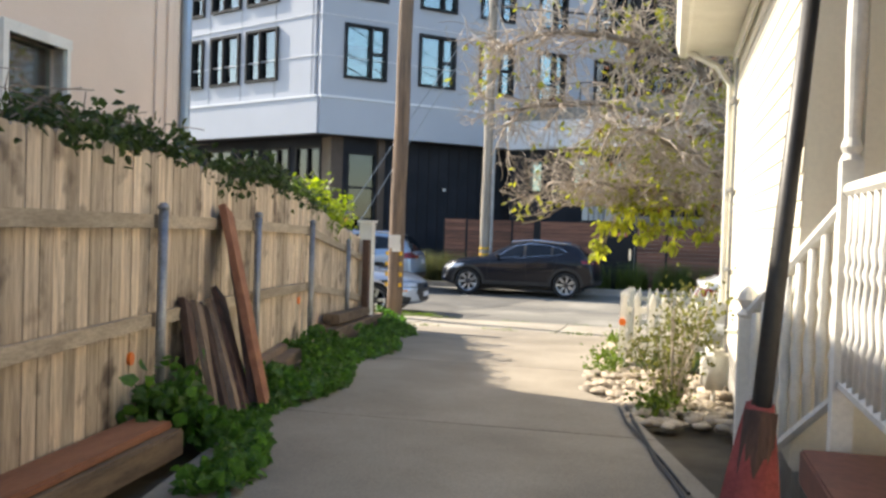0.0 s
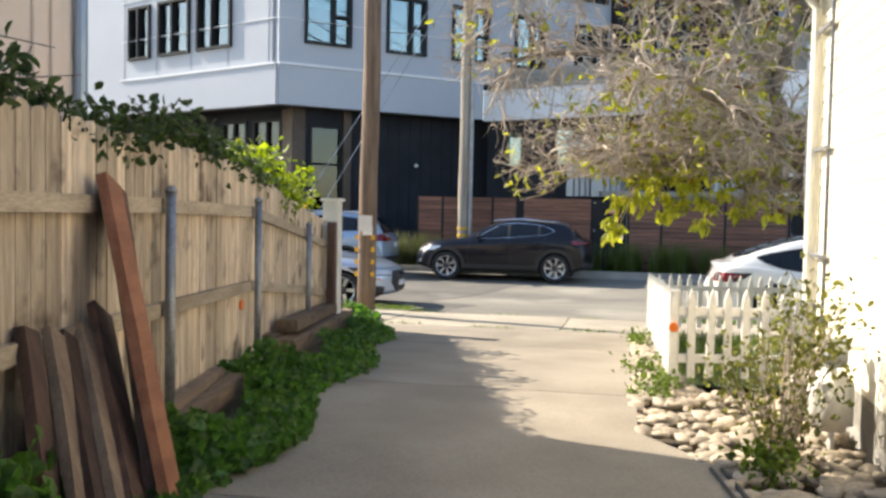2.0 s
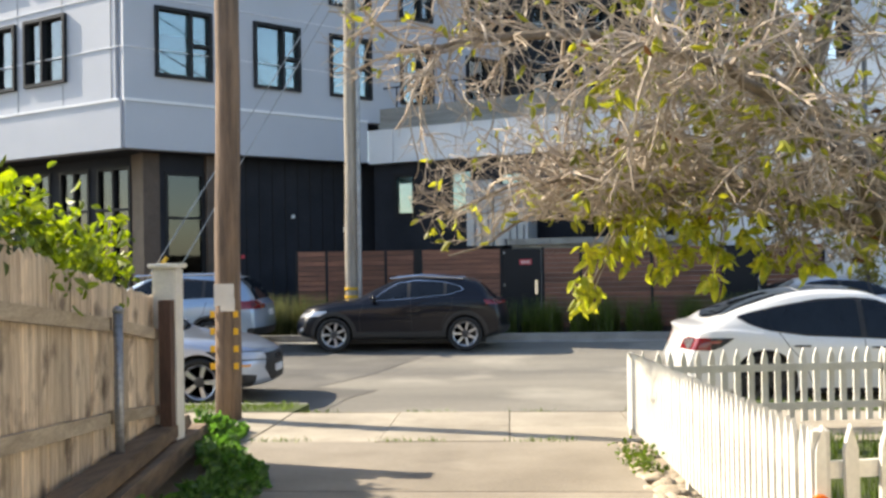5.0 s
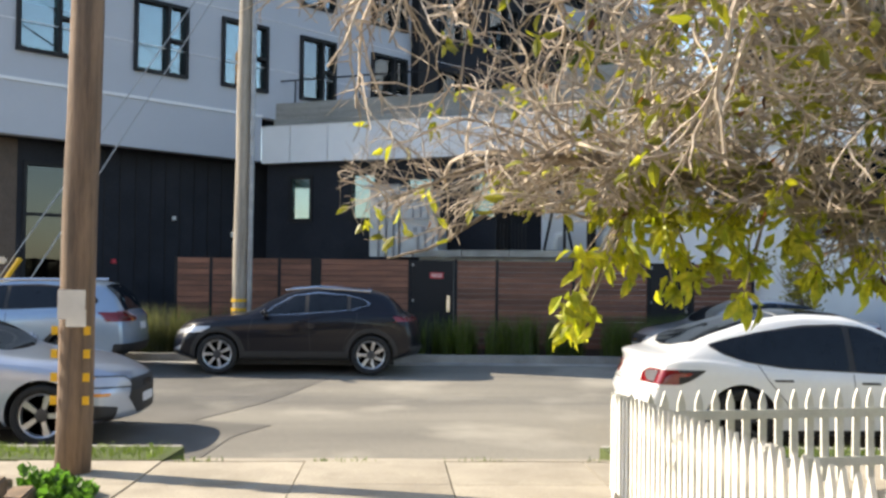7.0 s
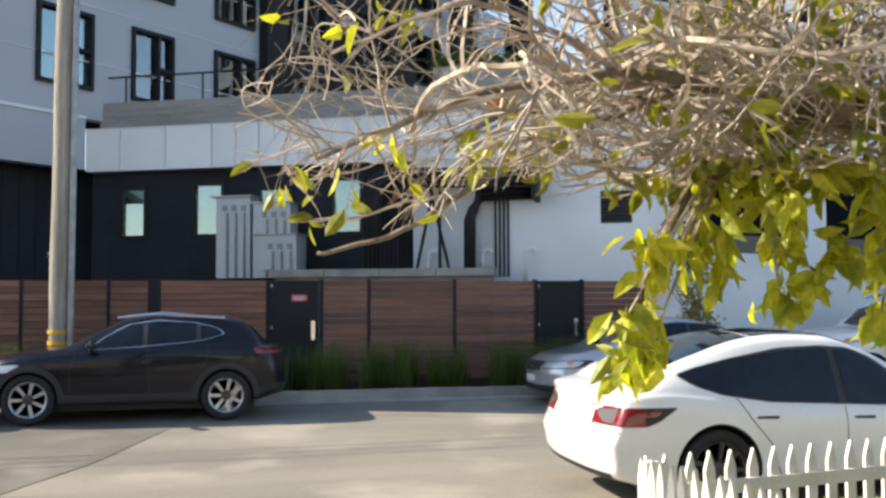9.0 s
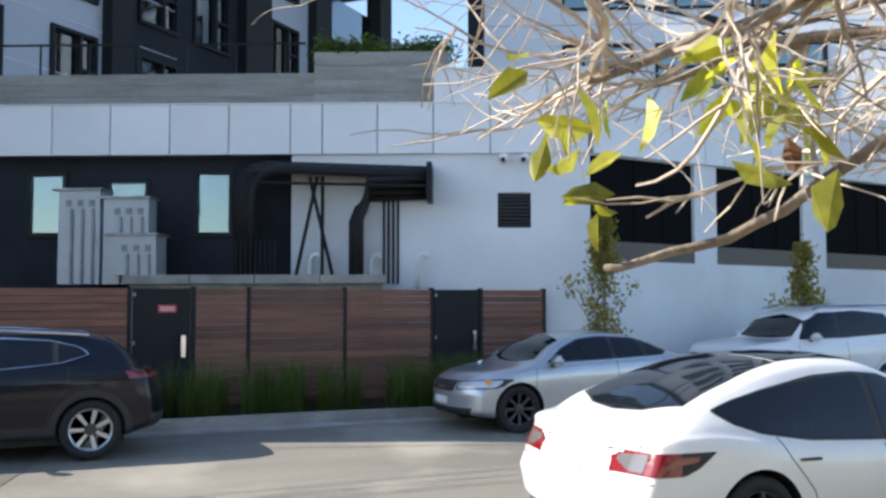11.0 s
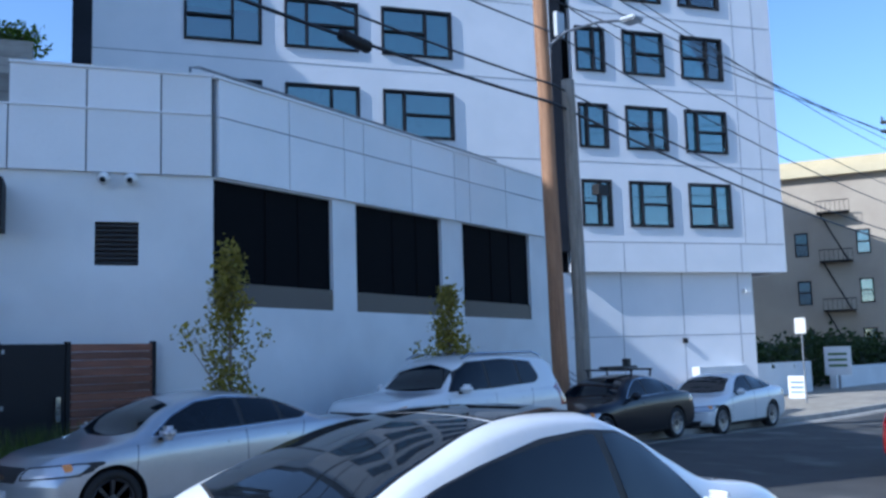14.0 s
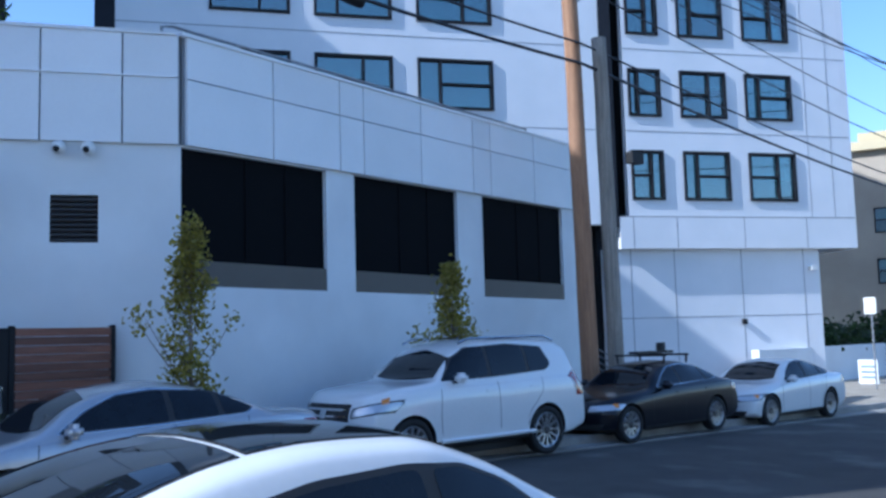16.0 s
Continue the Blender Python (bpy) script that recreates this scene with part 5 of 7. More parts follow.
        put("sill", "side", [[(wf + wheel_r + 0.05, z0 - 0.05), (wb - wheel_r - 0.05, z0 - 0.05), (wb - wheel_r - 0.07, z0 + P.get("sill", 0.08)), (wf + wheel_r + 0.07, z0 + P.get("sill", 0.08))]], 0.008, "car_trim", sy)
        sm, mz = P["mirror"]
        y_ = curve(P["ws"], sm) * 0.93
        b_ = bmesh.new()
        bmesh.ops.create_cube(b_, size=1.0, matrix=Matrix.Translation((L / 2 - sm, sy * (y_ + 0.15), mz + 0.03)) @ Matrix.Rotation(sy * 0.25, 4, "Z") @ Matrix.Diagonal((0.12, 0.22, 0.15, 1)))
        bmesh.ops.bevel(b_, geom=b_.edges[:], offset=0.045, segments=4, affect="EDGES")
        mo = part("mirror", b_, M[P["mirror_cap"]] if P.get("mirror_cap") else paint, root, smooth=True)
        part("mirror_arm", boxm(L / 2 - sm - 0.035, L / 2 - sm + 0.035, min(sy * (y_ - 0.06), sy * (y_ + 0.08)), max(sy * (y_ - 0.06), sy * (y_ + 0.08)), mz - 0.05, mz - 0.015), M["car_trim"], mo)
    for nm, view, poly, off, mk in P["ends"]:
        put(nm, view, [rounded(poly, 0.02)], off, mk)
    for nm, view, ln in P.get("gaps", ()):
        put(nm, view, line_strip(ln), 0.0012, "car_trim")
    # wheels
    for s in (wf, wb):
        for sy in (-1, 1):
            X, Y = L / 2 - s, sy * (h - 0.125)
            wm = Matrix.Translation((X, Y, wheel_r)) @ Matrix.Rotation(-sy * math.pi / 2, 4, "X")
            r = wheel_r
            b_ = bmesh.new()
            lathe(b_, [(r * 0.68, -0.1), (r * 0.95, -0.105), (r, -0.08), (r, 0.08), (r * 0.95, 0.105), (r * 0.74, 0.1), (r * 0.72, 0.03)], 0, 0, 0, 36, wm)
            wo = part("wheel", b_, M["tyre"], root, "black rubber tyre with alloy rim", smooth=True)
            b_ = bmesh.new()
            lathe(b_, [(r * 0.7, 0.02), (r * 0.74, 0.085), (r * 0.7, 0.098), (r * 0.66, 0.09), (r * 0.64, 0.03)], 0, 0, 0, 36, wm)
            for k in range(spokes):
                am = wm @ Matrix.Rotation(2 * math.pi * k / spokes, 4, "Z")
                wd = 0.5 * r * 2.4 / spokes * 0.5
                hexa(b_, [am @ Vector(q) for q in ((0.03, -wd * 0.6, 0.04), (r * 0.66, -wd, 0.06), (r * 0.66, wd, 0.06), (0.03, wd * 0.6, 0.04), (0.03, -wd * 0.5, 0.07), (r * 0.66, -wd * 0.85, 0.09), (r * 0.66, wd * 0.85, 0.09), (0.03, wd * 0.5, 0.07))])
            part("rim", b_, rims, wo)
            b_ = bmesh.new()
            lathe(b_, [(0.075, 0.05), (0.07, 0.08), (0.03, 0.086)], 0, 0, 0, 16, wm)
            part("hub_cap", b_, M["rim_dark"], wo)
            b_ = bmesh.new()
            lathe(b_, [(r * 0.68, 0.0), (r * 0.68, 0.022)], 0, 0, 0, 24, wm)
            part("brake_disc", b_, M["tyre"], wo)
    part("underbody", boxm(-L / 2 + 0.5, L / 2 - 0.5, -h + 0.3, h - 0.3, 0.15, 0.5), M["car_trim"], root)
    for nm, x0, x1, w_, z0, z1, mk in P.get("bits", ()):
        part(nm, boxm(x0, x1, -w_, w_, z0, z1, bevel=min(0.012, (x1 - x0) * 0.3)), M[mk], root)
    for nm, pts, r, mk in extras:
        for sy in (-1, 1):
            part(nm, tubem([(x, y * sy, z_) for x, y, z_ in pts], r, sides=6), M[mk], root)
    return root


def clip(poly, x, sg):
    """The piece of an outline beyond x (sg 1) or before it (sg -1)."""
    out = []
    for i in range(len(poly)):
        a, b = poly[i - 1], poly[i]
        ia, ib = (a[0] - x) * sg >= 0, (b[0] - x) * sg >= 0
        if ia != ib:
            t = (x - a[0]) / (b[0] - a[0])
            out.append((x, a[1] + (b[1] - a[1]) * t))
        if ib:
            out.append(b)
    return out


def form(L, W, H, top, belt, roofw, clearance=0.19, nose=None, tail=None, kf=0.3, kr=0.2, **k):
    """Main lines of a car; top and belt: (station from the nose, height) along its middle and its shoulder."""
    h = W / 2
    d = dict(L=L, W=W, zt=top, zw=belt, kf=kf, kr=kr,
             zb=[(0, clearance + 0.07), (0.5, clearance), (L - 0.6, clearance), (L, clearance + 0.1)],
             ws=[(0, h * 0.93), (0.4, h * 0.965), (1.1, h), (L - 1.2, h), (L - 0.4, h * 0.975), (L, h * 0.94)],
             wr=[(s, h * f) for s, f in roofw],
             nose=nose or [(0.2, 0.06), (0.32, 0.0), (0.55, 0.0), (0.66, 0.03), (0.8, 0.12)],
             tail=tail or [(0.25, 0.1), (0.4, 0.0), (0.62, 0.0), (0.75, 0.05), (1.05, 0.1)], ends=[], lamps=[], seams=[], handles=[])
    d.update(k)
    return d


def oblong(w0, w1, z0, z1):
    """A symmetrical outline: half widths below and above."""
    return [(-w0, z0), (w0, z0), (w1, z1), (-w1, z1)]


def pane(s0, w0, s1, w1, bow0=0.0, bow1=0.0):
    """A glass outline from above: stations and half widths, with bowed ends."""
    return [(s0, -w0), (s0 + bow0, -w0 * 0.5), (s0 + bow0 * 1.25, 0), (s0 + bow0, w0 * 0.5), (s0, w0), (s1, w1), (s1 + bow1, w1 * 0.5), (s1 + bow1 * 1.25, 0), (s1 + bow1, -w1 * 0.5), (s1, -w1)]


# white electric car at the near kerb
L = 4.81
P = form(L, 1.92, 1.52, [(0, 0.62), (0.06, 0.696), (0.3, 0.799), (0.8, 0.921), (1.35, 1.006), (1.8, 1.25), (2.15, 1.419), (2.5, 1.515), (2.9, 1.53), (3.3, 1.495), (3.8, 1.37), (4.25, 1.19), (4.5, 1.072), (4.65, 1.053), (L, 1.025)],
         [(0, 0.545), (0.3, 0.714), (1.1, 0.837), (1.6, 0.846), (2.2, 0.86), (3.2, 0.898), (3.8, 0.968), (4.2, 1.006), (4.5, 0.996), (L, 0.94)],
         [(0, 0.6), (0.5, 0.8), (1.1, 0.84), (1.7, 0.76), (2.3, 0.7), (2.9, 0.69), (3.5, 0.72), (4.0, 0.77), (4.35, 0.8), (L, 0.78)], 0.18, kf=0.4, kr=0.13, crown=0.1,
         tail=[(0.188, 0.16), (0.376, 0.04), (0.583, 0.0), (0.752, 0.07), (0.912, 0.14), (0.996, 0.11), (1.081, 0.13)],
         panes=[("windscreen", pane(1.46, 0.66, 2.13, 0.52, -0.1, -0.06)), ("roof_glass", pane(2.2, 0.52, 3.19, 0.52, -0.05, 0.0)), ("rear_window", pane(3.215, 0.53, 4.2, 0.66, 0.0, 0.13))],
         dlo=[(4.06, 1.161), (3.9, 1.067), (3.65, 0.987), (3.2, 0.926), (2.2, 0.874), (1.85, 0.86), (1.65, 0.874), (1.84, 1.09), (2.08, 1.269), (2.3, 1.354), (2.6, 1.375), (3.0, 1.358), (3.5, 1.288), (3.85, 1.217)],
         pillars=[2.5], seams=[[(1.6, 0.827), (1.56, 0.564), (1.5, 0.282)], [(2.5, 0.865), (2.5, 0.517), (2.45, 0.282)], [(3.55, 0.959), (3.45, 0.799), (3.25, 0.564), (3.15, 0.282)]], handles=[(2.32, 0.766), (3.28, 0.79)], handle="car_trim", handle_off=0.006,
         lamps=[("tail_light_end", "side", [(4.12, 0.898), (4.5, 0.898), (4.5, 0.743), (4.4, 0.743), (4.28, 0.79)], 0.004, "car_trim"), ("tail_light_strip", "side", [(4.26, 0.869), (4.5, 0.869), (4.5, 0.818), (4.31, 0.827)], 0.007, "lamp_red"),
                ("tail_light", "side", [(4.42, 0.898), (4.8, 0.898), (4.8, 0.743), (4.42, 0.743)], 0.008, "lamp_red"), ("tail_light", "rear", [(0.86, 0.898), (0.52, 0.874), (0.5, 0.818), (0.66, 0.752), (0.86, 0.743)], 0.008, "lamp_red"),
                ("reversing_light", "rear", [(0.81, 0.885), (0.55, 0.866), (0.535, 0.825), (0.67, 0.765), (0.81, 0.757)], 0.011, "lamp_grey"), ("headlight", "front", [(0.9, 0.677), (0.5, 0.602), (0.5, 0.545), (0.9, 0.602)], 0.004, "lamp_clear")],
         ends=[("rear_valance", "rear", oblong(0.7, 0.78, 0.188, 0.338), 0.006, "car_trim"), ("number_plate", "rear", oblong(0.16, 0.16, 0.602, 0.743), 0.01, "plate")],
         gaps=[("lid_gap", "rear", [(-0.74, 0.94), (-0.62, 0.78), (-0.5, 0.733), (0.5, 0.733), (0.62, 0.78), (0.74, 0.94)]), ("lid_gap", "rear", [(-0.9, 0.696), (0.9, 0.696)])], mirror=(1.78, 0.884), wheels=(0.86, 3.74))
car("electric_car", "glossy white electric car with dark glass roof at the kerb", 3.44 + L / 2, 20.66, road_z(5, 20.6) - 0.01, 0, M["car_white"], P, M["rim_dark"], 9, (), 0.35)
# black crossover across the street
L = 4.45
P = form(L, 1.84, 1.52, [(0, 0.72), (0.05, 0.82), (0.25, 0.9), (0.8, 0.98), (1.3, 1.04), (1.75, 1.28), (2.15, 1.44), (2.6, 1.51), (3.2, 1.5), (3.75, 1.42), (4.0, 1.26), (4.2, 1.08), (4.32, 1.03), (L, 0.98)],
         [(0, 0.66), (0.3, 0.83), (1.3, 0.96), (2.4, 1.02), (3.3, 1.07), (4.0, 1.06), (L, 0.95)],
         [(0, 0.6), (0.5, 0.8), (1.3, 0.82), (2.1, 0.68), (2.8, 0.69), (3.7, 0.66), (4.2, 0.72), (L, 0.74)], 0.24, kf=0.34, kr=0.26,
         nose=[(0.25, 0.1), (0.4, 0.0), (0.6, 0.03), (0.8, 0.14)], tail=[(0.3, 0.08), (0.45, 0.0), (0.7, 0.02), (0.95, 0.08), (1.05, 0.12)],
         panes=[("windscreen", pane(1.42, 0.62, 2.12, 0.5, -0.09, -0.05)), ("rear_window", pane(3.86, 0.5, 4.16, 0.56, 0.0, 0.03))],
         dlo=[(1.66, 1.02), (2.4, 1.06), (3.2, 1.13), (3.52, 1.22), (3.42, 1.3), (3.1, 1.38), (2.6, 1.41), (2.2, 1.36), (1.9, 1.2)], surround="chrome", pillars=[2.42, 3.15],
         seams=[[(1.5, 0.96), (1.42, 0.7), (1.45, 0.36)], [(2.46, 1.02), (2.5, 0.36)], [(3.3, 1.08), (3.28, 0.85), (3.1, 0.6), (3.05, 0.36)]], handles=[(2.28, 0.93), (3.12, 0.98)],
         lamps=[("headlight", "front", [(0.9, 0.83), (0.52, 0.74), (0.52, 0.66), (0.9, 0.72)], 0.006, "lamp_clear"), ("fog_light", "front", [(0.82, 0.5), (0.66, 0.46), (0.66, 0.4), (0.82, 0.42)], 0.006, "lamp_clear"), ("tail_light", "side", [(3.98, 1.02), (4.5, 1.02), (4.5, 0.94), (4.1, 0.96)], 0.008, "lamp_red"), ("tail_light", "rear", [(0.92, 1.02), (0.3, 1.0), (0.3, 0.95), (0.92, 0.93)], 0.008, "lamp_red")],
         ends=[("grille", "front", oblong(0.4, 0.42, 0.3, 0.8), 0.004, "car_trim"), ("number_plate", "front", oblong(0.16, 0.16, 0.46, 0.58), 0.02, "plate"), ("rear_bumper_cladding", "rear", oblong(0.8, 0.86, 0.25, 0.5), 0.008, "car_trim")], clad=0.075, sill=0.16, mirror=(1.72, 1.05), wheels=(0.9, 3.55))
car("crossover", "glossy black crossover with silver wheels parked across the street", -3.16 + L / 2, 27.14, road_z(0, 27.1), 180, M["car_black"], P, M["rim"], 7, [("roof_rail", [(0.2, 0.6, 1.46), (-0.35, 0.62, 1.51), (-1.3, 0.6, 1.45)], 0.018, "chrome")], 0.345)


def sedan(L, W, H, hood, cowl, roof0, roof1, deck, deckz, noseh, wf, wb, glasses=None, **k):
    """A four-door saloon with its usual lamps and gaps."""
    b0 = hood - 0.02
    base = dict(crown=0.08,
        panes=[("windscreen", pane(cowl + 0.1, W * 0.35, roof0 + 0.03, W * 0.275, -0.1, -0.05)), ("rear_window", pane(roof1 + 0.12, W * 0.28, deck - 0.06, W * 0.34, 0.03, 0.06))],
        dlo=[(cowl + 0.2, b0 + 0.045), (2.4, b0 + 0.075), (deck - 0.42, b0 + 0.12), (deck - 0.3, b0 + 0.17), (roof1 + 0.2, H - 0.125), ((roof0 + roof1) / 2, H - 0.085), (roof0 + 0.12, H - 0.12), (cowl + 0.5, b0 + 0.24)],
        pillars=[wf + 1.64, deck - 0.72],
        seams=[[(cowl + 0.02, b0 - 0.03), (cowl - 0.02, 0.5), (cowl + 0.05, 0.28)], [(wf + 1.66, b0 + 0.05), (wf + 1.68, 0.28)], [(wb - 0.12, b0 + 0.08), (wb - 0.2, 0.78), (wb - 0.42, 0.5), (wb - 0.46, 0.28)]],
        handles=[(wf + 1.5, b0 - 0.08), (wb - 0.3, b0 - 0.05)],
        lamps=[("headlight_housing", "front", [(W * 0.49, noseh - 0.01), (W * 0.235, noseh - 0.045), (W * 0.225, noseh - 0.175), (W * 0.49, noseh - 0.145)], 0.003, "car_trim"), ("headlight", "front", [(W * 0.48, noseh - 0.03), (W * 0.25, noseh - 0.06), (W * 0.24, noseh - 0.16), (W * 0.48, noseh - 0.13)], 0.006, "lamp_clear"), ("turn_signal", "side", [(0.36, noseh - 0.03), (0.44, noseh - 0.02), (0.43, noseh - 0.09), (0.36, noseh - 0.1)], 0.009, "lamp_amber"),
               ("tail_light", "rear", [(W * 0.49, deckz - 0.09), (W * 0.24, deckz - 0.09), (W * 0.24, deckz - 0.24), (W * 0.49, deckz - 0.22)], 0.006, "lamp_red"), ("tail_light", "side", [(L - 0.4, deckz - 0.1), (L, deckz - 0.09), (L, deckz - 0.22), (L - 0.34, deckz - 0.2)], 0.006, "lamp_red")],
        ends=[("grille", "front", oblong(0.34, 0.4, noseh - 0.2, noseh - 0.05), 0.006, "car_trim"), ("lower_grille", "front", oblong(0.62, 0.7, 0.24, 0.36), 0.006, "car_trim"), ("number_plate", "front", oblong(0.2, 0.2, 0.4, 0.5), 0.012, "plate"), ("number_plate", "rear", oblong(0.17, 0.17, 0.6, 0.74), 0.01, "plate"), ("rear_valance", "rear", oblong(0.6, 0.66, 0.2, 0.32), 0.006, "car_trim")],
        mirror=(cowl + 0.3, b0 + 0.05), wheels=(wf, wb))
    base.update(k)
    return form(L, W, H, [(0, noseh - 0.08), (0.05, noseh - 0.01), (0.25, noseh + 0.06), (0.7, hood - 0.05), (cowl, hood + 0.03), (cowl + (roof0 - cowl) * 0.5, hood + (H - hood) * 0.6), (roof0, H - 0.055), (roof0 + 0.4, H - 0.006), ((roof0 + roof1) / 2 + 0.1, H), (roof1, H - 0.05), (roof1 + (deck - roof1) * 0.5, deckz + (H - deckz) * 0.52), (deck, deckz + 0.03), (L - 0.15, deckz), (L, deckz - 0.03)],
                [(0, noseh - 0.16), (0.3, noseh - 0.02), (cowl, b0 - 0.03), (2.4, b0 + 0.04), (deck, b0 + 0.07), (L - 0.2, deckz - 0.05), (L, deckz - 0.1)],
                [(0, 0.6), (0.5, 0.8), (cowl, 0.84), (roof0, 0.68), ((roof0 + roof1) / 2, 0.67), (roof1, 0.67), (deck, 0.79), (L, 0.8)], kf=0.34, kr=0.22, **base)


# silver sedan
L = 4.55
P = sedan(L, 1.77, 1.43, 0.95, 1.12, 1.85, 2.85, 3.8, 1.02, 0.78, 0.86, 3.51, handle="paint", surround="chrome")
P["ends"].append(("badge_bar", "front", oblong(0.14, 0.14, 0.6, 0.65), 0.012, "chrome"))
car("silver_sedan", "silver sedan with dark wheels parked beside the slat fence", 6.15 - 0.86 + L / 2, 26.43 + 0.8, road_z(7, 27.2), 180, M["car_silver"], P, M["rim_dark"], 8, (), 0.335)
# large white off-roader
L = 4.85
P = form(L, 1.89, 1.88, [(0, 0.98), (0.05, 1.08), (0.3, 1.16), (0.9, 1.22), (1.4, 1.27), (1.75, 1.55), (2.05, 1.76), (2.5, 1.86), (3.2, 1.88), (4.1, 1.84), (4.4, 1.75), (4.6, 1.45), (4.72, 1.22), (L, 1.14)],
         [(0, 0.92), (0.3, 1.05), (1.4, 1.17), (2.6, 1.19), (4.2, 1.23), (4.6, 1.18), (L, 1.05)],
         [(0, 0.7), (0.4, 0.84), (1.4, 0.85), (2.1, 0.73), (3.0, 0.73), (4.2, 0.7), (4.6, 0.76), (L, 0.76)], 0.28, kf=0.34, kr=0.2,
         nose=[(0.3, 0.1), (0.5, 0.0), (0.85, 0.02), (1.05, 0.1)], tail=[(0.3, 0.08), (0.5, 0.0), (0.8, 0.02), (1.1, 0.06)], crown=0.08,
         panes=[("windscreen", pane(1.5, 0.68, 2.06, 0.56, -0.07, -0.05)), ("rear_window", pane(4.42, 0.5, 4.62, 0.56, 0, 0.02))],
         dlo=[(1.52, 1.26), (2.6, 1.29), (3.75, 1.34), (3.9, 1.43), (3.78, 1.71), (3.0, 1.76), (2.15, 1.73), (1.85, 1.58)], pillars=[2.5, 3.35],
         seams=[[(1.46, 1.15), (1.42, 0.8), (1.45, 0.5)], [(2.62, 1.2), (2.64, 0.5)], [(3.62, 1.24), (3.6, 1.0), (3.3, 0.7), (3.25, 0.5)]], handles=[(2.45, 1.08), (3.42, 1.1)],
         lamps=[("headlight_housing", "front", [(0.94, 1.05), (0.53, 0.945), (0.53, 0.8), (0.94, 0.88)], 0.004, "car_trim"), ("headlight", "front", [(0.92, 1.02), (0.55, 0.93), (0.55, 0.82), (0.92, 0.9)], 0.008, "lamp_clear"), ("fog_lamp", "front", [(0.86, 0.62), (0.6, 0.56), (0.6, 0.5), (0.86, 0.55)], 0.008, "lamp_clear"), ("turn_signal", "side", [(0.42, 1.06), (0.55, 1.09), (0.5, 1.0), (0.4, 0.98)], 0.008, "lamp_amber"),
                ("tail_light", "side", [(4.5, 1.3), (4.7, 1.3), (5.0, 0.95), (4.62, 0.95)], 0.008, "lamp_red"), ("tail_light", "rear", [(0.95, 1.3), (0.74, 1.3), (0.74, 0.9), (0.95, 0.9)], 0.008, "lamp_red")],
         ends=[("grille", "front", oblong(0.5, 0.5, 0.44, 1.0), 0.01, "car_trim")] + [("grille_bar", "front", oblong(0.46, 0.46, z_, z_ + 0.028), 0.018, "chrome") for z_ in (0.64, 0.73, 0.82, 0.91)] + [("number_plate", "front", oblong(0.17, 0.17, 0.48, 0.6), 0.022, "plate"), ("badge", "front", oblong(0.07, 0.07, 0.8, 0.92), 0.026, "chrome")],
         sill=0.12, mirror=(1.75, 1.27), wheels=(0.9, 3.7))
car("off_roader", "large white off-road wagon with silver wheels", 10.98 + L / 2, 28.35, road_z(13, 28), 180, M["car_white"], P, M["rim"], 12, [("side_step", [(1.0, 0.93, 0.4), (-0.95, 0.93, 0.4)], 0.035, "car_white"), ("roof_rail", [(0.4, 0.66, 1.8), (0.2, 0.67, 1.87), (-1.5, 0.66, 1.88), (-1.75, 0.65, 1.8)], 0.02, "chrome")], 0.385)
# black sedan with roof bars
L = 4.53
P = sedan(L, 1.8, 1.42, 0.93, 1.4, 2.1, 3.05, 3.95, 1.0, 0.74, 0.74, 3.5, surround="chrome", bits=[("roof_bar", 0.0, 0.06, 0.62, 1.5, 1.54, "car_trim"), ("roof_bar", -0.75, -0.69, 0.62, 1.5, 1.54, "car_trim"), ("bike_tray", -0.95, 0.25, 0.12, 1.55, 1.6, "car_trim"), ("bike_clamp", -0.75, -0.6, 0.07, 1.6, 1.76, "car_trim")])
car("black_sedan", "black sedan with empty roof bicycle rack", 16.45 + L / 2, 28.55, road_z(18, 28.3), 180, M["car_black"], P, M["rim"], 10, [("bar_foot", [(0.03, 0.55, 1.36), (0.03, 0.57, 1.52)], 0.025, "car_trim"), ("bar_foot", [(-0.72, 0.55, 1.36), (-0.72, 0.57, 1.52)], 0.025, "car_trim")], fine=1)
# white sedan at the end of the row
L = 4.58
P = sedan(L, 1.8, 1.42, 0.92, 1.35, 2.1, 2.95, 3.95, 1.03, 0.72, 0.88, 3.55)
car("white_sedan", "small white sedan parked at the end of the row", 22.15 - 0.88 + L / 2, 28.6, road_z(24, 28.3), 180, M["car_white"], P, M["rim"], 10, fine=1)
# pale blue sedan at the near kerb behind the pole
L = 4.7
P = sedan(L, 1.84, 1.42, 0.95, 1.4, 2.2, 3.1, 4.1, 1.03, 0.76, 0.88, 3.7)
P["ends"][0] = ("grille", "front", [(-0.5, 0.48), (-0.34, 0.3), (0.34, 0.3), (0.5, 0.48), (0.42, 0.68), (-0.42, 0.68)], 0.006, "car_trim")
P["ends"][1] = ("badge_bar", "front", oblong(0.16, 0.16, 0.58, 0.64), 0.012, "chrome")
P["lamps"] += [("bumper_vent", "front", [(0.9, 0.44), (0.66, 0.4), (0.7, 0.26), (0.9, 0.28)], 0.005, "car_trim"), ("side_marker", "side", [(0.2, 0.56), (0.42, 0.565), (0.42, 0.53), (0.2, 0.525)], 0.005, "lamp_amber")]
car("blue_sedan", "pale blue sedan parked at the kerb behind the pole", -2.05 - L / 2, 20.85, road_z(-3, 20.8), 0, M["car_blue"], P, M["rim"], 5)
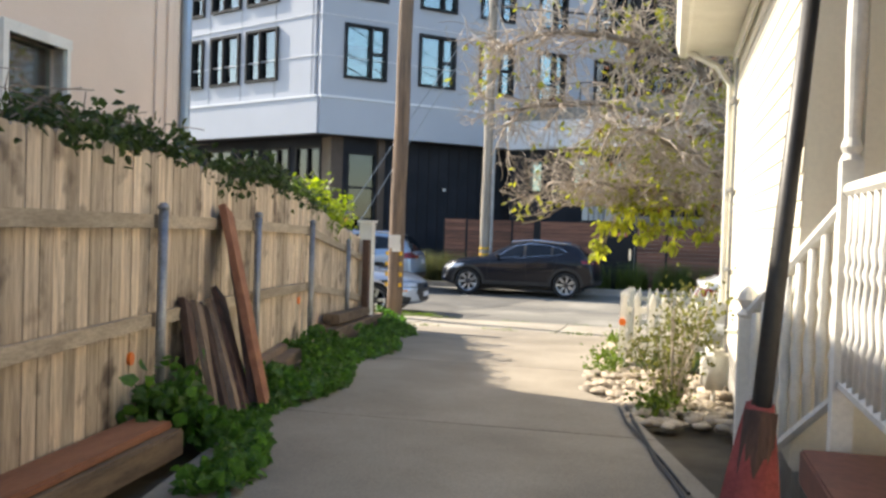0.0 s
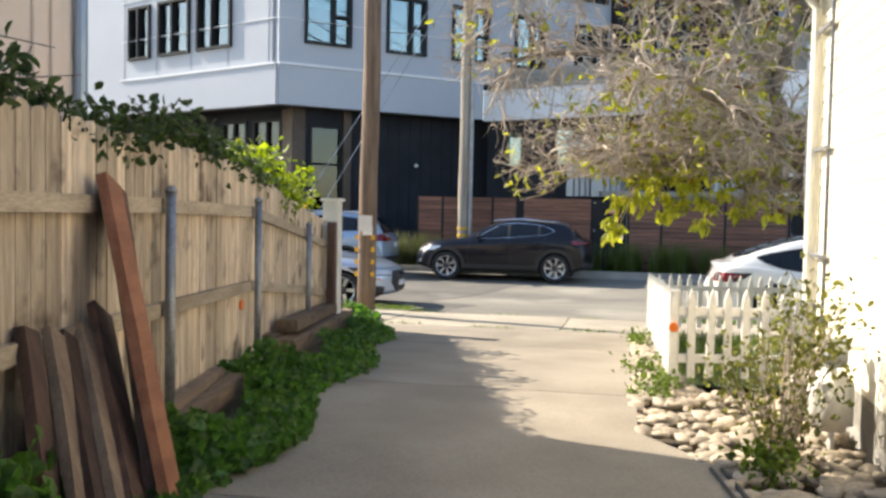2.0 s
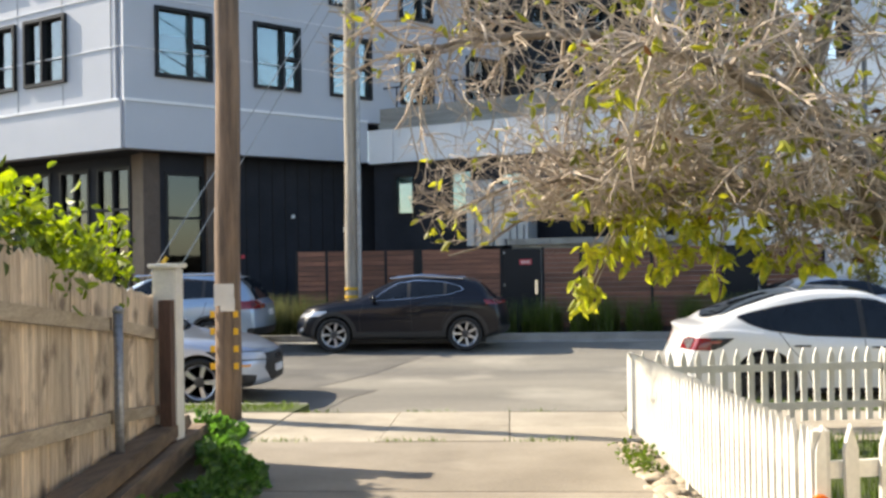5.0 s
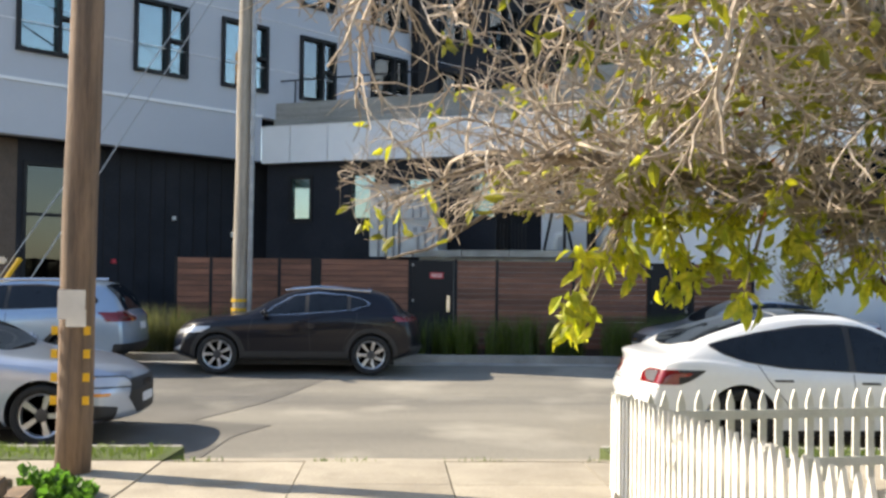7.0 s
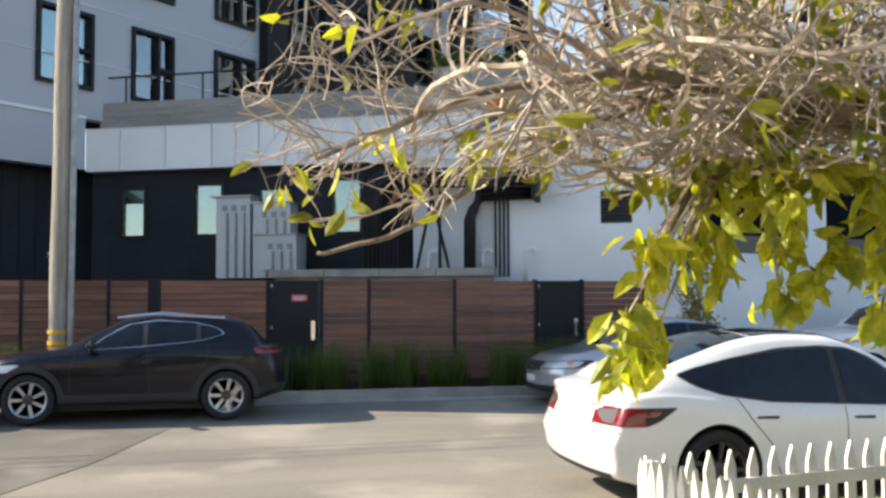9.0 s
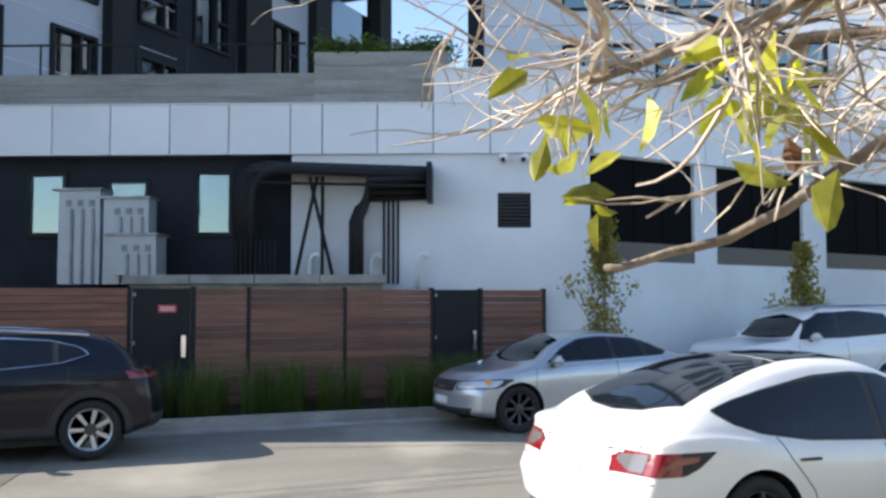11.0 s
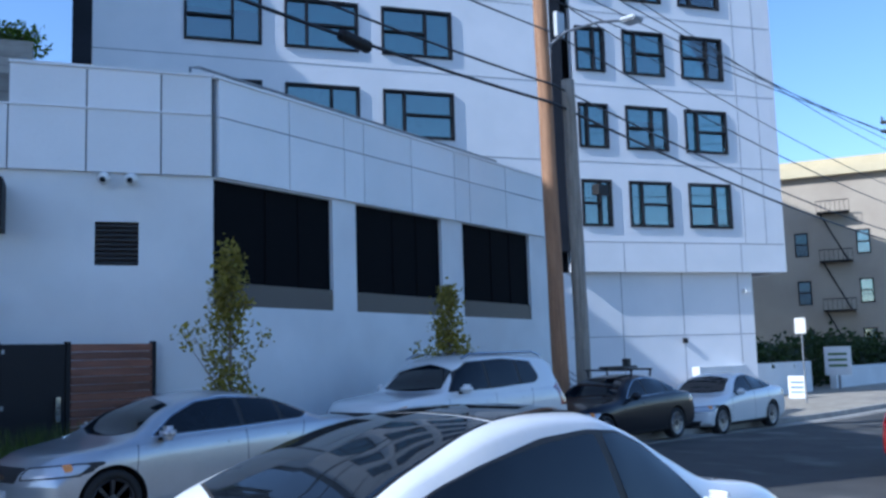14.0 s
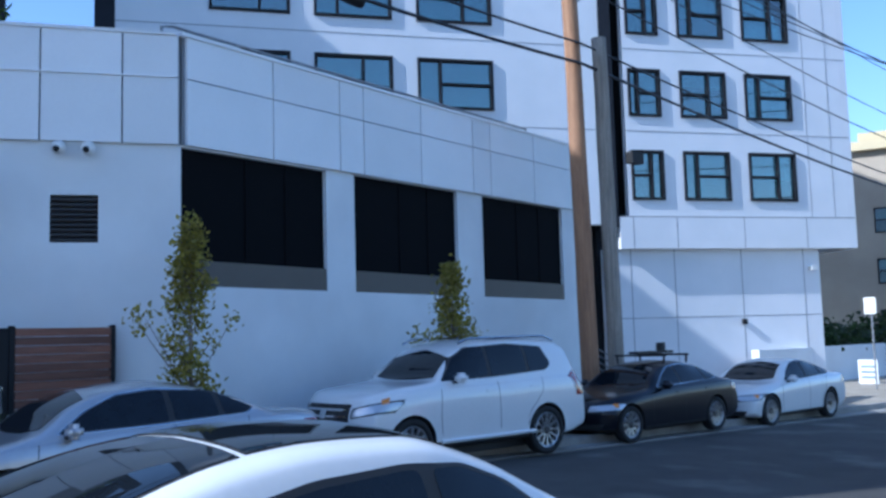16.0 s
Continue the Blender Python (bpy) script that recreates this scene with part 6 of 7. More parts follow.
# steel blue wagon across the street
L = 4.65
P = form(L, 1.82, 1.62, [(0, 0.8), (0.05, 0.88), (0.3, 0.97), (0.9, 1.05), (1.35, 1.1), (1.8, 1.38), (2.15, 1.54), (2.6, 1.61), (3.3, 1.62), (4.0, 1.56), (4.3, 1.38), (4.5, 1.12), (4.55, 1.05), (L, 0.98)],
         [(0, 0.74), (0.3, 0.88), (1.35, 1.0), (2.6, 1.02), (4.0, 1.06), (L, 0.94)], [(0, 0.62), (0.5, 0.8), (1.35, 0.84), (2.1, 0.7), (3.0, 0.7), (4.0, 0.68), (4.5, 0.76), (L, 0.76)], 0.24, tail=[(0.3, 0.06), (0.5, 0.0), (0.75, 0.02), (1.05, 0.06)],
         panes=[("windscreen", pane(1.47, 0.64, 2.14, 0.52, -0.09, -0.05)), ("rear_window", pane(4.1, 0.52, 4.46, 0.58, 0.0, 0.02))],
         dlo=[(1.58, 1.06), (2.6, 1.09), (3.9, 1.14), (4.05, 1.22), (3.85, 1.44), (3.0, 1.5), (2.25, 1.48), (1.95, 1.32)], pillars=[2.5, 3.42],
         seams=[[(1.42, 0.98), (1.42, 0.35)], [(2.52, 1.02), (2.54, 0.35)], [(3.5, 1.04), (3.45, 0.8), (3.1, 0.5), (3.08, 0.35)]], handles=[(2.36, 0.92), (3.3, 0.94)],
         lamps=[("headlight", "front", [(0.9, 0.84), (0.5, 0.8), (0.5, 0.7), (0.9, 0.74)], 0.006, "lamp_clear"), ("tail_light", "rear", [(0.92, 1.04), (0.56, 1.04), (0.56, 0.88), (0.92, 0.88)], 0.008, "lamp_red"), ("tail_light", "side", [(4.36, 1.06), (4.7, 1.04), (4.7, 0.88), (4.42, 0.9)], 0.008, "lamp_red")],
         ends=[("grille", "front", oblong(0.36, 0.42, 0.6, 0.8), 0.006, "car_trim"), ("number_plate", "rear", oblong(0.16, 0.16, 0.72, 0.85), 0.01, "plate"), ("rear_bumper_cladding", "rear", oblong(0.84, 0.86, 0.25, 0.5), 0.008, "car_trim")], clad=0.06, sill=0.14, mirror=(1.7, 1.07), wheels=(0.9, 3.57))
car("wagon", "steel blue wagon with roof rails across the street", -3.75 - L / 2, 27.2, road_z(-6, 27.1), 180, M["car_grey"], P, M["rim"], 10, [("roof_rail", [(0.4, 0.6, 1.58), (-1.5, 0.58, 1.6)], 0.025, "chrome")])
# red hatchback
L = 4.42
P = form(L, 1.76, 1.47, [(0, 0.7), (0.05, 0.78), (0.3, 0.86), (0.8, 0.95), (1.2, 1.0), (1.65, 1.26), (2.0, 1.41), (2.5, 1.47), (3.2, 1.45), (3.75, 1.36), (4.0, 1.2), (4.2, 1.02), (4.28, 0.98), (L, 0.93)],
         [(0, 0.64), (0.3, 0.78), (1.2, 0.9), (2.4, 0.94), (3.6, 1.0), (4.1, 0.98), (L, 0.88)], [(0, 0.62), (0.5, 0.8), (1.2, 0.84), (2.0, 0.7), (2.8, 0.7), (3.7, 0.68), (4.2, 0.76), (L, 0.76)], 0.2, kr=0.26, tail=[(0.25, 0.06), (0.42, 0.0), (0.6, 0.02), (0.75, 0.07), (1.0, 0.12)],
         panes=[("windscreen", pane(1.32, 0.62, 2.0, 0.5, -0.09, -0.05)), ("rear_window", pane(3.84, 0.5, 4.18, 0.58, 0.0, 0.03))],
         dlo=[(1.46, 0.96), (2.4, 1.0), (3.5, 1.06), (3.75, 1.14), (3.5, 1.3), (2.8, 1.36), (2.1, 1.34), (1.8, 1.2)], pillars=[2.4, 3.15],
         seams=[[(1.3, 0.88), (1.3, 0.3)], [(2.42, 0.94), (2.44, 0.3)], [(3.3, 0.98), (3.2, 0.7), (3.0, 0.3)]], handles=[(2.28, 0.84), (3.15, 0.88)],
         lamps=[("tail_light", "rear", [(0.9, 0.97), (0.48, 0.93), (0.52, 0.78), (0.9, 0.76)], 0.008, "lamp_red"), ("reversing_light", "rear", [(0.72, 0.92), (0.56, 0.91), (0.57, 0.82), (0.72, 0.81)], 0.012, "lamp_clear"), ("tail_light", "side", [(4.06, 0.99), (4.5, 0.96), (4.5, 0.78), (4.15, 0.8)], 0.008, "lamp_red"), ("headlight", "front", [(0.86, 0.76), (0.5, 0.7), (0.5, 0.6), (0.86, 0.66)], 0.006, "lamp_clear"), ("reflector", "rear", [(0.8, 0.44), (0.6, 0.43), (0.6, 0.39), (0.8, 0.4)], 0.006, "lamp_red")],
         ends=[("rear_bumper_insert", "rear", oblong(0.62, 0.56, 0.22, 0.34), 0.006, "car_trim"), ("number_plate", "rear", oblong(0.17, 0.17, 0.5, 0.64), 0.01, "plate"), ("badge", "rear", oblong(0.06, 0.06, 0.74, 0.8), 0.01, "chrome")], gaps=[("lid_gap", "rear", [(-0.78, 0.72), (0.78, 0.72)])], mirror=(1.55, 0.98), wheels=(0.86, 3.5))
car("red_hatchback", "metallic red hatchback seen from behind on the street", 16.1 + L / 2, 21.2, road_z(17, 21.2), -3, M["car_red"], P, M["rim"], 10, fine=1)

# ---- board fence along the driveway ----
BF = Face((FENCE(-5), -5), (FENCE(15.2), 15.2), (4, 6))
UY = lambda y: (y + 5) * 1.0135
TOPZ = lambda y: lerp([(-5, 2.3), (6.7, 2.27), (11.2, 2.14), (11.4, 2.1), (13.6, 1.8), (15.3, 1.62)], y)
LOWZ = lambda y: lerp([(-5, 0.42), (9, 0.45), (11.5, 0.42), (15.3, 0.28)], y)
bfence = thing("board_fence", "weathered wooden board fence with galvanised steel posts", "fence", (FENCE(6), 6, 0.45))
fp = under(bfence)
rng = random.Random(11)
y = -4.98
while y < 15.15:
    wd = rng.uniform(0.125, 0.15)
    t0, t1 = TOPZ(y) + rng.uniform(-0.02, 0.02), TOPZ(y + wd)
    b0 = LOWZ(y) + rng.uniform(0.0, 0.03)
    o = rng.uniform(-0.004, 0.004)
    u0, u1 = UY(y) + 0.003, UY(y + wd) - 0.006
    bm = hx = bmesh.new()
    c = 0.025
    prof = [(u0, b0), (u1, b0), (u1, t1 - c), (u1 - c, t1), (u0 + c, t0), (u0, t0 - c)]
    fr = [bm.verts.new(BF.at(a, o, z_)) for a, z_ in prof]
    bk = [bm.verts.new(BF.at(a, o - 0.018, z_)) for a, z_ in prof]
    bm.faces.new(fr)
    bm.faces.new(bk[::-1])
    for i in range(6):
        j = (i + 1) % 6
        bm.faces.new((fr[i], bk[i], bk[j], fr[j]))
    fp("board", bm, M["fence_wood"])
    y += wd
POSTS = [(-0.1, 1.88), (2.15, 1.88), (4.42, 1.88), (6.67, 1.87), (8.93, 1.85), (11.2, 1.8), (13.62, 1.55)]
for py, pz in POSTS:
    bm = tubem([BF.at(UY(py), 0.1, 0.2), BF.at(UY(py), 0.1, pz + 0.04)], 0.032, sides=12)
    lathe(bm, [(0.036, 0), (0.038, 0.02), (0.02, 0.045)], *tuple(BF.at(UY(py), 0.1, 0))[:2], pz + 0.03, 12)
    fp("post", bm, M["galv"], "galvanised steel pipe post", smooth=True)
for (ya, za), (yb, zb) in zip(POSTS, POSTS[1:] + [(15.15, 1.36)]):
    for dz in (0.0, 0.63):
        bm = bmesh.new()
        a, b = UY(ya) + 0.03, UY(yb) - 0.03
        c = [BF.at(a, 0.012, za - dz - 0.09), BF.at(b, 0.012, zb - dz - 0.09), BF.at(b, 0.052, zb - dz - 0.09), BF.at(a, 0.052, za - dz - 0.09)]
        hexa(bm, c + [v + Vector((0, 0, 0.088)) for v in c])
        fp("rail", bm, M["rail_wood"])
for py in (6.42, 11.0):
    bm = tubem([BF.at(UY(py), 0.002, 0.98), BF.at(UY(py), 0.02, 0.98)], 0.04, sides=16)
    tagged(part("reflector", bm, M["orange"]), "round orange reflector nailed to the fence", "reflector")
ep = thing("fence_end_post", "white square post at the end of the board fence", "post", (-1.62, 15.3, 0.25))
under(ep)("post", boxm(-1.72, -1.52, 15.2, 15.4, 0.2, 1.86, bevel=0.012), M["white_paint"])
under(ep)("cap", boxm(-1.75, -1.49, 15.17, 15.43, 1.86, 1.9, bevel=0.01), M["white_paint"])
ep = thing("fence_post", "dark wooden post at the end of the board fence", "post", (-1.55, 15.05, 0.25))
under(ep)("post", boxm(-1.6, -1.5, 15.02, 15.12, 0.2, 1.6), M["plank"])


# ---- leaning planks and timbers ----
def plank(foot, top, w, th, material, label, name="plank"):
    f, t = Vector(foot), Vector(top)
    ax = (t - f).normalized()
    side = Vector((-0.25, 1, 0.0))
    side = (side - ax * side.dot(ax)).normalized()
    nr = ax.cross(side)
    bm = bmesh.new()
    hexa(bm, [f - side * w / 2 - nr * th / 2, f + side * w / 2 - nr * th / 2, f + side * w / 2 + nr * th / 2, f - side * w / 2 + nr * th / 2, t - side * w / 2 - nr * th / 2, t + side * w / 2 - nr * th / 2, t + side * w / 2 + nr * th / 2, t - side * w / 2 + nr * th / 2])
    bmesh.ops.subdivide_edges(bm, edges=[e for e in bm.edges if e.calc_length() > 0.6], cuts=5)
    rg = random.Random(int(abs(foot[0]) * 1000 + foot[1] * 77))
    for v in bm.verts:
        v.co += Vector((rg.uniform(-1, 1), rg.uniform(-1, 1), rg.uniform(-1, 1))) * 0.004
    return tagged(part(name, bm, material), label, "plank", group="planks leaning on the fence")


plank((0.16, 7.58, 0.43), (-0.44, 8.03, 1.93), 0.2, 0.05, M["board_red"], "red-brown plank leaning against the board fence")
plank((0.06, 7.62, 0.43), (-0.5, 8.2, 1.9), 0.2, 0.045, M["plank"], "dark brown plank leaning against the board fence")
plank((0.1, 7.4, 0.43), (-0.46, 7.98, 1.28), 0.18, 0.045, M["plank"], "dark brown plank leaning against the board fence")
plank((0.1, 7.26, 0.43), (-0.42, 7.78, 1.22), 0.12, 0.045, M["plank_grey"], "grey-brown plank leaning against the board fence")
plank((0.06, 7.18, 0.43), (-0.4, 7.62, 1.2), 0.14, 0.04, M["plank"], "dark brown plank leaning against the board fence")
plank((0.02, 7.1, 0.43), (-0.37, 7.46, 1.24), 0.13, 0.045, M["plank_grey"], "grey-brown plank leaning against the board fence")
plank((-0.06, 7.02, 0.43), (-0.35, 7.25, 1.28), 0.15, 0.05, M["plank"], "dark brown plank leaning against the board fence")


def timber(a, b, w, h, material, label, group="old timbers"):
    a, b = Vector(a), Vector(b)
    ax = (b - a).normalized()
    sd = Vector((-ax.y, ax.x, 0)).normalized()
    up = Vector((0, 0, 1))
    bm = bmesh.new()
    hexa(bm, [a - sd * w / 2, a + sd * w / 2, a + sd * w / 2 + up * h, a - sd * w / 2 + up * h, b - sd * w / 2, b + sd * w / 2, b + sd * w / 2 + up * h, b - sd * w / 2 + up * h])
    bmesh.ops.bevel(bm, geom=bm.edges[:], offset=0.012, segments=2, affect="EDGES")
    return tagged(part("timber", bm, material), label, "timber", group=group)


timber((0.32, 3.0, 0.44), (0.06, 6.35, 0.44), 0.2, 0.16, M["timber"], "old brown timber lying beside the board fence")
timber((0.3, 2.8, 0.605), (-0.02, 6.3, 0.605), 0.26, 0.045, M["board_red"], "red-brown board lying on an old timber")
timber((-0.42, 8.75, 0.44), (-0.72, 10.25, 0.44), 0.13, 0.12, M["timber"], "short grooved timber lying among the weeds")
timber((-0.55, 8.8, 0.44), (-0.84, 10.2, 0.44), 0.1, 0.17, M["plank_grey"], "short grey timber lying among the weeds")
timber((-0.92, 11.75, 0.42), (-1.72, 16.3, 0.2), 0.2, 0.17, M["timber"], "long old timber stacked beside the fence")
timber((-1.12, 11.8, 0.42), (-1.9, 16.4, 0.2), 0.18, 0.2, M["timber"], "long old timber stacked beside the fence")
timber((-1.02, 12.1, 0.61), (-1.75, 15.9, 0.4), 0.2, 0.12, M["timber"], "long old timber stacked beside the fence")
timber((-0.92, 9.9, 0.44), (-1.06, 11.5, 0.43), 0.12, 0.1, M["rail_wood"], "weathered short timber against the fence")

# ---- driveway and pavement slabs ----
drive = tagged(new("driveway"), "worn stained concrete driveway of large slabs", "driveway", kind="structure")
cuts = [-9, -5, -1.8, 1.4, 4.6, 7.85, 10.95, 14.0, 16.28]
for a, b in zip(cuts, cuts[1:]):
    ys = steps(a + 0.008, b - 0.008, 5)
    bm = bmesh.new()
    rows = []
    for y in ys:
        l = FENCE(y) + 0.5
        r = 2.22 if y > 9.4 else lerp([(-9, 3.35), (6.0, 3.35), (9.1, 2.6), (9.4, 2.22)], y)
        rows.append([bm.verts.new((l + (r - l) * k / 6, y, near_z(y))) for k in range(7)])
    for A_, B_ in zip(rows, rows[1:]):
        for k in range(6):
            bm.faces.new((A_[k], A_[k + 1], B_[k + 1], B_[k]))
    r = bmesh.ops.extrude_face_region(bm, geom=bm.faces[:])
    for v in r["geom"]:
        if isinstance(v, bmesh.types.BMVert):
            v.co.z -= 0.08
    part("slab", bm, M["concrete"], drive)
walkway = tagged(new("pavement"), "pale worn concrete pavement slabs along the street", "pavement", kind="structure")
rng = random.Random(5)
x = -30.0
while x < 34:
    w_ = 1.25
    bm = bmesh.new()
    zj = rng.uniform(-0.006, 0.006)
    for k, (ya, yb) in enumerate(((16.3, 17.28), (17.29, 18.27))):
        c = [(x + 0.006, ya, near_z(ya, x) + zj), (x + w_ - 0.006, ya, near_z(ya, x + w_) + zj), (x + w_ - 0.006, yb, near_z(yb, x + w_) + zj), (x + 0.006, yb, near_z(yb, x) + zj)]
        hexa(bm, [(p[0], p[1], p[2] - 0.08) for p in c] + c)
    part("slab", bm, M["sidewalk"], walkway)
    x += w_
apron = tagged(new("apron"), "sloping cracked concrete apron down to the street", "driveway", kind="structure")
for i, (a, b) in enumerate(((-1.25, 0.1), (0.1, 1.5), (1.5, 2.9))):
    bm = bmesh.new()
    c = [(a + 0.006, 18.28, 0.14), (b - 0.006, 18.28, 0.14), (b - 0.006 + 0.12 * (i == 2), 19.55, road_z(a, 19.55) + 0.012), (a + 0.006 - 0.15 * (i == 0), 19.55, road_z(a, 19.55) + 0.012)]
    hexa(bm, [(p[0], p[1], p[2] - 0.12) for p in c] + c)
    part("slab", bm, M["sidewalk"], apron)
# crack line and hose on the concrete
o = tagged(part("hose", tubem([(2.66, 8.9, near_z(9) + 0.012), (2.74, 8.3, 0.455), (2.85, 7.6, 0.455), (2.9, 7.2, 0.455), (3.0, 6.7, 0.455), (3.1, 6.1, 0.455)], 0.014, sides=6), M["stick"]), "thin dark hose lying on the concrete", "hose")
o = tagged(part("hose", tubem([(2.6, 8.9, near_z(9) + 0.012), (2.68, 8.3, 0.455), (2.83, 7.65, 0.457), (2.96, 7.1, 0.455), (3.08, 6.5, 0.455)], 0.01, sides=6), M["stick"]), "thin dark hose lying on the concrete", "hose")

# ---- white picket fence ----
pk = thing("picket_fence", "white painted picket fence round the front lawn", "fence", (2.5, 11.45, 0.4))
kp = under(pk)


def picket_mesh(h, w=0.062, th=0.02):
    bm = bmesh.new()
    prof = [(-w / 2, 0), (w / 2, 0), (w / 2, h - 0.1), (w * 0.32, h - 0.06), (0, h), (-w * 0.32, h - 0.06), (-w / 2, h - 0.1)]
    fr = [bm.verts.new((a, -th / 2, b)) for a, b in prof]
    bk = [bm.verts.new((a, th / 2, b)) for a, b in prof]
    bm.faces.new(fr)
    bm.faces.new(bk[::-1])
    for i in range(7):
        j = (i + 1) % 7
        bm.faces.new((fr[i], bk[i], bk[j], fr[j]))
    return bm


PH = 0.72
first = None


def picket_run(p0, p1, step, out):
    global first
    a, b = Vector((*p0, 0)), Vector((*p1, 0))
    d = b - a
    n = int(d.length / step)
    ang = math.atan2(d.y, d.x)
    nv = Vector((-d.y, d.x, 0)).normalized() * out
    for i in range(n + 1):
        q = a + d * (i / n) + nv * 0.022
        zq = near_z(q.y) + 0.08
        if first is None:
            first = kp("picket", picket_mesh(PH), M["white_paint"])
            ob = first
        else:
            ob = new("picket", first.data)
            ob.parent, ob.matrix_parent_inverse = pk, pk.matrix_world.inverted()
        ob.matrix_basis = Matrix.Translation((q.x, q.y, zq)) @ Matrix.Rotation(ang, 4, "Z") @ Matrix.Rotation(random.Random(i).uniform(-0.02, 0.02), 4, "Y")
    for zr in (0.12, 0.5):
        bm = bmesh.new()
        u = d.normalized()
        pts = []
        for q, zz in ((a, near_z(a.y) + 0.08 + zr), (b, near_z(b.y) + 0.08 + zr)):
            for o_, dz in ((-0.012, 0), (0.01, 0), (0.01, 0.07), (-0.012, 0.07)):
                pts.append(q + nv * 0 + nv.normalized() * o_ + Vector((0, 0, zz + dz)))
        hexa(bm, pts)
        kp("rail", bm, M["white_paint"])


picket_run((2.5, 11.45), (2.43, 16.72), 0.105, 1)
picket_run((2.5, 11.45), (3.5, 11.72), 0.135, -1)
picket_run((2.43, 16.72), (9.5, 17.9), 0.135, 1)
for x_, y_ in ((2.51, 11.46), (2.44, 16.7), (2.48, 14.0), (5.0, 17.13), (3.5, 11.74)):
    kp("post", boxm(x_ - 0.035, x_ + 0.035, y_ - 0.035, y_ + 0.035, near_z(y_) - 0.1, near_z(y_) + 0.78), M["white_paint"])
bm = tubem([(2.5, 11.415, 0.9), (2.5, 11.395, 0.9)], 0.038, sides=16)
tagged(part("reflector", bm, M["orange"]), "round orange reflector on the picket fence corner", "reflector")

# ---- tree ----
rng = random.Random(21)
tree = thing("magnolia_tree", "spreading half-bare tree with curly twigs and yellow-green leaves", "tree", (5.2, 14.7, 0.25))
tr = under(tree)
PATHPTS = [Vector(e) for _, e, _, _ in PATH]


def clear(p, d=0.5):
    return all((p - q).length > d for q in PATHPTS)


limbs = []


def limb(pts, r0, r1, name="limb"):
    P_ = [Vector(p) for p in pts]
    out = []
    n = len(P_)
    for i in range(n - 1):
        p0, p1, p2, p3 = P_[max(i - 1, 0)], P_[i], P_[i + 1], P_[min(i + 2, n - 1)]
        for k in range(6):
            t = k / 6
            out.append(0.5 * ((2 * p1) + (p2 - p0) * t + (2 * p0 - 5 * p1 + 4 * p2 - p3) * t * t + (3 * p1 - p0 - 3 * p2 + p3) * t ** 3))
    out.append(P_[-1])
    out = [p + Vector((rng.uniform(-1, 1), rng.uniform(-1, 1), rng.uniform(-1, 1))) * min(0.03, r0 * 0.4) for p in out]
    tr(name, tubem(out, r0, r1, 9), M["bark"], smooth=True)
    limbs.append((out, r1))


limb([(5.2, 14.7, 0.1), (5.15, 14.7, 0.8), (4.95, 14.85, 1.5), (4.6, 15.0, 1.9)], 0.2, 0.15, "trunk")
limb([(4.6, 15.0, 1.85), (4.0, 15.25, 2.15), (3.2, 15.5, 2.4), (2.4, 15.5, 2.5), (1.6, 15.35, 2.55)], 0.11, 0.015)
limb([(4.7, 14.95, 1.75), (4.1, 15.3, 2.6), (3.7, 15.45, 3.3), (3.3, 15.3, 4.3), (3.0, 15.0, 5.2)], 0.12, 0.04)
limb([(3.75, 15.45, 3.2), (4.0, 15.5, 4.2), (4.1, 15.3, 5.4)], 0.08, 0.03)
limb([(3.72, 15.45, 3.25), (2.9, 15.4, 3.5), (1.8, 15.2, 3.7), (0.6, 15.0, 3.6)], 0.08, 0.025)
limb([(4.9, 14.9, 1.6), (5.4, 15.4, 2.6), (6.0, 15.9, 3.6)], 0.11, 0.04)
limb([(4.3, 15.15, 2.05), (3.7, 14.6, 2.6), (3.0, 14.0, 3.0), (2.2, 13.6, 3.3)], 0.08, 0.025)
limb([(3.4, 15.5, 2.35), (3.1, 16.1, 2.7), (2.9, 16.6, 3.1)], 0.06, 0.025)
limb([(2.6, 15.5, 2.5), (2.3, 15.9, 2.2), (2.1, 16.0, 1.8)], 0.045, 0.015)
limb([(3.3, 15.3, 4.2), (2.3, 15.1, 4.6), (1.2, 14.9, 4.7), (0.5, 14.8, 4.4)], 0.06, 0.02)
limb([(4.0, 15.5, 4.2), (4.8, 15.2, 4.9), (5.5, 15.0, 5.4)], 0.05, 0.02)
limb([(1.9, 15.42, 2.55), (1.4, 15.7, 2.55), (1.0, 15.9, 2.42), (0.72, 16.0, 2.3)], 0.022, 0.008)
limb([(2.0, 15.45, 2.52), (1.5, 15.75, 2.3), (1.05, 15.9, 2.02), (0.72, 15.95, 1.93)], 0.02, 0.007)
limb([(2.6, 15.5, 2.5), (2.2, 16.1, 2.6), (1.7, 16.5, 2.62), (1.4, 16.7, 2.5)], 0.03, 0.01)
limb([(2.9, 16.6, 3.1), (2.5, 16.9, 2.95), (2.0, 17.1, 2.8)], 0.025, 0.009)
tw = bmesh.new()
tips = []


def inside(p):
    return p.z > (2.0 if p.x < 1.2 else 2.2 if p.x < 3.4 else 1.8) and (0.4 if p.z < 3.4 else -0.2) < p.x < 7.0 and clear(p) and not (p.x > 3.3 and p.y < 12.6) and not (p.y > 16.5 and p.z < 2.35)


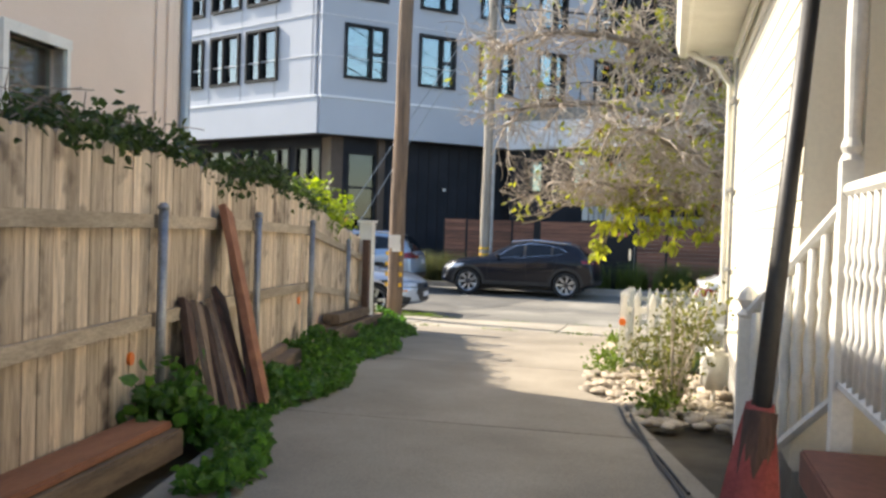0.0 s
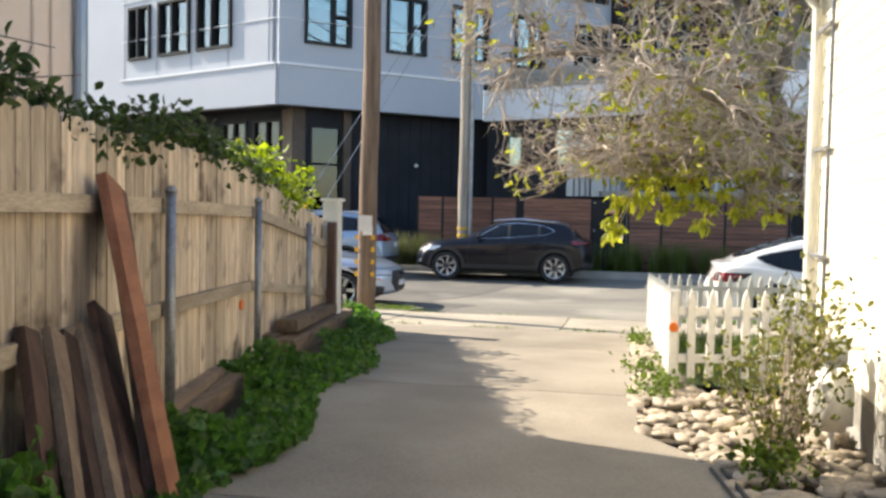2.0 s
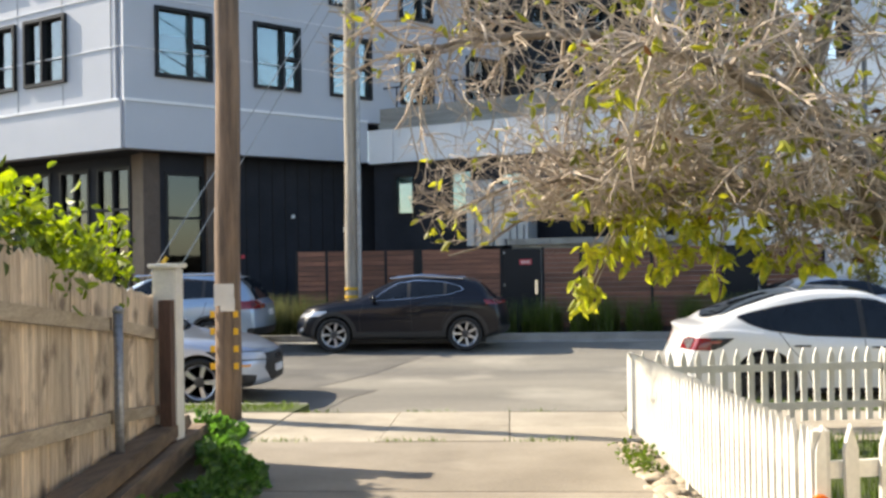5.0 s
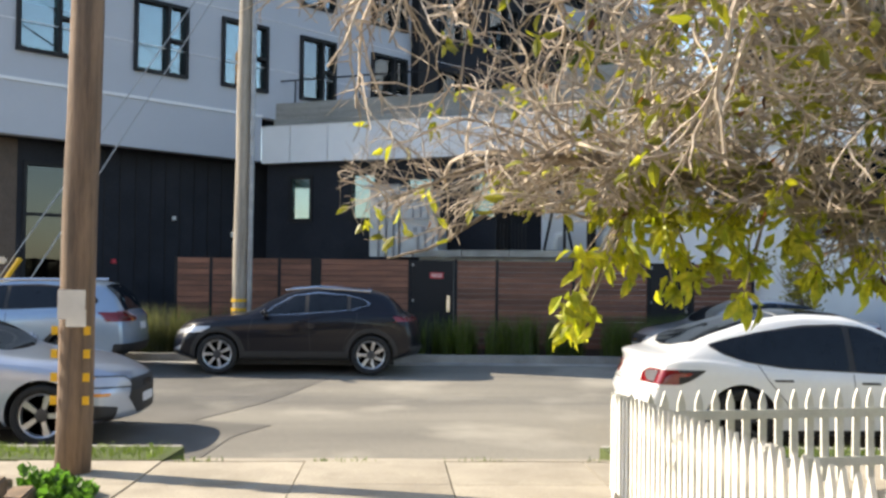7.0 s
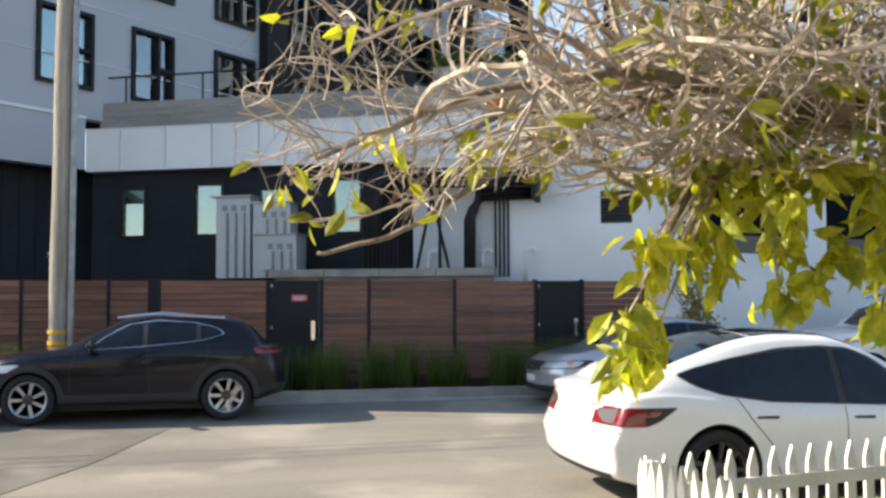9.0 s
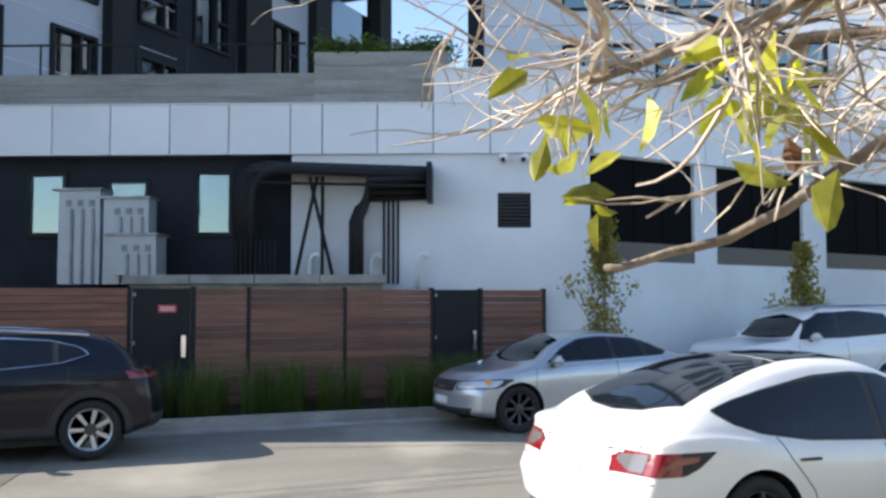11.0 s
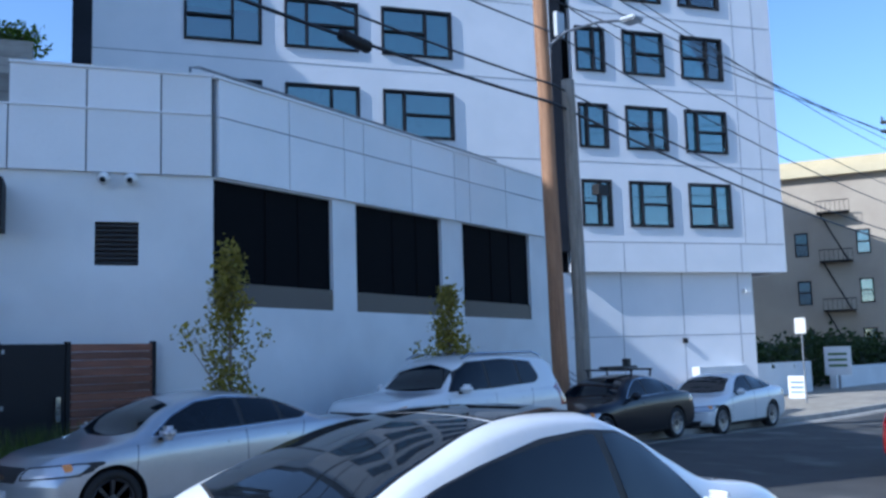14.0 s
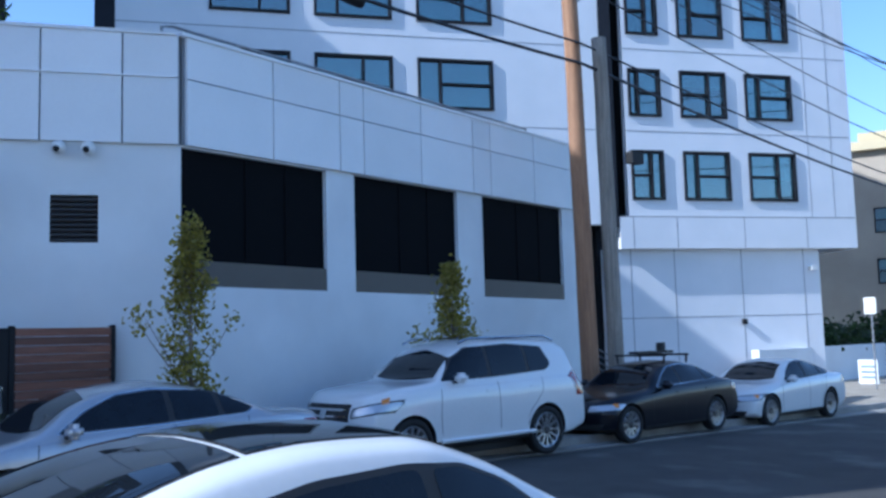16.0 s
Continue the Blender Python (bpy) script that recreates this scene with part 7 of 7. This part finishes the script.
def grow(p, d, length, r, depth):
    n = max(4, int(length / 0.07))
    pts = [p.copy()]
    curl = rvec(rng) * 0.5
    for i in range(n):
        d = (d + curl * 0.22 + rvec(rng) * 0.26 + Vector((0, 0, -0.03))).normalized()
        if rng.random() < 0.12:
            curl = rvec(rng) * 0.6
        p = p + d * (length / n)
        if not inside(p):
            break
        pts.append(p.copy())
    if len(pts) < 3:
        return
    tube(tw, pts, r, r * 0.45, 4 if depth == 0 else 3, cap=False)
    tips.append((pts[-1], d, depth))
    if depth < 2:
        for _ in range(4 if depth == 0 else 3):
            q = pts[rng.randrange(1, len(pts))]
            nd = (d + rvec(rng) * 1.1).normalized()
            grow(q, nd, length * rng.uniform(0.4, 0.7), r * 0.6, depth + 1)


for li, (pts, r1) in enumerate(limbs[1:]):
    k0 = 5 if li < 2 else 2
    for i in range(k0, len(pts)):
        for _ in range(1 if li == 4 or li > 10 else 1 if li > 8 else 3 + i % 2):
            ax = (pts[i] - pts[max(0, i - 1)]).normalized()
            nd = (ax * 0.6 + rvec(rng) + Vector((-0.25, 0.0, 0.05))).normalized()
            grow(pts[i], nd, rng.uniform(0.55, 1.15), rng.uniform(0.011, 0.018) * (0.45 if li > 8 else 1.0), 0)
tr("twig_tangle", tw, M["twig"], "tangle of curly pale bare twigs")
tree.children[-1]["kind"] = "stuff"
items, low, brown = [], [], []
for p, d, dep in tips:
    if rng.random() < (0.19 if p.z > 2.3 else 0.22) * (0 if p.y > 16.3 and p.x < 2.6 else 0.35 if p.x < 1.9 else 1):
        for _ in range(rng.randint(1, 4)):
            dd = (rvec(rng, 0.5) + d * 0.4).normalized()
            s_ = dd.cross(rvec(rng)).normalized()
            k = rng.uniform(0.7, 1.2)
            (brown if rng.random() < 0.04 else items).append((p + rvec(rng) * 0.03, dd, s_, 0.105 * k, 0.045 * k))
cl = [(1.9, 15.75, 1.5), (1.98, 15.7, 1.58), (1.88, 15.7, 1.68), (1.95, 15.65, 1.95), (2.1, 15.7, 1.97), (2.22, 15.7, 2.08), (2.3, 15.75, 1.93), (2.35, 15.7, 2.22), (2.48, 15.65, 2.3), (2.65, 15.6, 2.27), (2.57, 15.75, 2.0), (2.67, 15.7, 1.88), (2.54, 15.7, 1.78), (2.8, 15.65, 1.97), (2.86, 15.6, 2.25), (2.98, 15.6, 2.0), (3.0, 15.7, 1.7), (2.75, 15.4, 2.15), (3.2, 15.4, 2.1), (3.1, 15.8, 1.9), (3.4, 15.5, 1.85), (3.6, 15.3, 2.0), (3.8, 15.6, 1.8), (2.4, 15.4, 2.15), (0.72, 15.94, 2.22), (1.0, 15.8, 2.3), (1.5, 16.5, 2.5), (1.75, 16.6, 2.45), (1.95, 16.7, 2.65)]
for c in cl:
    c = Vector(c)
    base = Vector((1.2, 15.8, 2.5)) if c.x < 1.45 else Vector((1.8, 16.5, 2.62)) if c.y > 16.3 else Vector((2.3 if c.x < 2.7 else 3.1, 15.55, 2.46))
    mid = (c + base) / 2 + Vector((0.05, 0.05, 0.05))
    tr("branchlet", tubem([base, mid, c], 0.012, 0.005, 4), M["twig"])
    near_ = c.x < 1.45
    for _ in range(5 if near_ else 7 if c.y > 16.3 else 17):
        dd = rvec(rng, 0.9)
        s_ = dd.cross(rvec(rng)).normalized()
        k = rng.uniform(0.7, 1.25)
        low.append((c + rvec(rng) * rng.uniform(0, 0.12), dd, s_, (0.11 if near_ else 0.155) * k, (0.05 if near_ else 0.066) * k))
o = leaf_mesh("leaves", items, M["leaf"], tree, "sparse olive green leaves")
o.matrix_parent_inverse = tree.matrix_world.inverted()
o = leaf_mesh("low_leaves", low, M["leaf_low"], tree, "hanging yellow-green leaf clusters")
o.matrix_parent_inverse = tree.matrix_world.inverted()
o = leaf_mesh("dead_leaves", brown, M["leaf_brown"], tree, "few dry brown leaves")
o.matrix_parent_inverse = tree.matrix_world.inverted()

# ---- plants ----
rng = random.Random(31)
wl_ = []
for _ in range(15000):
    y = rng.uniform(5.6, 17.0)
    wide = lerp([(5.6, 0.75), (7.6, 0.62), (9.6, 0.78), (13.2, 0.9), (15.5, 0.65), (17, 0.3)], y)
    f = rng.random()
    if (8.7 < y < 10.3 and f < 0.42) or (11.6 < y < 16.4 and f < 0.48) or (y < 6.5 and f < 0.62):
        continue
    x = FENCE(y) + 0.12 + f * wide + 0.12 * math.sin(y * 2.3)
    hgt = (0.14 + 0.07 * math.sin(y * 3.1) + 0.08 * math.sin(y * 7)) * (1 - f * f) * (0.5 if 6.9 < y < 8.0 else 1)
    d = rvec(rng, -0.35)
    s_ = d.cross(rvec(rng)).normalized()
    k = rng.uniform(0.6, 1.3)
    wl_.append((Vector((x, y, near_z(y) + 0.01 + rng.random() * max(0.05, hgt))), d, s_, 0.07 * k, 0.062 * k))
tagged(leaf_mesh("weeds", wl_, M["weed"], fold=0.12), "low green mallow weeds along the board fence", "weeds", kind="stuff")
wl_ = []
for cy, hh in ((6.5, 0.42), (6.75, 0.3)):
    wl_ += leaves_about(rng, [(FENCE(cy) + 0.22, cy, 0.44 + hh * 0.6)], 160, (0.1, 0.14, hh * 0.3), 0.1, 0.085, -0.2)
tagged(leaf_mesh("weed_clump", wl_, M["weed"], fold=0.1), "taller green weed clump at the fence post", "weeds", kind="stuff")
# vines along the fence top
cs = []
y = 2.5
while y < 12.0:
    for _ in range(3):
        cs.append((FENCE(y) - 0.2 + rng.uniform(-0.2, 0.2), y + rng.uniform(-0.15, 0.15), TOPZ(y) + rng.uniform(-0.04, 0.12) + 0.06 * math.sin(y * 2.1)))
    y += 0.22
vine = thing("vine", "dark green leafy vine spilling over the board fence", "vine", (FENCE(7) - 0.15, 7, 0.5))
o = leaf_mesh("leaves", leaves_about(rng, cs, 6500, (0.08, 0.12, 0.06), 0.07, 0.04, 0.15), M["ivy"], vine)
o.matrix_parent_inverse = vine.matrix_world.inverted()
bm = bmesh.new()
for i in range(60):
    y = rng.uniform(2.5, 11.8)
    p = Vector((FENCE(y) - 0.1, y, TOPZ(y)))
    tube(bm, [p, p + Vector((rng.uniform(-0.1, 0.15), rng.uniform(-0.3, 0.3), rng.uniform(0.03, 0.2))), p + Vector((rng.uniform(-0.1, 0.2), rng.uniform(-0.5, 0.5), rng.uniform(0.05, 0.26)))], 0.006, 0.003, 4)
for i in range(6):
    y = 3 + i * 1.6
    tube(bm, [(FENCE(y) - 0.12, y, 0.4), (FENCE(y) - 0.14, y + 0.1, 1.4), (FENCE(y) - 0.1, y + 0.2, TOPZ(y) + 0.05)], 0.02, 0.012, 6)
under(vine)("stem", bm, M["bark"])
shrub = thing("lemon_shrub", "bright yellow-green shrub behind the board fence", "shrub", (-1.7, 13.2, 0.4))
cs = [(-1.8 + rng.gauss(0, 0.15), 12.2 + 2.6 * rng.random(), 0) for _ in range(60)]
cs = [(a - 0.165 * (b - 13), b, TOPZ(b) + rng.uniform(-0.1, 0.34)) for a, b, _ in cs]
o = leaf_mesh("leaves", leaves_about(rng, cs, 3600, (0.1, 0.1, 0.1), 0.1, 0.05, 0.1), M["lemon"], shrub)
o.matrix_parent_inverse = shrub.matrix_world.inverted()
bm = bmesh.new()
for c in cs[::2]:
    tube(bm, [(-1.75, 13.2, 0.4), ((c[0] - 1.75) / 2, (c[1] + 13.2) / 2, 1.3), c], 0.018, 0.006, 5)
under(shrub)("stem", bm, M["bark"])
# rose bush by the cottage
bush = thing("rose_bush", "leggy half-bare shrub in the stone bed", "shrub", (3.0, 9.2, 0.42))
bm = bmesh.new()
ends = []
for i in range(46):
    a = rng.uniform(0, 6.28)
    R, hh = rng.uniform(0.08, 0.38), rng.uniform(0.4, 1.0)
    e = Vector((3.0 + R * math.cos(a), 9.3 + R * 1.5 * math.sin(a), 0.42 + hh))
    tube(bm, [(3.0 + 0.05 * math.cos(a), 9.25 + 0.05 * math.sin(a), 0.4), (3.0 + R * 0.6 * math.cos(a), 9.3 + R * 0.8 * math.sin(a), 0.42 + hh * 0.6), e], 0.006, 0.003, 4)
    ends.append(tuple(e))
    ends.append((e.x, e.y, e.z - 0.12))
under(bush)("stem", bm, M["twig"])
o = leaf_mesh("leaves", leaves_about(rng, ends + [(3.0, 9.2, 0.6)] * 16, 1100, (0.08, 0.1, 0.09), 0.045, 0.028, 0.1), M["rose"], bush)
o.matrix_parent_inverse = bush.matrix_world.inverted()
wl_ = leaves_about(rng, [(2.85, 8.9, 0.5), (2.95, 9.0, 0.48), (2.4, 11.3, 0.47), (2.35, 11.0, 0.47), (2.3, 12.4, 0.42), (2.3, 14.8, 0.3), (2.25, 15.3, 0.28)], 800, (0.09, 0.14, 0.05), 0.05, 0.035, -0.3)
tagged(leaf_mesh("bed_weeds", wl_, M["grass"]), "small green weeds among the river stones", "weeds", kind="stuff")
# lawn and verge grass
it = []
for _ in range(9000):
    x, y = rng.uniform(2.6, 8.5), rng.uniform(11.9, 16.6)
    it.append((Vector((x, y, near_z(y) - 0.02)), rng.uniform(0.06, 0.13), Vector((rng.uniform(-1, 1), rng.uniform(-1, 1), 0)) * 0.04, 0.005))
for _ in range(5000):
    x = rng.uniform(-7, -1.3) if rng.random() < 0.55 else rng.uniform(2.9, 9)
    y = rng.uniform(18.3, 19.15)
    it.append((Vector((x, y, near_z(y, x))), rng.uniform(0.03, 0.09), Vector((rng.uniform(-1, 1), rng.uniform(-1, 1), 0)) * 0.04, 0.005))
for _ in range(1200):
    x = rng.uniform(-1.2, 2.7)
    y = rng.choice((16.29, 18.27, 16.3)) + rng.gauss(0, 0.03)
    if math.sin(x * 5) + rng.uniform(-1, 1) > 0.6:
        it.append((Vector((x, y, near_z(y))), rng.uniform(0.02, 0.06), Vector((rng.uniform(-1, 1), rng.uniform(-1, 1), 0)) * 0.03, 0.004))
tagged(blades("grass", it, M["grass"]), "short green lawn and verge grass", "grass", kind="stuff")
# ornamental grasses before the slat fence
it, it2 = [], []
for c in range(125):
    x = rng.uniform(-5.2, 8.4)
    y = rng.uniform(28.55, 29.25)
    big = x < -2.4
    n = 130 if big else 90
    for _ in range(n):
        a = rng.uniform(0, 6.28)
        ln = Vector((math.cos(a), math.sin(a), 0)) * rng.uniform(0.05, 0.4)
        (it if big or rng.random() < 0.35 else it2).append((Vector((x + rng.gauss(0, 0.06), y + rng.gauss(0, 0.06), 0.1)), rng.uniform(0.35, 1.1 if big else 1.0), ln, 0.006))
tagged(blades("sedge", it, M["sedge"]), "pale sunlit ornamental grass clumps by the kerb", "grass", kind="stuff")
tagged(blades("sedge", it2, M["grass"]), "dark green ornamental grasses before the slat fence", "grass", kind="stuff")


# clipped dark shrubs in the raised concrete planter
for a, b in ((2.75, 4.0), (4.0, 5.3)):
    sh = thing("planter_shrub", "dark green shrubs in the raised concrete planter", "shrub", tuple(FA.at((a + b) / 2, -0.9, 6.7)), group="planter shrubs")
    cs_ = [tuple(FA.at(rng.uniform(a, b), -0.95 + rng.uniform(-0.2, 0.25), 6.82 + rng.uniform(0, 0.26))) for _ in range(40)]
    bm = bmesh.new()
    for c in cs_[::2]:
        tube(bm, [FA.at((a + b) / 2, -0.95, 6.5), c], 0.012, 0.005, 4)
    under(sh)("stem", bm, M["bark"])
    ob = leaf_mesh("leaves", leaves_about(rng, cs_, 1800, (0.13, 0.13, 0.1), 0.11, 0.05, 0.1), M["grass"], sh)
    ob.matrix_parent_inverse = sh.matrix_world.inverted()


# two young columnar trees
def column_tree(x, y, z, h, label):
    t = thing("young_tree", label, "tree", (x, y, z), group="young street trees")
    f = under(t)
    f("trunk", tubem([(x, y, z - 0.1), (x + 0.02, y, z + h * 0.5), (x, y, z + h)], 0.035, 0.008, 7), M["bark"])
    cs_, bm_ = [], bmesh.new()
    for i in range(90):
        q = rng.random() ** 0.8
        zz = z + 0.9 + (h - 0.9) * q
        R = (0.4 * (1 - q) ** 0.7 * min(1, 0.45 + q * 2.5) + 0.03) * rng.uniform(0.4, 1.15)
        a = rng.uniform(0, 6.28)
        e = Vector((x + R * math.cos(a), y + R * math.sin(a), zz))
        tube(bm_, [(x, y, zz - R * 1.3), e], 0.008, 0.004, 4)
        cs_.append(tuple(e))
    for a in (0.4, 2.9, 3.6):
        e = Vector((x + 0.75 * math.cos(a), y + 0.3 * math.sin(a), z + h * 0.62))
        tube(bm_, [(x, y, z + h * 0.33), e], 0.01, 0.004, 4)
        cs_.append(tuple(e))
    f("branch", bm_, M["bark"])
    ob = leaf_mesh("crown", leaves_about(rng, cs_, 2300, (0.07, 0.07, 0.1), 0.08, 0.045, 0.1), M["column_leaf"], t)
    ob.matrix_parent_inverse = t.matrix_world.inverted()


column_tree(9.15, 28.75, 0.0, 3.45, "slender young tree with turning leaves by the white wall")
column_tree(14.05, 28.95, -0.1, 3.1, "smaller slender young tree with turning leaves")

# ---- river stones ----
bed = tagged(new("stone_bed"), "bed of pale rounded river stones along the driveway", "stone bed", kind="structure")
rng = random.Random(77)
meshes = []
for i in range(6):
    bm = bmesh.new()
    bmesh.ops.create_icosphere(bm, subdivisions=1, radius=1.0)
    for v in bm.verts:
        v.co *= 1 + rng.uniform(-0.14, 0.14)
    me = bpy.data.meshes.new("stone")
    bm.to_mesh(me)
    bm.free()
    me.materials.append(M["stone"])
    me.polygons.foreach_set("use_smooth", [True] * len(me.polygons))
    meshes.append(me)
for i in range(560):
    if i < 260:
        y = rng.uniform(10.6, 16.2)
        x = rng.uniform(2.2, 2.62)
    else:
        y = rng.uniform(8.4, 11.4)
        x = rng.uniform(max(2.22, 2.62 - max(0, (y - 9.0)) * 0.5) if y > 9 else 2.68, 3.5)
    r = rng.uniform(0.035, 0.075)
    ob = new("stone", meshes[rng.randrange(6)])
    ob.parent = bed
    ob.matrix_basis = Matrix.Translation((x, y, near_z(y) - 0.035 + r * 0.4)) @ Euler((rng.uniform(-0.3, 0.3), rng.uniform(-0.3, 0.3), rng.uniform(0, 6.28))).to_matrix().to_4x4() @ Matrix.Diagonal((r * 1.35, r, r * 0.6, 1))

# ---- far end of the street ----
FP = Face((66, 45.6), (69.6, 35.6), (0, 20))
FP2 = Face((69.6, 35.6), (100, 44), (60, 0))
apt = thing("far_apartment_house", "tan old apartment house with fire escape far down the street", "building", (68, 41, 0))
ap = under(apt)
fw = [(a, a + 0.9, z_, z_ + 1.7) for z_ in (1.2, 4.6, 8.0) for a in (1.2, 5.2, 8.6)]
ap("wall", wall(FP, -14, 10.6, -1, 13.6, 0.3, fw), M["apt_brown"])
ap("wall", wall(FP2, 0, 30, -1, 13.6, 0.3), M["apt_brown"])
ap("cornice", FP.boxm(-0.3, 10.9, 0.0, 0.5, 13.6, 14.2), M["apt_cream"])
ap("parapet", FP.boxm(0.5, 8, -0.8, -0.3, 13.6, 14.9), M["apt_cream"])
ap("roof", FP.boxm(0, 10.6, -10, -0.3, 13.4, 13.6), M["roof"])
for h in fw:
    window(FP, h, apt, (("h", 0.5, 0, 1),), 0.4).matrix_parent_inverse = apt.matrix_world.inverted()
# dark sheet added as room shade in the far windows
ap("backing_wall", FP.boxm(0.2, 10.4, -1.3, -1.2, -1, 13), M["room"])
for z_ in (4.1, 7.5, 10.9):
    ap("fire_escape", FP.boxm(2.8, 4.9, 0.0, 1.0, z_, z_ + 0.08), M["black_steel"])
    ap("fire_escape_rail", FP.boxm(2.8, 4.9, 0.95, 1.0, z_ + 0.8, z_ + 0.86), M["black_steel"])
    for k in range(8):
        ap("fire_escape_bar", FP.boxm(2.8 + 0.3 * k, 2.83 + 0.3 * k, 0.96, 0.99, z_, z_ + 0.8), M["black_steel"])
    ap("fire_escape_ladder", tubem([FP.at(3.0, 0.6, z_), FP.at(4.6, 0.6, z_ - 3.3)], 0.06), M["black_steel"])
far2 = thing("far_cream_building", "sunlit cream building at the end of the street", "building", (110, 41, 0))
under(far2)("wall", boxm(105, 125, 30, 44, -1, 12), M["apt_cream"])
under(far2)("awning", boxm(104, 105, 31, 40, 3.0, 3.8), M["red_sign"])
tagged(part("garden_wall", boxm(46, 70, 34.3, 34.6, -0.8, 0.75), M["stucco_white"]), "low pale garden wall along the far pavement", "wall")
tagged(part("garden_wall", boxm(33.0, 43, 34.2, 34.5, -0.8, 1.1), M["stucco_white"]), "low grey planter wall beside the far pavement", "wall")
for i, (x, y, n, hh) in enumerate(((44, 36.5, 1600, 1.6), (50, 36.5, 1600, 2.0), (56, 36.5, 1600, 1.8), (62, 36, 1600, 2.0), (39.5, 35.6, 900, 0.8))):
    t = thing("hedge", "dark leafy hedge in shade behind the low wall", "hedge", (x, y, -0.4), group="hedges")
    cs_ = [(x + rng.uniform(-3, 3) * (0.5 if i == 4 else 1), y + rng.uniform(-0.7, 0.7), rng.uniform(0, hh) + (0.7 if i == 4 else 0)) for _ in range(80)]
    ob = leaf_mesh("leaves", leaves_about(rng, cs_, n, (0.35, 0.3, 0.3), 0.28, 0.2, 0.0), M["hedge"], t)
    ob.matrix_parent_inverse = t.matrix_world.inverted()
    b_ = bmesh.new()
    for c in cs_[::4]:
        tube(b_, [(c[0], c[1], -0.6), c], 0.03, 0.01, 4)
    under(t)("stem", b_, M["bark"])
fpole = thing("far_utility_pole", "tall wooden utility pole with crossarms down the street", "utility pole", (54.5, 33.0, -0.4))
ff = under(fpole)
ff("shaft", tubem([(54.5, 33.0, -0.6), (54.4, 33.0, 15.6)], 0.2, 0.15, 10), M["pole_grey"])
for z_ in (13.7, 13.2):
    ff("crossarm", boxm(54.3, 54.6, 31.9, 34.1, z_, z_ + 0.16), M["pole_grey"])
for k in range(5):
    ff("insulator", boxm(54.4, 54.5, 32.0 + 0.5 * k, 32.1 + 0.5 * k, 13.86, 14.1), M["grey_metal"])
ff("lamp_arm", tubem([(54.4, 33, 9), (54.2, 31.8, 9.8), (54, 30.2, 10.0)], 0.05), M["galv"])
sg = thing("street_sign", "small street sign on a grey steel post", "street sign", (34.2, 30.8, -0.3))
under(sg)("post", tubem([(34.2, 30.8, -0.4), (34.2, 30.8, 2.75)], 0.03), M["galv"])
under(sg)("plate", boxm(34.1, 34.14, 30.6, 31.0, 2.2, 2.75), M["paper"])
for x, y, w_, h_, lab in ((37.2, 32.4, 0.35, 0.95, "white folding pavement sign with unreadable bars"), (44.5, 33.6, 0.6, 1.3, "white board sign with green unreadable bars")):
    b_ = thing("board_sign", lab, "sign", (x, y, -0.35))
    f_ = under(b_)
    z0 = -0.33 if h_ < 1 else 0.4
    pl_ = f_("panel", boxm(x, x + 0.05, y - w_, y + w_, z0, z0 + h_), M["white_plastic"])
    for k in range(3):
        part("bar", boxm(x - 0.012, x - 0.002, y - w_ * 0.7, y + w_ * 0.7, z0 + h_ * (0.3 + 0.2 * k), z0 + h_ * (0.38 + 0.2 * k)), M["weed"] if h_ > 1 else M["car_grey"], pl_)
    f_("leg", boxm(x + 0.05, x + 0.1, y - 0.05, y + 0.05, -0.4, z0 + h_ * 0.9), M["galv"])
st_ = thing("entry_stair", "concrete entry stair with steel rails beside the wing", "stair", tuple(FO.at(12.9, -0.5, 0)))
sf = under(st_)
for k in range(8):
    sf("step", FO.boxm(12.75, 14.2, -0.3 - 0.28 * (k + 1), -0.3 - 0.28 * k, -0.6, -0.1 + 0.17 * k), M["curb"])
for o_ in (12.8, 14.15):
    for k in range(5):
        sf("rail", tubem([FO.at(o_, 0.2, 0.4 + 0.17 * k), FO.at(o_, -2.4, 1.9 + 0.17 * k)], 0.018), M["galv"])
cover = bmesh.new()
lathe(cover, [(0.35, 0.0), (0.35, 0.012), (0.3, 0.014)], 27.0, 26.2, road_z(27, 26.2), 20)
tagged(part("manhole_cover", cover, M["black_steel"]), "round iron manhole cover in the street", "manhole", kind="structure")
